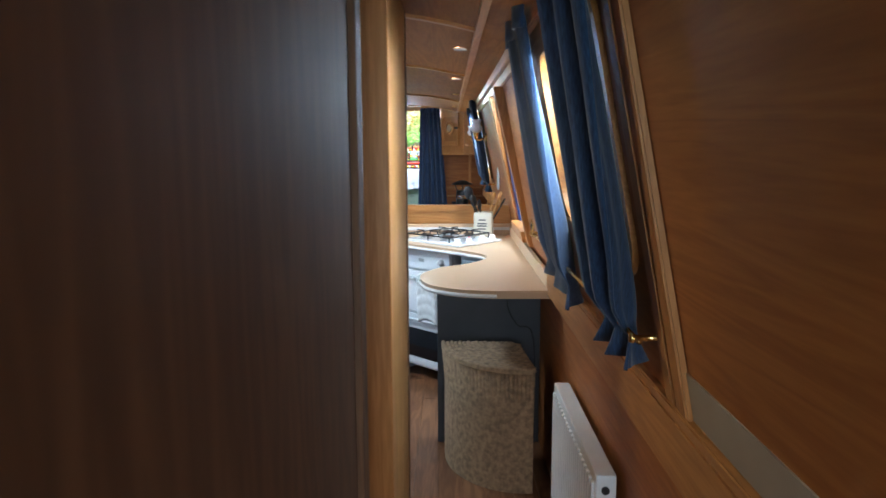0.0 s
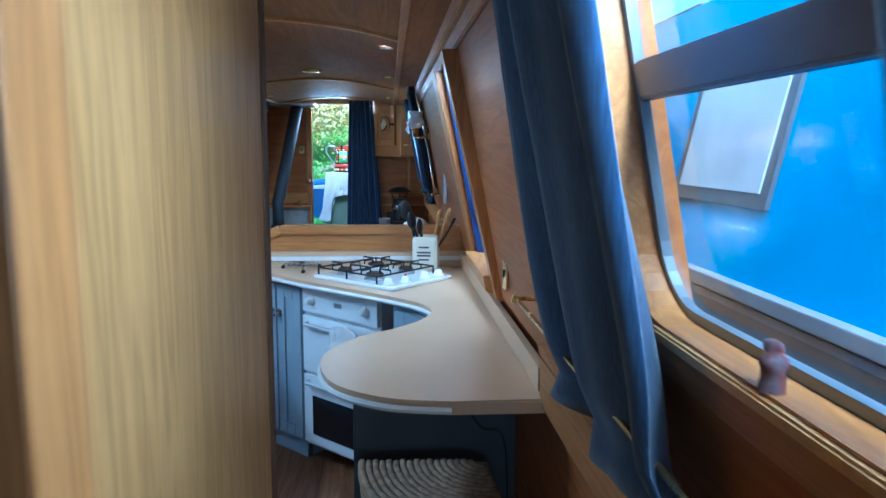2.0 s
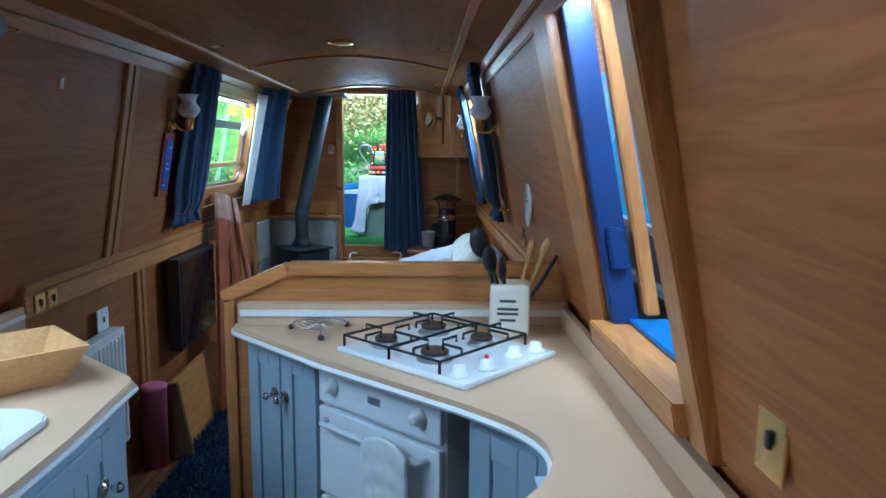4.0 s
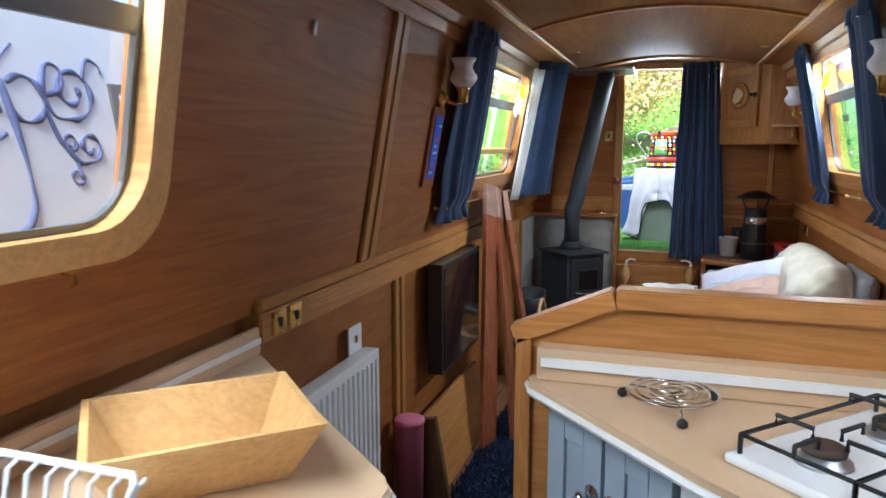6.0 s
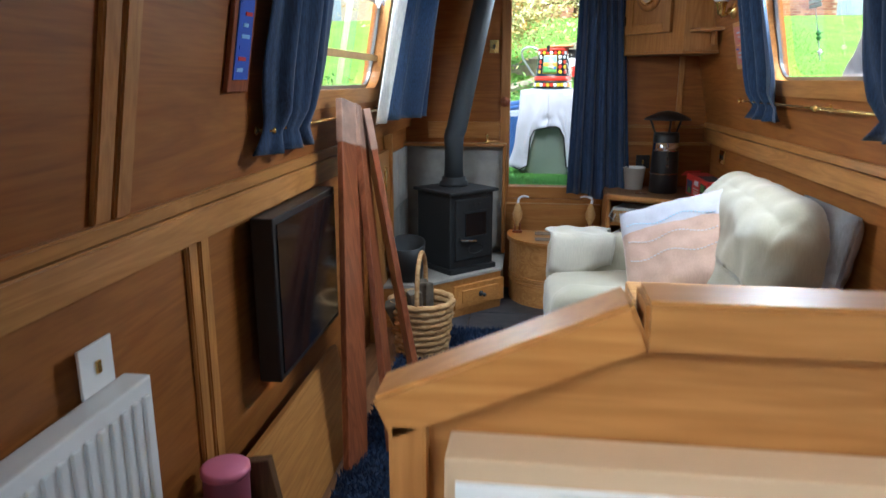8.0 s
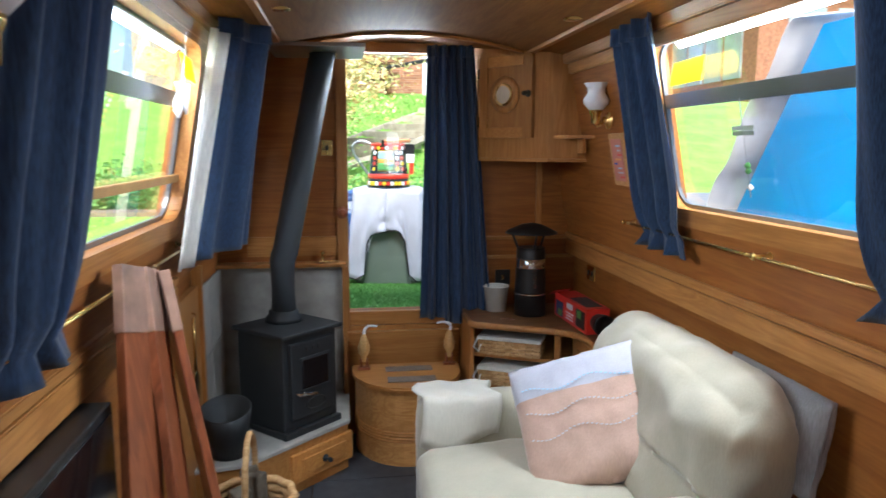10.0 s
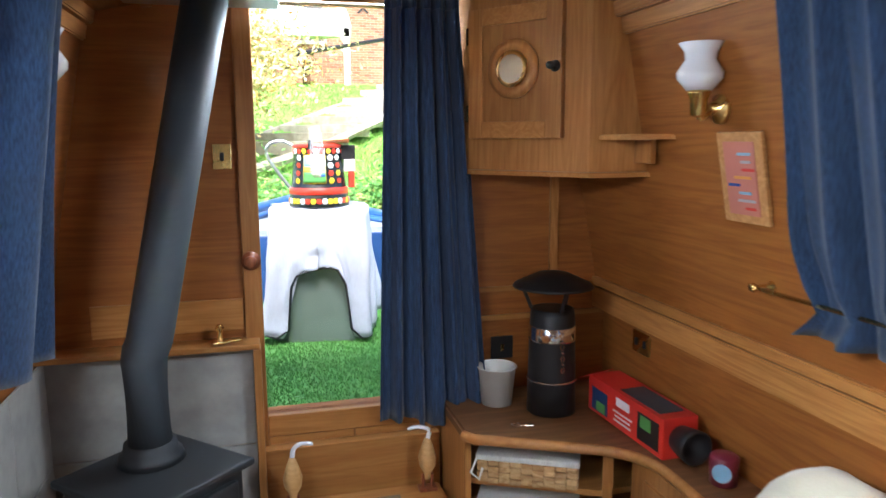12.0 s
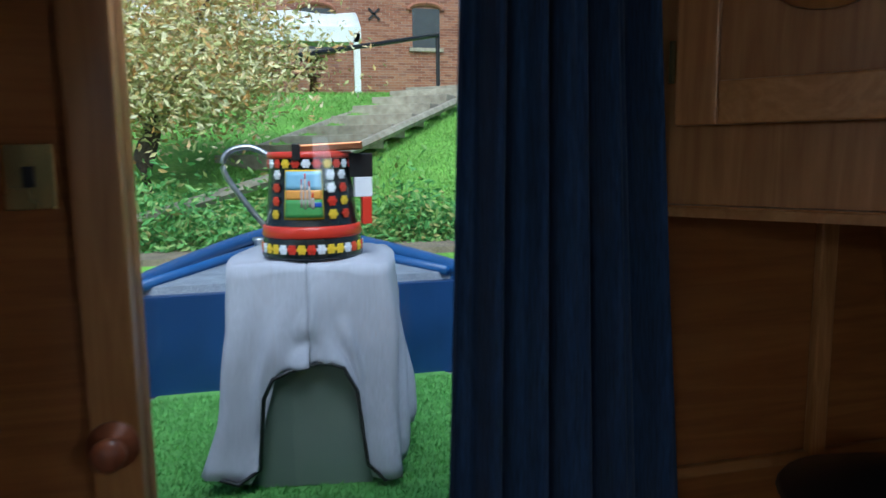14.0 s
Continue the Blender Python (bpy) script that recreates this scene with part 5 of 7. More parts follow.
for z in (0.12, 0.135, 0.15, 0.165):
    part("bead", tube([(-0.425 + 0.257 * math.cos(radians(a)), 8.42 - 0.302 * math.sin(radians(a)), z) for a in range(0, 181, 9)], 0.004, 6), OAK_X, step)
for y in (8.2, 8.36):
    part("grip_pad", box(-0.53, -0.3, y, y + 0.075, 0.3855, 0.389, 0.001), speckle("brown_rubber", [(0.3, (0.12, 0.09, 0.07)), (0.7, (0.25, 0.2, 0.16))], 200.0, 0.8, 0.8), step, "ribbed brown pad")
riser = tagged(part("trim", box(-0.72, -0.14, 8.54, 8.585, 0.0, 0.54, 0.004), OAK_X), "oak riser behind the step box", "trim", kind="structure")
for x0, x1 in ((-0.70, -0.425), (-0.42, -0.16)):
    tagged(part("trim", box(x0, x1, 8.585, 8.598, 0.47, 0.565, 0.003), OAK_X), "oak door panel below the glass", "trim", kind="structure")


def wooden_bird(x, y, flip):
    root = thing("wooden_bird", (x, y, 0.385), "carved pale wooden long-necked bird on the step", "ornament", "step birds")
    bm = lathe([(0.012, 0.0), (0.012, 0.02), (0.026, 0.045), (0.03, 0.075), (0.018, 0.115), (0.008, 0.14)], pose(x, y, 0.425), 16)
    part("body", bm, PALEWOOD, root, smooth=True)
    part("base", obox(pose(x, y, 0.3855), 0.06, 0.04, 0.012, 0.004), MAHOG, root)
    for dx in (-0.014, 0.014):
        part("leg", tube([(x + dx, y, 0.397), (x + dx, y, 0.44)], 0.006, 6), MAHOG, root)
    part("neck", tube(smooth_line([(x, y, 0.555), (x + 0.006, y, 0.59), (x + 0.03 * flip, y, 0.605), (x + 0.065 * flip, y, 0.6)], 4), [0.008] * 4 + [0.007] * 4 + [0.006] * 4 + [0.003], 8), OPAL, root, "pale curved head", True)


wooden_bird(-0.635, 8.42, 1)
wooden_bird(-0.205, 8.45, -1)

# corner desk
desk = thing("corner_shelf_unit", (0.15, 8.3, 0), "oak corner unit with open shelves and a curved top", "shelf unit")
front = [(-0.135, 8.595), (-0.135, 8.27), (-0.11, 8.235)] + [(p.x, p.y) for p in smooth_line([(0.22, 8.07, 0), (0.29, 8.0, 0), (0.32, 7.88, 0), (0.30, 7.5, 0)], 5)] + [(0.487, 7.5), (0.487, 8.595)]
part("top", prism(front, 0.625, 0.655, 0.008), wood("brown_oak_top", (0.15, 0.07, 0.028), (0.23, 0.11, 0.045), "x", 0.4), desk)
part("top_edge", tube([(x, y, 0.64) for x, y in front[1:-2]], 0.0165, 8), OAK_X, desk, "pale oak lipping", True)
ins = [(-0.11, 8.57), (-0.11, 8.30), (0.24, 8.12), (0.47, 8.12), (0.47, 8.57)]
for z in (0.10, 0.32, 0.47):
    part("shelf", prism(ins, z, z + 0.018), OAK_X, desk)
part("side", box(-0.13, -0.11, 8.27, 8.585, 0.0, 0.625, 0.002), OAK_Z, desk)
part("side", obox(pose(0.25, 8.09, 0.0, 0, 0, -28), 0.03, 0.03, 0.625, 0.003), OAK_Z, desk)
part("back", box(-0.11, 0.48, 8.575, 8.59, 0.0, 0.62), PLY_X, desk)
part("cupboard_side", box(0.31, 0.325, 7.52, 8.06, 0.0, 0.624, 0.002), OAK_Z, desk)
part("cupboard_door", box(0.298, 0.31, 7.56, 7.98, 0.06, 0.58, 0.003), OAK_Z, desk)


def drawer_basket(z):
    root = thing("basket", (0.06, 8.3, z), "shallow pale wicker basket with a cloth lining on the shelf", "basket", "shelf baskets")
    B = pose(0.075, 8.265, z, 0, 0, -27)
    for k in range(4):
        for x, y, w, d in ((0, -0.075, 0.30, 0.014), (0, 0.075, 0.30, 0.014), (-0.145, 0, 0.014, 0.15), (0.145, 0, 0.014, 0.15)):
            n = 9
            for j in range(n if w > d else 5):
                nn = n if w > d else 5
                u = (j + 0.5) / nn - 0.5
                part("strand", obox(B @ pose(x + (u * w if w > d else 0), y + (u * d if d > w else 0) + 0.003 * (-1) ** (j + k), 0.002 + 0.018 * k), (w / nn if w > d else w), (d if w > d else d / nn), 0.017, 0.005), STRAW, root)
    part("lining", obox(B @ pose(0, 0, 0.072), 0.31, 0.165, 0.018, 0.006), LINING, root, "white cloth lining")
    part("tie", tube([B @ Vector(p) for p in ((-0.15, -0.08, 0.08), (-0.165, -0.10, 0.04), (-0.14, -0.1, 0.02), (-0.13, -0.095, 0.055))], 0.004, 6), LINING, root, "white tie")


drawer_basket(0.49)
drawer_basket(0.34)

# corner cupboard
cc = thing("corner_cupboard", (0.15, 8.4, 1.42), "oak corner cupboard with a round brass porthole in its door", "cupboard")
cp = [(-0.09, 8.598), (-0.09, 8.545), (0.20, 8.165), (0.405, 8.15), (0.405, 8.598)]
bm = bmesh.new()
lo = [bm.verts.new((x, y, 1.425)) for x, y in cp]
hi = [bm.verts.new((x - (0.11 if x > 0.4 else 0.0), y, 1.96)) for x, y in cp]
bm.faces.new(lo), bm.faces.new(hi)
for i in range(5):
    bm.faces.new((lo[i], lo[(i + 1) % 5], hi[(i + 1) % 5], hi[i]))
part("body", bm, OAK_Z, cc)
part("base_lip", prism([(-0.1, 8.598), (-0.1, 8.54), (0.195, 8.152), (0.41, 8.137), (0.41, 8.598)], 1.41, 1.424, 0.003), OAK_X, cc)
CA2 = math.degrees(math.atan2(8.165 - 8.545, 0.29))
CD = pose(0.055, 8.355, 1.52, 0, 0, CA2)
cd = part("door", obox(CD @ pose(0, -0.009, 0), 0.32, 0.016, 0.38, 0.003), OAK_Z, cc)
for x in (-0.135, 0.135):
    part("stile", obox(CD @ pose(x, -0.02, 0), 0.05, 0.008, 0.38, 0.003), OAK_Z, cd)
for z in (0, 0.33):
    part("rail", obox(CD @ pose(0, -0.02, z), 0.22, 0.008, 0.05, 0.003), OAK_X, cd)
part("porthole_ring", lathe([(0.085, 0), (0.085, 0.01), (0.055, 0.014), (0.055, 0.004)], CD @ pose(0, -0.018, 0.2, 90), 32), OAK_Z, cd, smooth=True)
part("porthole", lathe([(0.052, 0), (0.052, 0.012), (0.044, 0.016), (0.042, 0.01), (0.002, 0.01)], CD @ pose(0, -0.024, 0.2, 90), 32), BRASS, cd, "brass porthole dial", True)
part("dial", lathe([(0.041, 0.0105), (0.041, 0.012), (0.002, 0.0122)], CD @ pose(0, -0.024, 0.2, 90), 28), plain("pale_dial", (0.55, 0.48, 0.35), 0.3), cd, "pale dial")
part("knob", knob_bm(CD @ pose(0.14, -0.022, 0.2, 90), 0.011), IRON, cd, "dark knob", True)
part("hinge", obox(CD @ pose(-0.165, -0.018, 0.05), 0.008, 0.008, 0.05), BRASS, cd, "brass hinge")
part("hinge", obox(CD @ pose(-0.165, -0.018, 0.28), 0.008, 0.008, 0.05), BRASS, cd, "brass hinge")
ls = thing("shelf", (0.34, 8.05, 1.52), "small oak bracket shelf beside the cupboard", "shelf")
part("board", prism([(0.22, 8.148), (0.25, 8.03), (0.37, 7.98), (0.395, 8.148)], 1.515, 1.53, 0.004), OAK_X, ls)
part("bracket", box(0.33, 0.345, 8.06, 8.148, 1.45, 1.515, 0.003), OAK_Z, ls)
tagged(part("trim", box(0.27, 0.30, 8.585, 8.6, 1.0, 1.42, 0.003), OAK_Z), "upright oak trim in the corner", "trim", kind="structure")
for z in (0.90, 1.0):
    tagged(part("trim", box(0.0, 0.48, 8.588, 8.6, z, z + 0.018, 0.003), OAK_X), "oak moulding on the front bulkhead", "trim", kind="structure")

# things on the desk
ch = thing("chimney_cowl", (0.185, 8.36, 0.655), "black boat chimney with conical cap, copper band and chain", "chimney")
part("pipe", lathe([(0.078, 0), (0.076, 0.1), (0.07, 0.315), (0.066, 0.335), (0.06, 0.335)], pose(0.185, 8.36, 0.656), 28), BLACK, ch, smooth=True)
part("band", lathe([(0.074, 0.235), (0.0745, 0.24), (0.0735, 0.28), (0.0715, 0.282)], pose(0.185, 8.36, 0.656), 28), CHROME, ch, "polished metal band", True)
part("cap", lathe([(0.127, 0.405), (0.122, 0.413), (0.05, 0.447), (0.004, 0.455)], pose(0.185, 8.36, 0.656), 28), BLACK, ch, "conical black cap", True)
for a in range(3):
    t = radians(30 + a * 120)
    part("cap_strut", tube([(0.185 + 0.066 * math.cos(t), 8.36 + 0.066 * math.sin(t), 0.985), (0.185 + 0.1 * math.cos(t), 8.36 + 0.1 * math.sin(t), 1.066)], 0.006, 6), BLACK, ch)
part("clamp", tube([(0.185 + 0.078 * math.cos(a * 0.2618), 8.36 + 0.078 * math.sin(a * 0.2618), 0.765) for a in range(24)], 0.004, 6, True), CHROME, ch, "wire clamp", True)
for k in range(7):
    part("chain_link", tube([(0.185 + 0.006 * math.cos(a * 1.047), 8.286 - 0.002 * k + (0.005 * math.sin(a * 1.047) if k % 2 else 0), 0.92 - 0.018 * k + (0 if k % 2 else 0.01 * math.sin(a * 1.047))) for a in range(6)], 0.002, 5, True), CHROME, ch)
tubx = thing("plastic_tub", (0.0, 8.45, 0.655), "clear plastic food tub", "tub")
part("tub", lathe([(0.05, 0), (0.062, 0.122), (0.067, 0.124), (0.065, 0.128), (0.058, 0.122), (0.047, 0.006)], pose(0.035, 8.46, 0.656), 24), plain("frosted_plastic", (0.5, 0.48, 0.44), 0.3), tubx, smooth=True)
rb = thing("red_box", (0.36, 8.05, 0.655), "long red cardboard box with a black cylinder sticking out", "box")
RM = pose(0.372, 8.14, 0.656, 0, 0, -87)
part("box", obox(RM, 0.40, 0.11, 0.115, 0.002), RED, rb)
part("flap", obox(RM @ pose(-0.2, -0.03, 0.112, 0, -28, 12), 0.07, 0.09, 0.002), RED, rb, "raised red flap")
part("picture_panel", obox(RM @ pose(-0.13, -0.056, 0.012), 0.09, 0.002, 0.07), NAVYHULL, rb, "printed picture")
part("picture_panel", obox(RM @ pose(-0.12, -0.0575, 0.015), 0.05, 0.002, 0.03), GREENPAINT, rb, "printed picture")
for k, w in enumerate((0.09, 0.08, 0.1)):
    part("writing_bar", obox(RM @ pose(0.0, -0.056, 0.02 + 0.014 * k), w, 0.002, 0.005), OPAL, rb, "white lettering")
part("mark", obox(RM @ pose(0.0, -0.056, 0.07), 0.07, 0.002, 0.026, 0.0), OPAL, rb, "white mark")
part("picture_panel", obox(RM @ pose(0.13, -0.056, 0.015), 0.1, 0.002, 0.08), BLACK, rb, "printed picture")
part("picture_panel", obox(RM @ pose(0.12, -0.0575, 0.055), 0.05, 0.002, 0.035), GREENPAINT, rb, "printed picture")
part("top_print", obox(RM @ pose(0.06, 0.0, 0.1152), 0.2, 0.08, 0.0015), DARKGREY, rb, "dark printed top")
part("torch", lathe([(0.03, 0), (0.036, 0.02), (0.046, 0.08), (0.048, 0.1), (0.042, 0.102), (0.034, 0.05)], RM @ pose(0.17, 0, 0.056, 0, 90), 24), BLACK, rb, "black plastic end", True)
mug = thing("tin", (0.40, 7.78, 0.655), "small red tin with a pale badge", "tin")
part("body", lathe([(0.034, 0), (0.036, 0.07), (0.03, 0.075)], pose(0.41, 7.79, 0.656), 20), plain("dark_red_tin", (0.2, 0.02, 0.04), 0.3), mug, smooth=True)
part("badge", lathe([(0.024, 0), (0.024, 0.003)], pose(0.385, 7.765, 0.695, 90, 0, -45), 18), SKYPAINT, mug, "pale blue badge")
ky = thing("keys", (0.02, 8.2, 0.655), "small bunch of keys on the corner unit", "keys")
part("ring", tube([(0.03 + 0.014 * math.cos(a * 0.524), 8.26 + 0.014 * math.sin(a * 0.524), 0.659) for a in range(12)], 0.0018, 5, True), CHROME, ky)
part("key", obox(pose(0.06, 8.25, 0.656, 0, 0, -20), 0.045, 0.012, 0.006, 0.002), CHROME, ky)

# ---- ceiling lights and vents ----
def downlight(x, y, lit):
    z = roof_z(x)
    root = thing("ceiling_light", (x, y, z), "recessed ceiling spotlight, " + ("lit warm" if lit else "switched off, with brass rim"), "ceiling light", "ceiling spotlights")
    part("rim", lathe([(0.034, -0.006), (0.036, 0.0), (0.024, 0.0), (0.024, -0.004)], pose(x, y, z), 24), BRASS if not lit else OPAL, root, smooth=True)
    part("lens", lathe([(0.023, -0.003), (0.023, 0.002)], pose(x, y, z), 20), GLOW if lit else ALU, root, "glowing lens" if lit else "dull lens")
    if lit:
        data = bpy.data.lights.new("spot_bulb", "SPOT")
        data.energy, data.spot_size, data.spot_blend, data.color, data.shadow_soft_size = (3.0 if y > 2.6 else 9.0 if y > 1 else 10.0), radians(165 if 1 < y < 2.6 else 110), 0.6, (1, 0.8, 0.55), 0.02
        new("spot_bulb", data).matrix_world = look((x, y, z - 0.012), (x, y, 0))


# Spotlight at y = -0.45 is unseen, added to brighten the corridor.
for x, y, lit in ((0.085, 3.13, True), (0.08, 4.47, True), (-0.93, 5.75, False), (0.085, 5.75, False), (-0.92, 7.5, False), (0.085, 7.5, False), (-0.93, 3.13, False), (0.06, -0.45, True), (-0.45, 1.75, True)):
    downlight(x, y, lit)
vent = thing("ceiling_vent", (-0.41, 6.0, 1.98), "round brass mushroom vent in the ceiling", "vent")
part("ring", lathe([(0.06, -0.012), (0.062, 0.0), (0.04, 0.0), (0.04, -0.01)], pose(-0.41, 6.0, 1.985), 28), BRASS, vent, smooth=True)
part("disc", lathe([(0.036, -0.014), (0.036, -0.008)], pose(-0.41, 6.0, 1.985), 24), BRASS, vent)

# ---- corridor and washroom things ----
lb = thing("laundry_basket", (0.19, 3.1, 0), "tall woven laundry basket with a curved front and lid", "laundry basket")


def basket_pt(a, r, z):
    k = 0.86 + 0.14 * z / 0.56
    return (0.36 - 0.36 * k * r * math.cos(a), 3.30 - 0.42 * k * r * math.sin(a), z)


for k in range(34):
    t = radians(k * 96 / 33 - 2)
    part("stake", tube([basket_pt(t, 1.0, 0.01), basket_pt(t, 1.0, 0.3), basket_pt(t, 1.0, 0.545)], 0.0105, 6), WICKER, lb, smooth=True)
part("core", prism([basket_pt(radians(a), 0.985, 0.56)[:2] for a in range(0, 96, 5)] + [(0.37, 3.30)], 0.0, 0.54), WICKER, lb)
lid = part("lid", prism([basket_pt(radians(a), 1.03, 0.56)[:2] for a in range(-2, 96, 5)] + [(0.375, 3.31)], 0.547, 0.556), WICKER, lb)
for k in range(17):
    r = 0.1 + 0.056 * k
    part("lid_coil", tube([basket_pt(radians(a), r, 0.558 + 0.004 * ((a // 7 + k) % 2)) for a in range(-2, 97, 7)], 0.012, 6), WICKER, lid, smooth=True)
cable = thing("cable", (0.42, 3.42, 0.3), "thin black cable hanging under the worktop", "cable")
part("wire", tube(smooth_line([(0.33, 3.425, 0.86), (0.32, 3.42, 0.72), (0.37, 3.42, 0.62), (0.45, 3.42, 0.55), (0.46, 3.42, 0.0)], 5), 0.004, 6), BLACK, cable)

cab = thing("wall_cabinet", (-0.42, 2.4, 1.48), "white boarded washroom wall cabinet with a shelf under it", "cabinet")
part("body", box(-0.52, -0.185, 2.34, 2.497, 1.52, 1.93, 0.003), WHITE, cab)
for k in range(3):
    part("board", box(-0.515 + 0.11 * k, -0.41 + 0.11 * k, 2.332, 2.34, 1.54, 1.92, 0.003), WHITE, cab)
part("shelf", box(-0.545, -0.185, 2.31, 2.497, 1.485, 1.51, 0.008), WHITE, cab)
part("knob", knob_bm(pose(-0.35, 2.332, 1.58, 90), 0.009), IRON, cab, "small dark knob", True)
bas = thing("washbasin", (-0.45, 2.25, 0.7), "white washbasin with chrome taps", "washbasin")
part("vanity", box(-0.8, -0.185, 2.06, 2.495, 0.0, 0.74, 0.004), WHITE, bas)
part("basin", lathe([(0.1, 0.68), (0.19, 0.80), (0.22, 0.855), (0.205, 0.86), (0.17, 0.80), (0.05, 0.74)], pose(-0.43, 2.26, 0) @ Matrix.Diagonal((1.15, 0.95, 1, 1)), 32), ENAMEL, bas, smooth=True)
part("deck", box(-0.8, -0.19, 2.40, 2.495, 0.80, 0.862, 0.006), ENAMEL, bas)
part("tap", tube(smooth_line([(-0.30, 2.45, 0.862), (-0.30, 2.45, 0.95), (-0.32, 2.40, 0.98), (-0.35, 2.34, 0.965)], 5), 0.012, 10), CHROME, bas, "chrome tap", True)
part("tap", tube(smooth_line([(-0.42, 2.45, 0.862), (-0.42, 2.45, 0.92), (-0.44, 2.40, 0.93)], 4), 0.011, 10), CHROME, bas, "chrome tap", True)


def leaf_cloud(fn, count, size, seed):
    """Many small folded leaves at places given by fn(rnd)."""
    rnd = random.Random(seed)
    verts, faces = [], []
    for _ in range(count):
        p = Vector(fn(rnd))
        d = Vector((rnd.gauss(0, 1), rnd.gauss(0, 1), rnd.gauss(0, 0.7))).normalized()
        w = d.cross(Vector((rnd.gauss(0, 1), rnd.gauss(0, 1), rnd.gauss(0, 1)))).normalized()
        s = size * rnd.uniform(0.6, 1.4)
        b = len(verts)
        up = d.cross(w) * s * 0.12
        verts += [tuple(p - d * s), tuple(p + w * s * 0.38 + up), tuple(p + d * s), tuple(p - w * s * 0.38 + up)]
        faces += [(b, b + 1, b + 2), (b, b + 2, b + 3)]
    me = bpy.data.meshes.new("leaves")
    me.from_pydata(verts, [], faces)
    return me


def leaves(name, me, mat, parent=None):
    me.materials.append(mat)
    ob = new(name, me)
    if parent:
        ob.parent = parent
        ob.location = -BASE[parent]
        BASE[ob] = Vector((0, 0, 0))
    return ob


plant = thing("pot_plant", (-0.42, 2.24, 0.75), "leafy green plant sitting in the washbasin", "plant")
part("pot", lathe([(0.06, 0), (0.075, 0.09), (0.07, 0.09)], pose(-0.43, 2.22, 0.705), 18), plain("terracotta", (0.35, 0.14, 0.07), 0.8), plant, smooth=True)
leaves("foliage", leaf_cloud(lambda r: (-0.43 + r.uniform(-0.17, 0.17), 2.2 + r.gauss(0, 0.08), 0.80 + abs(r.gauss(0, 0.035))), 520, 0.036, 4), LEAF_POT, plant)
tw = thing("towel", (-0.62, 2.3, 1.1), "blue-grey towel hanging in the washroom", "towel")
part("cloth", sheet(lambda u, v: (-0.80 + 0.24 * u + 0.02 * math.sin(v * 4) - 0.08 * v * (1 - u), 2.28 + 0.025 * math.sin(u * 14 + v * 2), 1.9 - 0.85 * v + 0.05 * u), 30, 24, 0.008), TOWELM, tw, smooth=True)
orn = thing("ornament", (0.42, 1.78, 1.29), "small dark red clay figurine shape on the window sill", "ornament")
FIG = lathe([(0.0135, 0), (0.0145, 0.006), (0.013, 0.018), (0.0125, 0.03), (0.0145, 0.038), (0.012, 0.045), (0.0075, 0.049), (0.0095, 0.055), (0.0085, 0.064), (0.003, 0.068)], Matrix.Translation(side("R", 1.86, 1.291, 0.004)) @ Matrix.Diagonal((0.78, 0.78, 0.7, 1)), 14)
for v in FIG.verts:
    v.co += 0.004 * Vector((noise.noise(v.co * 70), noise.noise(v.co * 70 + Vector((9, 0, 0))), 0.3 * noise.noise(v.co * 60)))
part("body", FIG, speckle("red_clay", [(0.35, (0.2, 0.045, 0.04)), (0.5, (0.17, 0.12, 0.14)), (0.7, (0.3, 0.24, 0.28))], 60.0, 0.7, 0.3), orn, smooth=True)
sill = tagged(part("window_sill", slab("R", 1.43, 2.16, 1.275, 1.291, 0.02, -0.03, 0.003), PALEWOOD), "worn pale sill of the corridor window", "trim", kind="structure")
# Light reaching the wall from behind is painted as this paler strip.
tagged(part("wall_patch", slab("R", 0.05, 1.22, 1.035, 1.12, 0.004, 0.0), plain("light_patch", (0.33, 0.27, 0.2), 0.6)), "strip of plywood above the corridor rail with light from behind painted in", "trim", kind="structure")

# hangings at the windows
YELLOWFILM = cloth("yellow_film", (0.8, 0.55, 0.02), 700.0, 0.0, 0.05, 0.6)
for s, y, z, mat, label in (("R", 7.10, 1.70, YELLOWFILM, "yellow card hanging at the lounge window"), ("L", 7.28, 1.70, YELLOWFILM, "yellow card hanging at the lounge window")):
    cdn = thing("window_card", side(s, y, z), label, "card", "window cards")
    part("card", obox(Matrix.Translation(side(s, y, z - 0.03, 0.02)) @ pose(0, 0, 0, 8, 0, 86 if s == "R" else -86), 0.22, 0.003, 0.07), mat, cdn)
dv = thing("hanging_dove", side("L", 7.15, 1.62), "clear glass bird hanging at the lounge window", "ornament")
for a in (-1, 1):
    part("wing", sheet(lambda u, v: tuple(Vector(side("L", 7.15, 1.60, 0.03)) + Vector((0.015 * v, a * 0.06 * u, 0.05 * u - 0.035 * v * (1 - u)))), 6, 4, 0.004), OPAL, dv, smooth=True)
part("body", lathe([(0.004, 0), (0.013, 0.02), (0.012, 0.04), (0.004, 0.065)], Matrix.Translation(side("L", 7.15, 1.555, 0.03)), 12), OPAL, dv, smooth=True)
part("string", tube([side("L", 7.15, 1.62, 0.03), side("L", 7.15, 1.79, 0.02)], 0.001, 4), OPAL, dv)
cm = thing("window_charm", side("R", 6.85, 1.45), "dragonfly charm with green beads hanging at the window", "charm")
for a in (-1, 1):
    for z in (0.0, -0.014):
        part("wing", sheet(lambda u, v: tuple(Vector(side("R", 6.85, 1.53 + z, 0.0)) + Vector((0, a * 0.05 * u, 0.012 * (v - 0.5)))), 4, 2, 0.002), ALU, cm)
part("string", tube([side("R", 6.85, 1.61, 0.0), side("R", 6.85, 1.34, 0.0)], 0.0015, 5), ALU, cm)
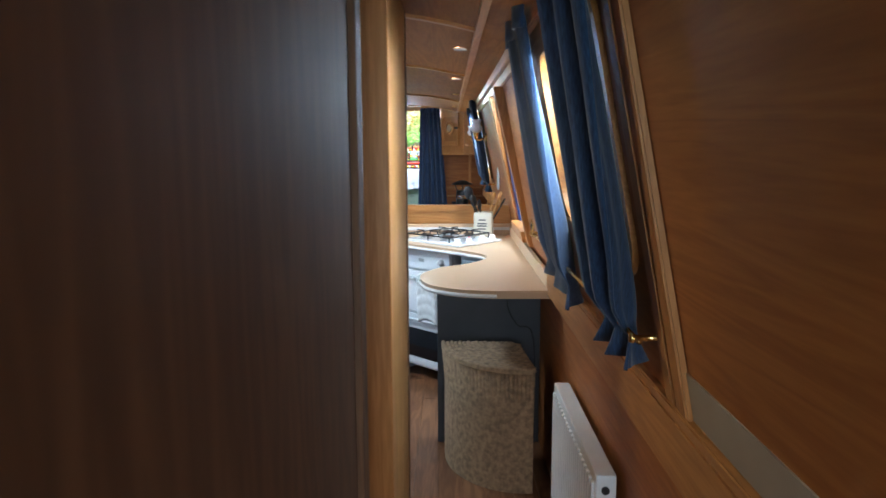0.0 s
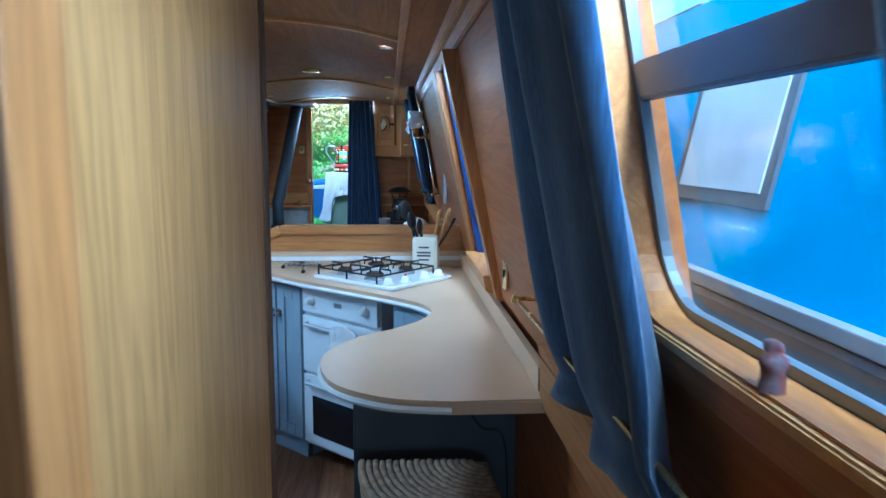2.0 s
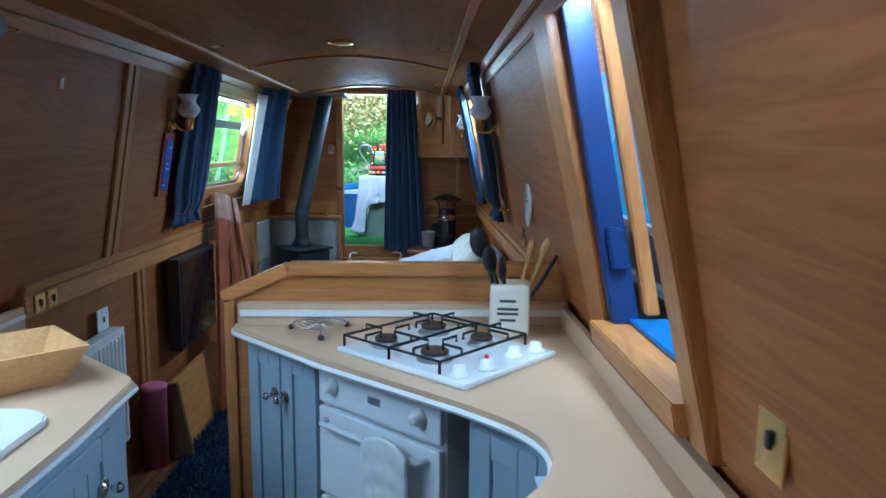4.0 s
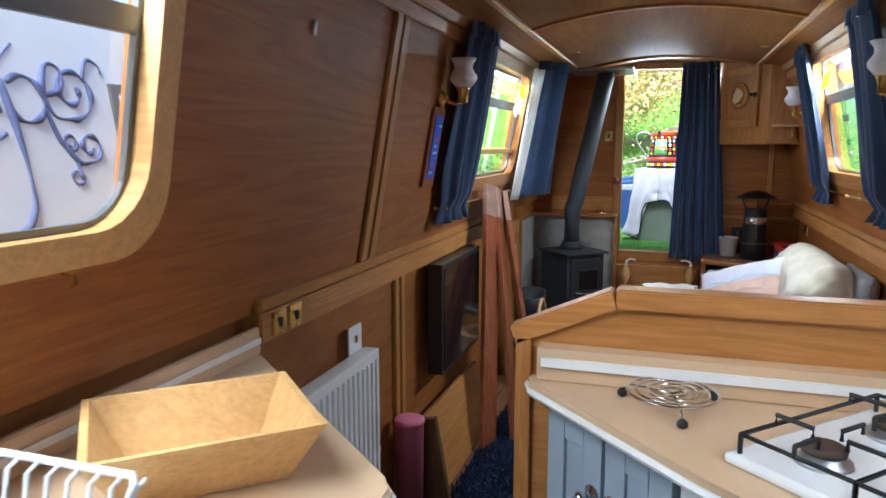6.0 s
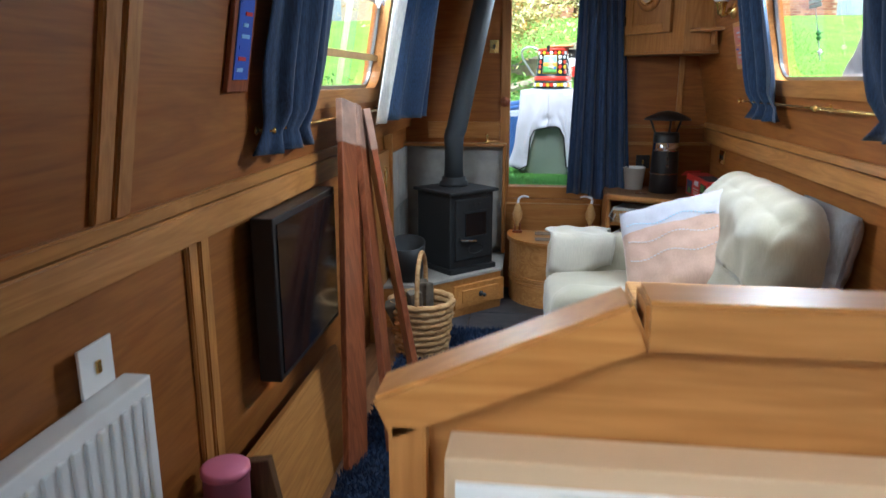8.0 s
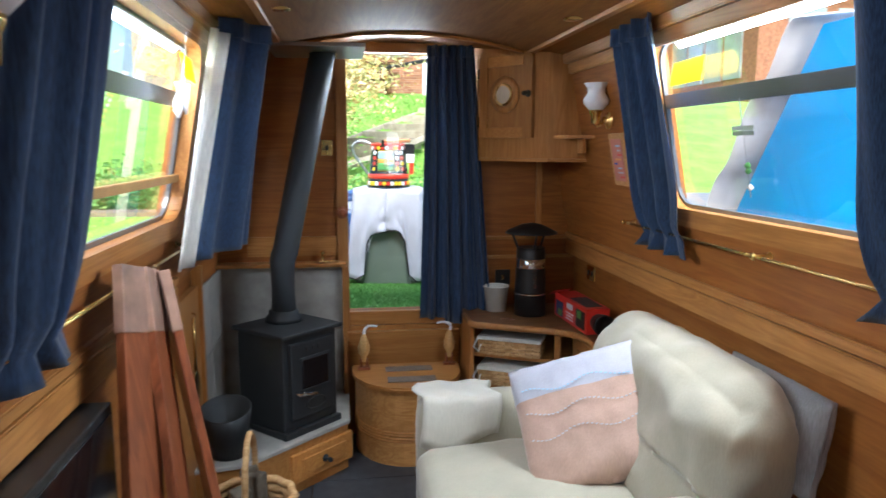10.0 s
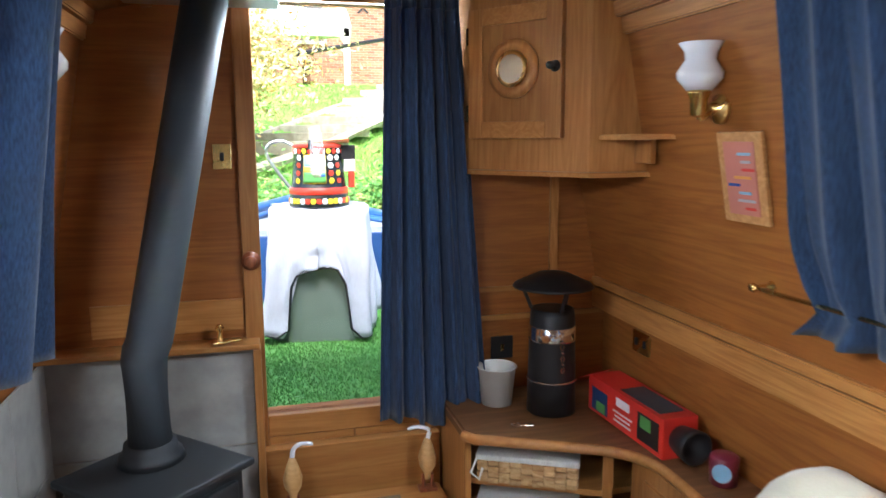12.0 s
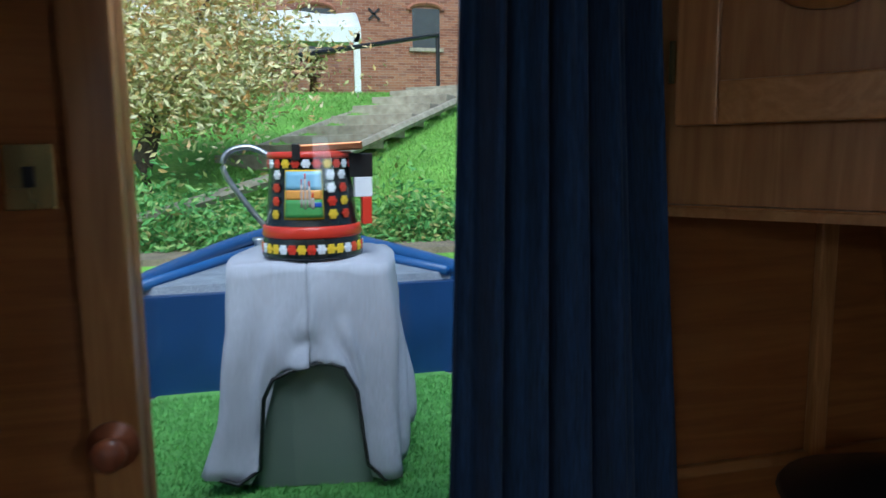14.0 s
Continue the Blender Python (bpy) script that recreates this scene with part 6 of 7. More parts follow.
for z, mt in ((1.42, GREENPAINT), (1.405, GREENPAINT), (1.36, OPAL)):
    part("bead", lathe([(0.003, 0), (0.01, 0.008), (0.003, 0.018)], Matrix.Translation(side("R", 6.85, z, 0.0)), 10), mt, cm, smooth=True)
su = thing("hanging_planter", side("L", 3.98, 1.62), "clear glass bowl with a small succulent hanging at the galley window", "planter")
part("bowl", lathe([(0.02, 0), (0.055, 0.02), (0.065, 0.06), (0.06, 0.06), (0.05, 0.022), (0.018, 0.006)], Matrix.Translation(side("L", 3.98, 1.60, 0.06)), 24), PLASTIC_CLEAR, su, smooth=True)
leaves("succulent", leaf_cloud(lambda r: Vector(side("L", 3.98, 1.65, 0.06)) + Vector((r.gauss(0, 0.016), r.gauss(0, 0.016), abs(r.gauss(0, 0.012)))), 60, 0.022, 8), LEAF_BUSH, su)
bl = thing("window_blind", side("L", 4.1, 1.8), "rolled striped cloth on a rail above the galley window", "blind")
part("roll", tube([side("L", 3.3, 1.79, 0.05), side("L", 4.44, 1.79, 0.05)], 0.035, 12), cloth("striped_cloth", (0.2, 0.22, 0.34)), bl, smooth=True)
for y in (4.0, 4.15, 4.3):
    part("stripe", tube([side("L", y, 1.79, 0.05), side("L", y + 0.03, 1.79, 0.05)], 0.0362, 12), OPAL if y != 4.15 else RED, bl)
part("rod", tube([side("L", 4.44, 1.79, 0.05), side("L", 4.54, 1.79, 0.05)], 0.006, 8), BRASS, bl)

# rug, hearth floor and plank floor
rug = thing("rug", (-0.9, 6.4, 0), "navy shaggy rug along the aisle", "rug")
part("backing", box(-1.15, -0.48, 5.0, 7.72, -0.001, 0.012, 0.003), RUGM, rug)
rr = random.Random(5)
vv, ff = [], []
for _ in range(26000):
    x, y = rr.uniform(-1.15, -0.48), rr.uniform(5.0, 7.72)
    a, h = rr.uniform(0, 6.28), rr.uniform(0.012, 0.03)
    dx, dy, b = 0.006 * math.cos(a), 0.006 * math.sin(a), len(vv)
    lx, ly = rr.gauss(0, 0.012), rr.gauss(0, 0.012)
    vv += [(x - dx + 0.82, y - dy - 6.4, 0.01), (x + dx + 0.82, y + dy - 6.4, 0.01), (x + lx + 0.82, y + ly - 6.4, 0.01 + h)]
    ff.append((b, b + 1, b + 2))
pm = bpy.data.meshes.new("pile")
pm.from_pydata(vv, [], ff)
pm.materials.append(RUGM)
pile = new("pile", pm)
pile.parent = rug
pile.location = (0.08, 0.0, 0)
tagged(pile, kind="stuff")
planks = bpy.data.objects["floor"]
y, row = -1.2, 0
for k in range(17):
    x = -1.34 + k * 0.11
    y = -1.2 - 0.37 * (k % 3)
    while y < 7.72:
        y2 = min(y + 1.2, 7.75)
        if y2 > -1.2:
            part("plank", box(x, x + 0.108, max(y, -1.2), y2 - 0.002, -0.012, -0.002), FLOORW, planks)
        y += 1.2
for i in range(4):
    for j in range(3):
        part("slate_tile", box(-1.335 + 0.46 * i, -0.88 + 0.46 * i, 7.755 + 0.28 * j, 8.03 + 0.28 * j, -0.012, 0.002, 0.002), SLATE, planks)

# ---- outside: well deck and bow ----
tagged(part("deck", prism([(-1.33, 8.67), (0.48, 8.67), (0.33, 10.0), (0.16, 10.5), (-1.01, 10.5), (-1.18, 10.0)], 0.5, 0.575), DECKGREY), "steel well deck of the boat", "deck", kind="structure")
turf = thing("turf_mat", (-0.42, 9.4, 0.575), "bright green artificial turf on the well deck", "turf mat")
part("mat", prism([(-1.3, 8.68), (0.45, 8.68), (0.3, 10.0), (0.13, 10.48), (-0.98, 10.48), (-1.15, 10.0)], 0.576, 0.586), GRASS_TURF, turf)
vv, ff = [], []
for _ in range(30000):
    x, y = rr.uniform(-1.1, 0.2), rr.uniform(8.7, 10.4)
    a = rr.uniform(0, 6.28)
    dx, dy, b = 0.003 * math.cos(a), 0.003 * math.sin(a), len(vv)
    vv += [(x - dx, y - dy, 0.585), (x + dx, y + dy, 0.585), (x + rr.gauss(0, 0.006), y + rr.gauss(0, 0.006), 0.585 + rr.uniform(0.008, 0.02))]
    ff.append((b, b + 1, b + 2))
bmm = bpy.data.meshes.new("blades")
bmm.from_pydata(vv, [], ff)
blades = leaves("blades", bmm, GRASS_TURF, turf)
tagged(blades, kind="stuff")
bow = thing("boat_bow", (-0.42, 10.6, 0.3), "navy painted steel bow of the boat with grey foredeck", "boat bow")
TIP = (-0.45, 12.0)
for sgn, pts in ((-1, [(-1.38, 8.67), (-1.22, 9.8), (-1.02, 10.6), (-0.75, 11.4), TIP]), (1, [(0.53, 8.67), (0.37, 9.8), (0.18, 10.6), (-0.12, 11.4), TIP])):
    c = smooth_line([(*p, 0) for p in pts], 5)
    part("bulwark", sheet(lambda u, v: (c[min(len(c) - 1, int(round(u * (len(c) - 1))))].x, c[min(len(c) - 1, int(round(u * (len(c) - 1))))].y, 0.1 + 0.86 * v + 0.1 * u), len(c) - 1, 4, 0.03), NAVYHULL, bow, smooth=True)
    part("gunwale", tube([(p.x, p.y, 0.965 + 0.1 * i / (len(c) - 1)) for i, p in enumerate(c)], 0.035, 8), plain("blue_gunwale", (0.03, 0.1, 0.28), 0.35), bow, "blue painted gunwale", True)
fd = [(-1.05, 10.5), (0.2, 10.5), (-0.1, 11.35), TIP, (-0.77, 11.35)]
part("foredeck", prism(fd, 0.96, 1.0), DECKGREY, bow, "pale grey foredeck")
part("locker_front", box(-1.04, 0.19, 10.46, 10.5, 0.58, 0.97, 0.004), NAVYHULL, bow)
for x in (-1.02, 0.16):
    part("deck_rim", tube([(x, 10.48, 1.01), (-0.43, 11.75, 1.03)], 0.022, 8), plain("blue_deck_rim", (0.03, 0.1, 0.28), 0.35), bow, "blue rim", True)
part("bollard", lathe([(0.03, 0), (0.025, 0.07), (0.035, 0.085), (0.03, 0.095)], pose(-0.60, 11.2, 1.0), 14), ALU, bow, smooth=True)

gbx = thing("storage_box", (-0.43, 9.63, 0.586), "sage green storage box with an arched front panel", "storage box")
G = pose(-0.42, 9.77, 0.588, 0, 0, -8)
part("body", obox(G, 0.42, 0.40, 0.60, 0.02), SAGE, gbx)
ap = [(-0.155, 0.0), (0.155, 0.0), (0.155, 0.27)] + [(0.155 * math.cos(radians(a)), 0.27 + 0.12 * math.sin(radians(a))) for a in range(15, 180, 15)] + [(-0.155, 0.27)]
bm = bmesh.new()
lo, hi = [bm.verts.new(G @ Vector((x, -0.201, z + 0.002))) for x, z in ap], [bm.verts.new(G @ Vector((x, -0.212, z + 0.002))) for x, z in ap]
bm.faces.new(lo), bm.faces.new(hi[::-1])
for i in range(len(ap)):
    bm.faces.new((lo[i], hi[i], hi[(i + 1) % len(ap)], lo[(i + 1) % len(ap)]))
part("front_panel", bm, plain("dark_sage", (0.16, 0.2, 0.165), 0.5), gbx, "arched green panel")
cv = thing("canvas_cover", (-0.43, 9.63, 1.2), "grey canvas cover draped over the storage box, open at the front", "cover")


def canvas(u, v):
    """A cloth over a box: u round its outline, v from the top's middle down."""
    a = -math.pi / 2 + 2 * math.pi * u
    c, s_ = math.cos(a), math.sin(a)
    k = max(abs(c), abs(s_)) ** 0.7
    ex, ey = 0.225 * c / k, 0.215 * s_ / k
    d = abs(((u + 0.5) % 1) - 0.5)
    drop = 0.26 + 0.32 * min(1.0, d / 0.085) ** 6 - 0.07 * min(1.0, max(0.0, (d - 0.1) / 0.1))
    if v < 0.4:
        t = v / 0.4
        return tuple(G @ Vector((ex * t, ey * t, 0.622 + 0.006 * math.sin(t * 9 + u * 20) * t - 0.012 * t ** 4)))
    t = (v - 0.4) / 0.6
    fl = 1.0 + 0.08 * t + 0.16 * t * noise.noise(Vector((math.cos(a) * 2.4, math.sin(a) * 2.4, t * 2.2))) + (0.06 * math.sin(u * 44) + 0.05 * math.sin(u * 71 + 3 * t) + 0.03 * math.sin(u * 113 + 5 * t) + 0.03 * math.sin(u * 23 + 6 * t)) * t
    fl = 1.03 + 0.05 * t + 1.5 * abs(fl - 1.0 - 0.08 * t)
    return tuple(G @ Vector((ex * fl, ey * fl, 0.61 - drop * t + 0.01 * math.sin(u * 38) * t)))


part("cloth", sheet(canvas, 120, 30, 0.003), GREYCLOTH, cv, smooth=True)
rim_pts = [canvas(u / 60, 1.0) for u in range(-8, 9)]
part("black_edging", tube(rim_pts, 0.006, 6), BLACK, cv, "black bound edge", True)

# painted water can
KZ = 1.214
can = thing("water_can", (-0.42, 9.70, KZ), "painted metal water can with roses, castle picture and red bands", "water can")
K = pose(-0.425, 9.70, KZ, 0, 0, -6)
part("body", lathe([(0.138, 0), (0.14, 0.006), (0.134, 0.055), (0.131, 0.06), (0.131, 0.085), (0.128, 0.09), (0.108, 0.275), (0.11, 0.285), (0.1, 0.285)], K, 40), plain("black_paint", (0.008, 0.012, 0.012), 0.25, fine=0), can, smooth=True)
for r0, r1, z0, z1 in ((0.134, 0.132, 0.056, 0.088), (0.113, 0.112, 0.268, 0.286)):
    part("band", lathe([(r0 + 0.001, z0), (r0 + 0.004, z0 + 0.004), (r1 + 0.004, z1 - 0.004), (r1, z1)], K, 40), REDPAINT, can, "red band", True)


def on_can(a, z, lift=0.0):
    r = (0.139 - 0.005 * z / 0.055 if z < 0.06 else 0.1305 - (z - 0.09) * 0.108) + lift
    return K @ Vector((r * math.sin(a), -r * math.cos(a), z))


def patch(a0, a1, z0, z1, lift, mat, label):
    part("painted_panel", sheet(lambda u, v: tuple(on_can(a0 + (a1 - a0) * u, z0 + (z1 - z0) * v, lift)), 12, 4, 0.0008), mat, can, label, True)


patch(-0.55, 0.30, 0.108, 0.238, 0.0012, YELLOW, "yellow picture border")
patch(-0.53, 0.28, 0.112, 0.160, 0.0022, GREENPAINT, "green field")
patch(-0.53, 0.28, 0.160, 0.185, 0.0022, ORANGEP, "orange hills")
patch(-0.53, 0.28, 0.185, 0.234, 0.0022, SKYPAINT, "blue sky")
for a, w, z0, z1 in ((-0.18, 0.05, 0.14, 0.2), (-0.1, 0.05, 0.135, 0.215), (-0.02, 0.06, 0.14, 0.195), (0.05, 0.06, 0.135, 0.165)):
    patch(a, a + w, z0, z1, 0.0032, plain("castle_grey", (0.45, 0.36, 0.32), 0.5), "painted castle tower")
    patch(a + w * 0.2, a + w * 0.8, z1, z1 + 0.014, 0.0032, REDPAINT, "red turret roof")
patch(0.1, 0.26, 0.14, 0.152, 0.0032, BLUEINK, "blue water")


def rose(a, z, s, mat):
    q = on_can(a, z, 0.0016)
    nrm = (q - (K @ Vector((0, 0, z)))).normalized()
    m = Matrix.Translation(q) @ nrm.to_track_quat("Z", "Y").to_matrix().to_4x4()
    bm = lathe([(s * 0.4, 0), (s * 0.35, 0.003), (0.001, 0.0035)], m, 8)
    for k in range(6):
        t = k * 1.047
        lathe([(s * 0.34, 0), (s * 0.28, 0.002), (0.001, 0.0024)], m @ pose(s * 0.55 * math.cos(t), s * 0.55 * math.sin(t), 0), 7, bm)
    part("rose", bm, mat, can, "painted rose")


for k in range(17):
    rose(-1.5 + k * 0.19, 0.028, 0.017, (YELLOW, REDPAINT, OPAL, YELLOW, YELLOW, OPAL, REDPAINT)[k % 7])
for k in range(11):
    rose(-1.3 + k * 0.25, 0.254, 0.015, (REDPAINT, OPAL, REDPAINT, YELLOW)[k % 4])
for k in range(4):
    rose(0.5, 0.12 + 0.035 * k, 0.017, (YELLOW, REDPAINT, OPAL, OPAL)[k])
    rose(0.82, 0.12 + 0.035 * k, 0.016, (REDPAINT, YELLOW, REDPAINT, OPAL)[k])
    rose(-0.78, 0.12 + 0.035 * k, 0.016, (YELLOW, REDPAINT, REDPAINT, OPAL)[k])
part("handle", tube(smooth_line([K @ Vector(p) for p in ((-0.1, -0.01, 0.27), (-0.16, -0.01, 0.30), (-0.22, -0.01, 0.285), (-0.232, -0.01, 0.235), (-0.18, -0.01, 0.15), (-0.128, -0.01, 0.08))], 5), 0.008, 8), ALU, can, "grey strap handle", True)
for z0, z1, x0, x1, mt in ((0.215, 0.28, 0.085, 0.15, BLACK), (0.16, 0.215, 0.098, 0.148, OPAL), (0.085, 0.16, 0.118, 0.145, REDPAINT)):
    part("spout_panel", obox(K @ pose((x0 + x1) / 2 + 0.02, -0.03, z0, 0, 0, 10), x1 - x0, 0.03, z1 - z0, 0.003), mt, can, "striped spout")
part("lid", obox(K @ pose(0.06, -0.02, 0.286, 0, -3), 0.17, 0.12, 0.022, 0.004), COPPER, can, "copper lid")
part("catch", obox(K @ pose(-0.03, -0.112, 0.262), 0.022, 0.012, 0.045, 0.003), BLACK, can, "black catch")


# ---- neighbouring boats ----
def boat(name, s, x, y0, y1, top, mat, label, wins, base=0.95):
    f = 1 if s == "R" else -1
    root = thing(name, (x + f, (y0 + y1) / 2, -0.2), label, "narrowboat")
    lean = 0.16

    def q(xx):
        return x + f * xx
    bm = bmesh.new()
    hexa(bm, [(q(0), y0, base), (q(1.8), y0, base), (q(1.8), y1, base), (q(0), y1, base)], [(q(lean), y0, top), (q(1.8 - lean), y0, top), (q(1.8 - lean), y1 - 0.25, top), (q(lean), y1 - 0.25, top)])
    part("cabin", bm, mat, root)
    a, b = sorted((q(-0.03), q(1.9)))
    part("hull", box(a, b, y0 - 0.4, y1 + 1.5, -0.2, base - 0.03, 0.02), BLACKHULL, root, "black hull")
    part("rubbing_strake", tube([(q(-0.03), y0, base - 0.22), (q(-0.03), y1 + 1.4, base - 0.22)], 0.03, 8), BLACKHULL, root)
    part("gunwale", box(a, b, y0 - 0.4, y1 + 1.5, base - 0.03, base + 0.004, 0.004), plain("grey_gunwale", (0.24, 0.26, 0.29), 0.5), root, "worn grey gunwale")
    for w0, w1, z0, z1 in wins:
        g = lambda z: (z - base) / (top - base) * lean
        bm = bmesh.new()
        hexa(bm, [(q(g(z0) - 0.012), w0, z0), (q(g(z0) - 0.012), w1, z0), (q(g(z1) - 0.012), w1, z1), (q(g(z1) - 0.012), w0, z1)], [(q(g(z0) + 0.01), w0, z0), (q(g(z0) + 0.01), w1, z0), (q(g(z1) + 0.01), w1, z1), (q(g(z1) + 0.01), w0, z1)])
        w = part("window", bm, GUNMETAL, root, "grey window frame")
        bm = bmesh.new()
        e = 0.035
        hexa(bm, [(q(g(z0 + e) - 0.016), w0 + e, z0 + e), (q(g(z0 + e) - 0.016), w1 - e, z0 + e), (q(g(z1 - e) - 0.016), w1 - e, z1 - e), (q(g(z1 - e) - 0.016), w0 + e, z1 - e)],
             [(q(g(z0 + e)), w0 + e, z0 + e), (q(g(z0 + e)), w1 - e, z0 + e), (q(g(z1 - e)), w1 - e, z1 - e), (q(g(z1 - e)), w0 + e, z1 - e)])
        part("pane", bm, plain("curtained_pane", (0.5, 0.56, 0.6), 0.15, fine=0), w, "pale curtained pane")
    return root


boat("blue_narrowboat", "R", 0.88, -5.0, 7.75, 1.93, BLUEBOAT, "bright blue narrowboat moored close alongside", ((2.8, 3.3, 1.36, 1.7), (5.04, 5.46, 1.36, 1.73), (0.2, 0.7, 1.36, 1.7)), 1.19)
cvb = thing("boat_cover", (1.6, 8.0, 0.95), "silvery canvas cover over the neighbouring boat's deck", "boat cover")
part("canvas", sheet(lambda u, v: (0.95 + 1.55 * u, 7.52 + 0.75 * v, 2.0 - 1.03 * v ** 1.2 + 0.03 * math.sin(v * 20 + u * 4) - 0.08 * abs(u - 0.5)), 16, 24, 0.006), plain("silver_canvas", (0.72, 0.74, 0.78), 0.35, vary=0.25, scale=8), cvb, smooth=True)
wb = boat("white_narrowboat", "L", -2.15, -3.0, 7.0, 1.85, WHITEBOAT, "white narrowboat with scrolled lettering moored alongside", ((5.38, 5.72, 1.28, 1.62), ))
INK = plain("ink_lettering", (0.12, 0.15, 0.3), 0.6, vary=0.4, scale=30.0)


def pen(name, pts, r=0.009):
    """One painted stroke on the white boat's leaning side, from (along, up) points."""
    lean = lambda y, z: (-2.15 - 0.16 * (z - 0.95) / 0.9 + 0.001, y, z)
    line_ = smooth_line([lean(*p) for p in pts], 6)
    part(name, tube(line_, [r * (0.75 + 0.35 * math.sin(k * 0.35)) for k in range(len(line_))], 6), INK, wb, "dark blue scrolled lettering", True)


def curl(cy, cz, r, a0, turns, n=14, shrink=0.75):
    return [(cy + r * (1 - shrink * k / n) * math.cos(a0 + turns * 6.283 * k / n), cz + r * (1 - shrink * k / n) * math.sin(a0 + turns * 6.283 * k / n)) for k in range(n + 1)]


pen("letter", curl(4.80, 1.50, 0.085, 0.3, 0.98, 12, 0.05), 0.012)
pen("letter", [(4.89, 1.60), (4.885, 1.48), (4.90, 1.42), (4.94, 1.44)], 0.012)
pen("letter", [(4.955, 1.60), (4.975, 1.48), (4.99, 1.34), (4.985, 1.22), (4.93, 1.15), (4.84, 1.13)], 0.013)
pen("letter", curl(5.03, 1.545, 0.072, 2.4, -0.95, 12, 0.05), 0.012)
pen("letter", [(5.09, 1.56), (5.17, 1.585), (5.18, 1.65), (5.13, 1.66), (5.10, 1.58), (5.13, 1.50), (5.20, 1.49)] + curl(5.215, 1.58, 0.09, -1.5, 1.35, 16, 0.75), 0.011)
pen("scroll", [(5.10, 1.52), (5.13, 1.42), (5.17, 1.385)] + curl(5.165, 1.415, 0.03, -1.2, 1.0, 8, 0.6), 0.008)
pen("scroll", [(5.14, 1.41), (5.19, 1.35), (5.25, 1.35)] + curl(5.245, 1.40, 0.05, -1.0, 1.1, 12, 0.7), 0.009)
pen("scroll", [(5.18, 1.36), (5.19, 1.30)] + curl(5.17, 1.305, 0.03, 0.0, -1.0, 8, 0.6), 0.007)
pen("scroll", [(4.94, 1.50), (4.92, 1.58), (4.97, 1.66), (5.02, 1.71)], 0.008)
pen("scroll", [(5.27, 1.62), (5.30, 1.69), (5.35, 1.68), (5.36, 1.65)], 0.008)

# ---- land ----
def land(x, y):
    if y < 12.5:
        return -0.1
    if y < 13.0:
        return -0.1 + 0.85 * (y - 12.5) / 0.5
    if y < 13.6:
        return 0.75
    if y < 19.5:
        return 0.75 + (y - 13.6) * 0.29 + 0.04 * math.sin(x * 0.9 + y)
    if y < 28:
        return 2.46 + (y - 19.5) * 0.085
    return 3.18


gy = [-60, -10, 0, 6, 12.4, 12.6, 12.8, 13.0, 13.3] + [13.6 + 0.5 * k for k in range(13)] + [21, 23, 25, 28, 40, 80, 300, 2000]
gx = [-2000, -200, -60, -20] + [-12 + k for k in range(33)] + [40, 120, 400, 2000]
gv = [(x, y, land(x, y)) for y in gy for x in gx]
nx = len(gx)
gf = [(j * nx + i, j * nx + i + 1, (j + 1) * nx + i + 1, (j + 1) * nx + i) for j in range(len(gy) - 1) for i in range(nx - 1)]
gm = bpy.data.meshes.new("ground")
gm.from_pydata(gv, [], gf)
gm.materials.append(LAWN)
tagged(new("ground", gm), "sloping green lawn above the canal bank", "ground", kind="structure")
tagged(part("path", box(-30, 30, 12.98, 13.45, 0.5, 0.765), PATHM), "sandy towpath along the bank", "path", kind="structure")
vv, ff = [], []
for _ in range(60000):
    y = 13.6 + 7 * rr.random() ** 1.5
    x = rr.uniform(-0.8, 3.6) + (y - 13.6) * rr.uniform(-0.3, 0.25)
    z, a = land(x, y), rr.uniform(0, 6.28)
    dx, dy, b = 0.007 * math.cos(a), 0.007 * math.sin(a), len(vv)
    vv += [(x - dx, y - dy, z), (x + dx, y + dy, z), (x + rr.gauss(0, 0.02), y + rr.gauss(0, 0.02), z + rr.uniform(0.02, 0.05))]
    ff.append((b, b + 1, b + 2))
lgm = bpy.data.meshes.new("lawn_grass")
lgm.from_pydata(vv, [], ff)
lgm.materials.append(leaf_mat("grass_blades", [(0.0, (0.12, 0.28, 0.03)), (0.5, (0.2, 0.42, 0.06)), (1.0, (0.32, 0.5, 0.11))]))
tagged(new("lawn_grass", lgm), "short bright green grass on the slope", "grass", kind="stuff")

stair = thing("garden_steps", (0.9, 17, 1.2), "stone steps with edging climbing the lawn", "steps")
for k in range(9):
    t = k / 8
    x, y = -0.5 + 2.9 * t, 15.6 + 3.9 * t
    part("step", obox(pose(x, y, land(x, y) - 0.02, 0, 0, -36), 1.25, 0.4, 0.17, 0.01), STONE, stair)
for o in (-0.68, 0.68):
    d = Vector((2.9, 3.9)).normalized()
    nn = Vector((d.y, -d.x)) * o
    part("edging", tube([(-2.6 + nn.x, 12.9 + 0.9 + nn.y, 0.85), (-0.5 + nn.x, 15.6 + nn.y, land(0, 15.6) + 0.08), (2.5 + nn.x, 19.6 + nn.y, land(0, 19.6) + 0.1)], 0.06, 6), STONE, stair)
rail = thing("handrail", (2.0, 19, 2.4), "black metal handrail beside the steps", "handrail")
part("rail", tube([(-0.2, 17.2, land(0, 17.2) + 1.0), (2.3, 19.5, land(0, 19.5) + 1.0)], 0.035, 8), BLACK, rail)
part("post", tube([(2.3, 19.5, land(0, 19.5)), (2.3, 19.5, land(0, 19.5) + 1.0)], 0.035, 8), BLACK, rail)


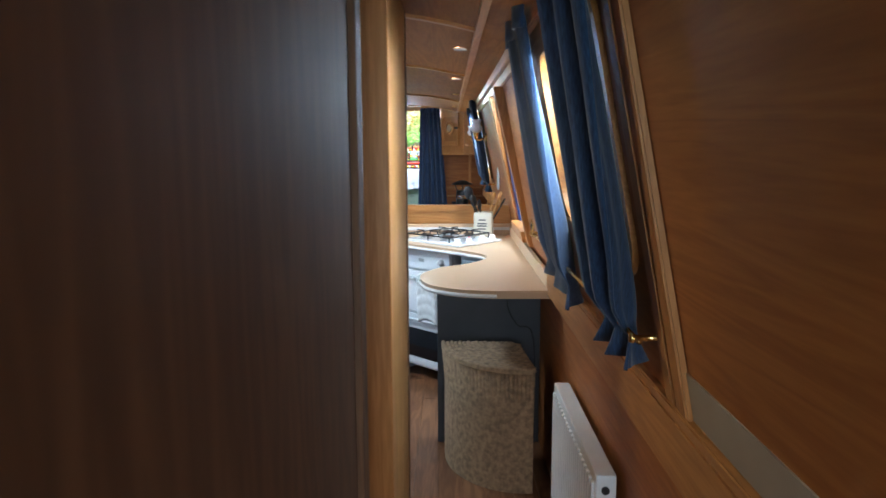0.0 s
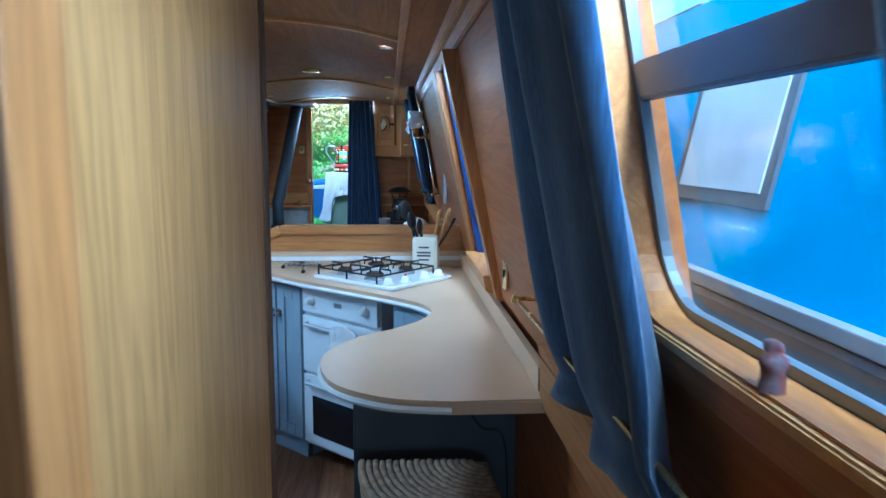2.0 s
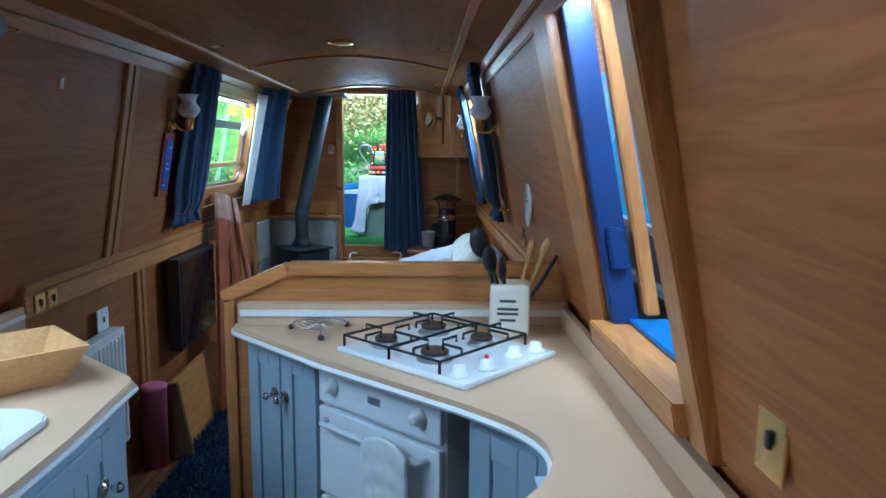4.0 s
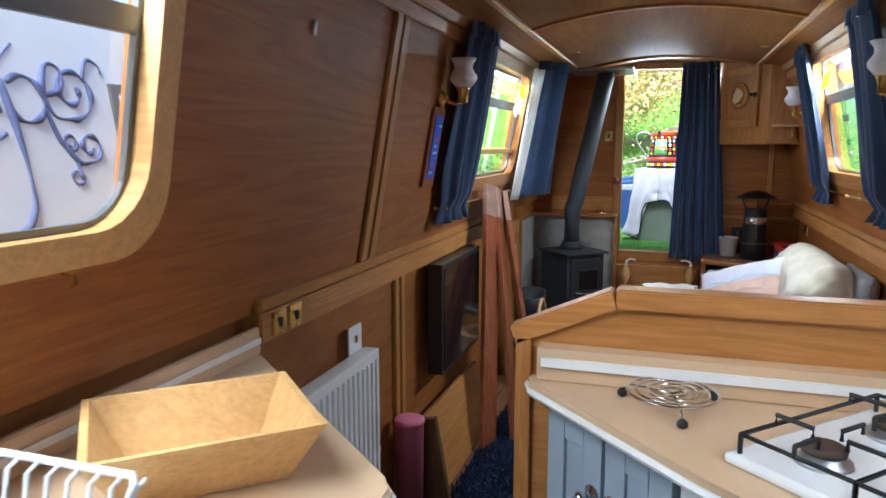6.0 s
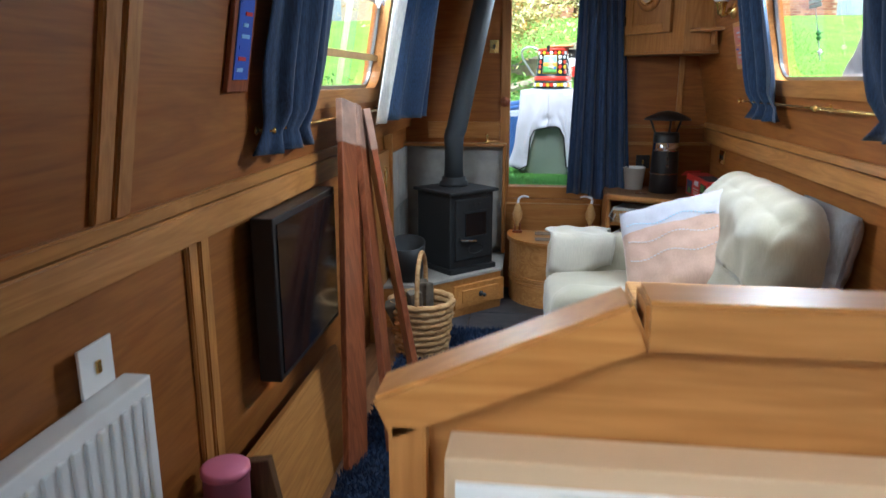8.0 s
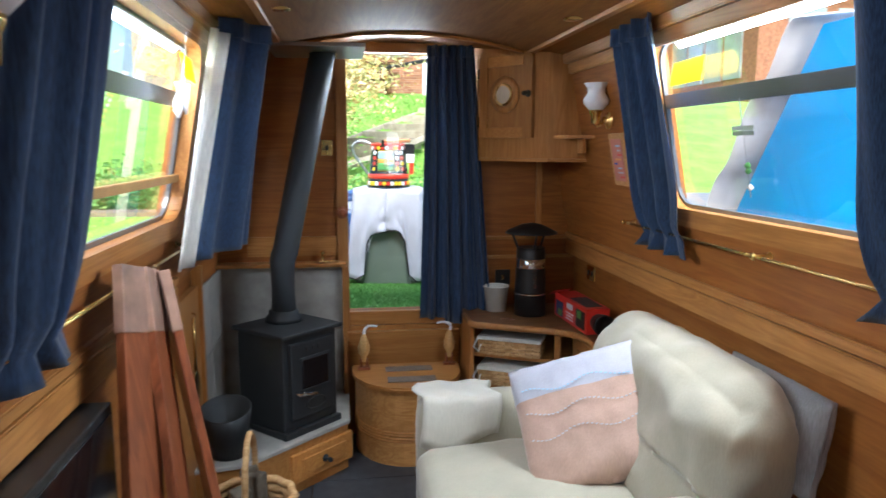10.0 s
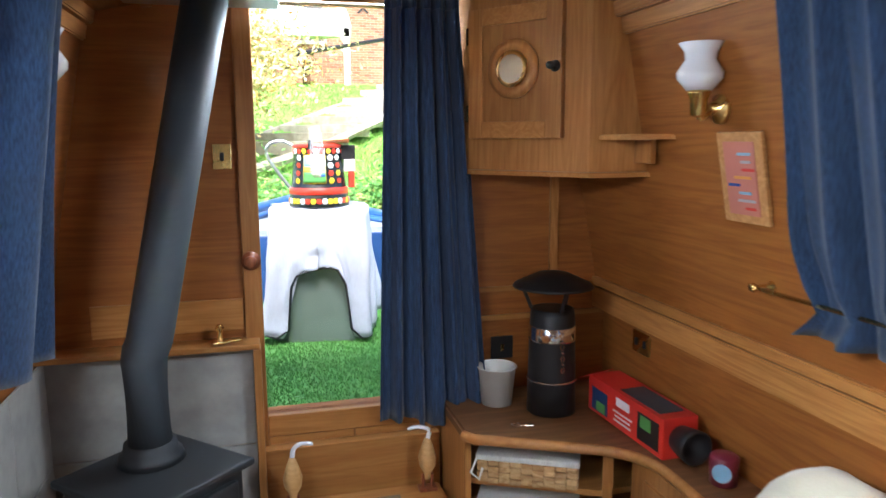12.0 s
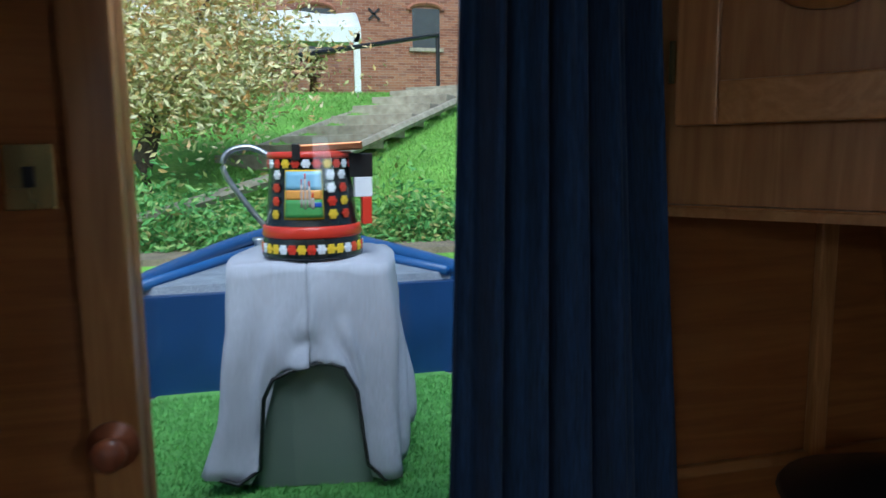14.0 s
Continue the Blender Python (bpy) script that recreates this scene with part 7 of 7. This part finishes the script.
def bushes(r):
    x = r.uniform(-4.5, -0.4) if r.random() < 0.72 else r.uniform(0.1, 2.2)
    y = 13.3 + abs(r.gauss(0, 0.6 if x < 0 else 0.25))
    h = 0.35 + 0.25 * math.sin(x * 3.1) * math.cos(y * 2.3)
    return (x, y, land(x, y) + abs(r.gauss(0, 1)) * h * 0.42)


tagged(leaves("ground_cover", leaf_cloud(bushes, 14000, 0.038, 21), LEAF_BUSH), "dense green ground-cover plants along the bank", "plants", kind="stuff")

tree = thing("tree", (-1.6, 14.9, 1.1), "small willow with pale yellow and rust autumn leaves", "tree")
tz = land(-1.6, 14.9)
part("trunk", tube([(-1.68, 14.9, tz - 0.1), (-1.7, 14.9, tz + 0.3), (-1.6, 14.9, tz + 0.6)], [0.13, 0.1, 0.085], 10), BARK, tree, smooth=True)
rt = random.Random(11)
ends = []
for k in range(22):
    a, el = rt.uniform(0, 6.28), rt.uniform(0.15, 1.2)
    ln = rt.uniform(0.6, 1.35)
    e = Vector((-1.4 + ln * math.cos(a) * math.cos(el) * 1.15, 14.9 + ln * math.sin(a) * math.cos(el), tz + 0.85 + ln * math.sin(el)))
    mid = (Vector((-1.6, 14.9, tz + 0.55)) + e) / 2 + Vector((0, 0, 0.18))
    part("limb", tube(smooth_line([(-1.6, 14.9, tz + 0.55), mid, e], 4), [0.04 - 0.0035 * i for i in range(9)], 6), BARK, tree, smooth=True)
    ends += [(mid, 0.30), (e, 0.38), ((mid + e) / 2 + Vector((0, 0, 0.1)), 0.34)]


def crown(r):
    c, w = ends[r.randrange(len(ends))]
    p = c + Vector((r.gauss(0, w), r.gauss(0, w), r.gauss(0, w * 0.55)))
    p.z -= 0.25 * abs(r.gauss(0, 0.6))
    return p


leaves("crown", leaf_cloud(crown, 30000, 0.036, 33), LEAF_TREE, tree)

# brick mill
mill = thing("brick_building", (4, 30, 3), "old red brick mill with small arched windows", "building")
part("wall", box(-7, 8.5, 28.0, 34, 3.0, 13), MORTAR, mill)
bmesh_bricks = box(0, 0.215, -0.012, 0.0, 0, 0.065)
brick_me = bpy.data.meshes.new("brick")
bmesh_bricks.to_mesh(brick_me)
bmesh_bricks.free()
brick_me.materials.append(leaf_mat("brick_mixed", [(0.0, (0.22, 0.09, 0.055)), (0.5, (0.33, 0.14, 0.08)), (0.8, (0.4, 0.2, 0.12)), (1.0, (0.26, 0.12, 0.09))]))
bv, bf = [], []
for r in range(84):
    for c in range(53):
        x, z = -3.6 + c * 0.226 + (0.113 if r % 2 else 0), 3.1 + r * 0.076
        b = len(bv)
        bv += [(x, 27.985, z), (x + 0.214, 27.985, z), (x + 0.214, 27.985, z + 0.065), (x, 27.985, z + 0.065), (x, 28.0, z), (x + 0.214, 28.0, z), (x + 0.214, 28.0, z + 0.065), (x, 28.0, z + 0.065)]
        bf += [(b, b + 1, b + 2, b + 3), (b, b + 4, b + 5, b + 1), (b + 1, b + 5, b + 6, b + 2), (b + 2, b + 6, b + 7, b + 3), (b + 3, b + 7, b + 4, b)]
bme = bpy.data.meshes.new("bricks")
bme.from_pydata(bv, [], bf)
tagged(leaves("bricks", bme, brick_me.materials[0], mill), kind="stuff")
for x, z in ((4.0, 4.5), (0.9, 4.4), (7.5, 4.5), (4.0, 7.2), (0.0, 7.2)):
    w = part("window", box(x - 0.4, x + 0.4, 27.95, 27.99, z, z + 1.1, 0.01), plain("dark_shutter", (0.05, 0.055, 0.06), 0.6), mill, "dark shuttered window")
    part("arch", tube([(x + 0.5 * math.cos(radians(a)), 27.96, z + 1.05 + 0.2 * math.sin(radians(a))) for a in range(0, 181, 20)], 0.07, 6), BRICKM, w, "brick arch")
    part("sill", box(x - 0.5, x + 0.5, 27.9, 27.99, z - 0.1, z), STONE, w)
for x, z in ((2.5, 5.4), (2.3, 6.6), (3.2, 6.8), (4.6, 6.7)):
    for a in (45, -45):
        part("wall_tie", turned(box(-0.22, 0.22, -0.02, 0.0, -0.03, 0.03), pose(x, 27.97, z, 0, a)), BLACK, mill, "iron wall tie")
part("roof", prism([(-7.2, 27.8), (8.7, 27.8), (8.7, 34.2), (-7.2, 34.2)], 13, 13.3), SLATEROOF, mill)
mq = thing("marquee", (0, 25, 3), "white marquee on the lawn above the steps", "marquee")
part("roof", sheet(lambda u, v: (-3.6 + 5.2 * u, 24.0 + 2.5 * v, 4.3 + 0.55 * math.sin(v * 3.14) + 0.03 * math.sin(u * 20)), 24, 10, 0.03), WHITE, mq, smooth=True)
part("valance", box(-3.6, 1.6, 23.97, 24.0, 4.0, 4.33), WHITE, mq)
for x in (-3.5, -1.0, 1.5):
    part("leg", box(x - 0.07, x + 0.07, 23.97, 24.1, 2.7, 4.2), WHITE, mq)
pb = thing("picnic_table", (-0.4, 22.5, 2.6), "dark wooden picnic table on the lawn", "picnic table")
pz = land(0, 22.5)
part("tabletop", box(-1.2, 0.6, 22.1, 22.9, pz + 0.7, pz + 0.76), DARK_Z, pb)
for y in (21.8, 23.2):
    part("bench", box(-1.2, 0.6, y - 0.15, y + 0.15, pz + 0.42, pz + 0.47), DARK_Z, pb)
for x in (-1.0, 0.4):
    part("leg", tube([(x, 21.8, pz), (x, 22.6, pz + 0.7)], 0.05, 6), DARK_Z, pb)
    part("leg", tube([(x, 23.2, pz), (x, 22.4, pz + 0.7)], 0.05, 6), DARK_Z, pb)
    part("bar", tube([(x, 21.8, pz + 0.42), (x, 23.2, pz + 0.42)], 0.045, 6), DARK_Z, pb)
REFLECT = plain("reflecting_pane", (0.3, 0.36, 0.4), 0.1, fine=0.0)
cot = thing("brick_cottage", (14, 26, 2.8), "low brick house with wide windows on the lawn", "building")
part("wall", box(8.5, 18, 20, 25, 2.2, 5.0), BRICKM, cot)
part("roof", prism([(8.2, 19.7), (18.3, 19.7), (18.3, 25.3), (8.2, 25.3)], 5.0, 5.3), SLATEROOF, cot)
for y in (20.6, 21.5, 22.4, 23.3):
    part("window", box(8.46, 8.5, y, y + 0.75, 3.1, 4.6), REFLECT, cot, "pale reflecting window")
for x in (9.2, 10.4, 11.6, 12.8):
    part("window", box(x, x + 0.9, 19.96, 20.0, 3.1, 4.6), REFLECT, cot, "pale reflecting window")
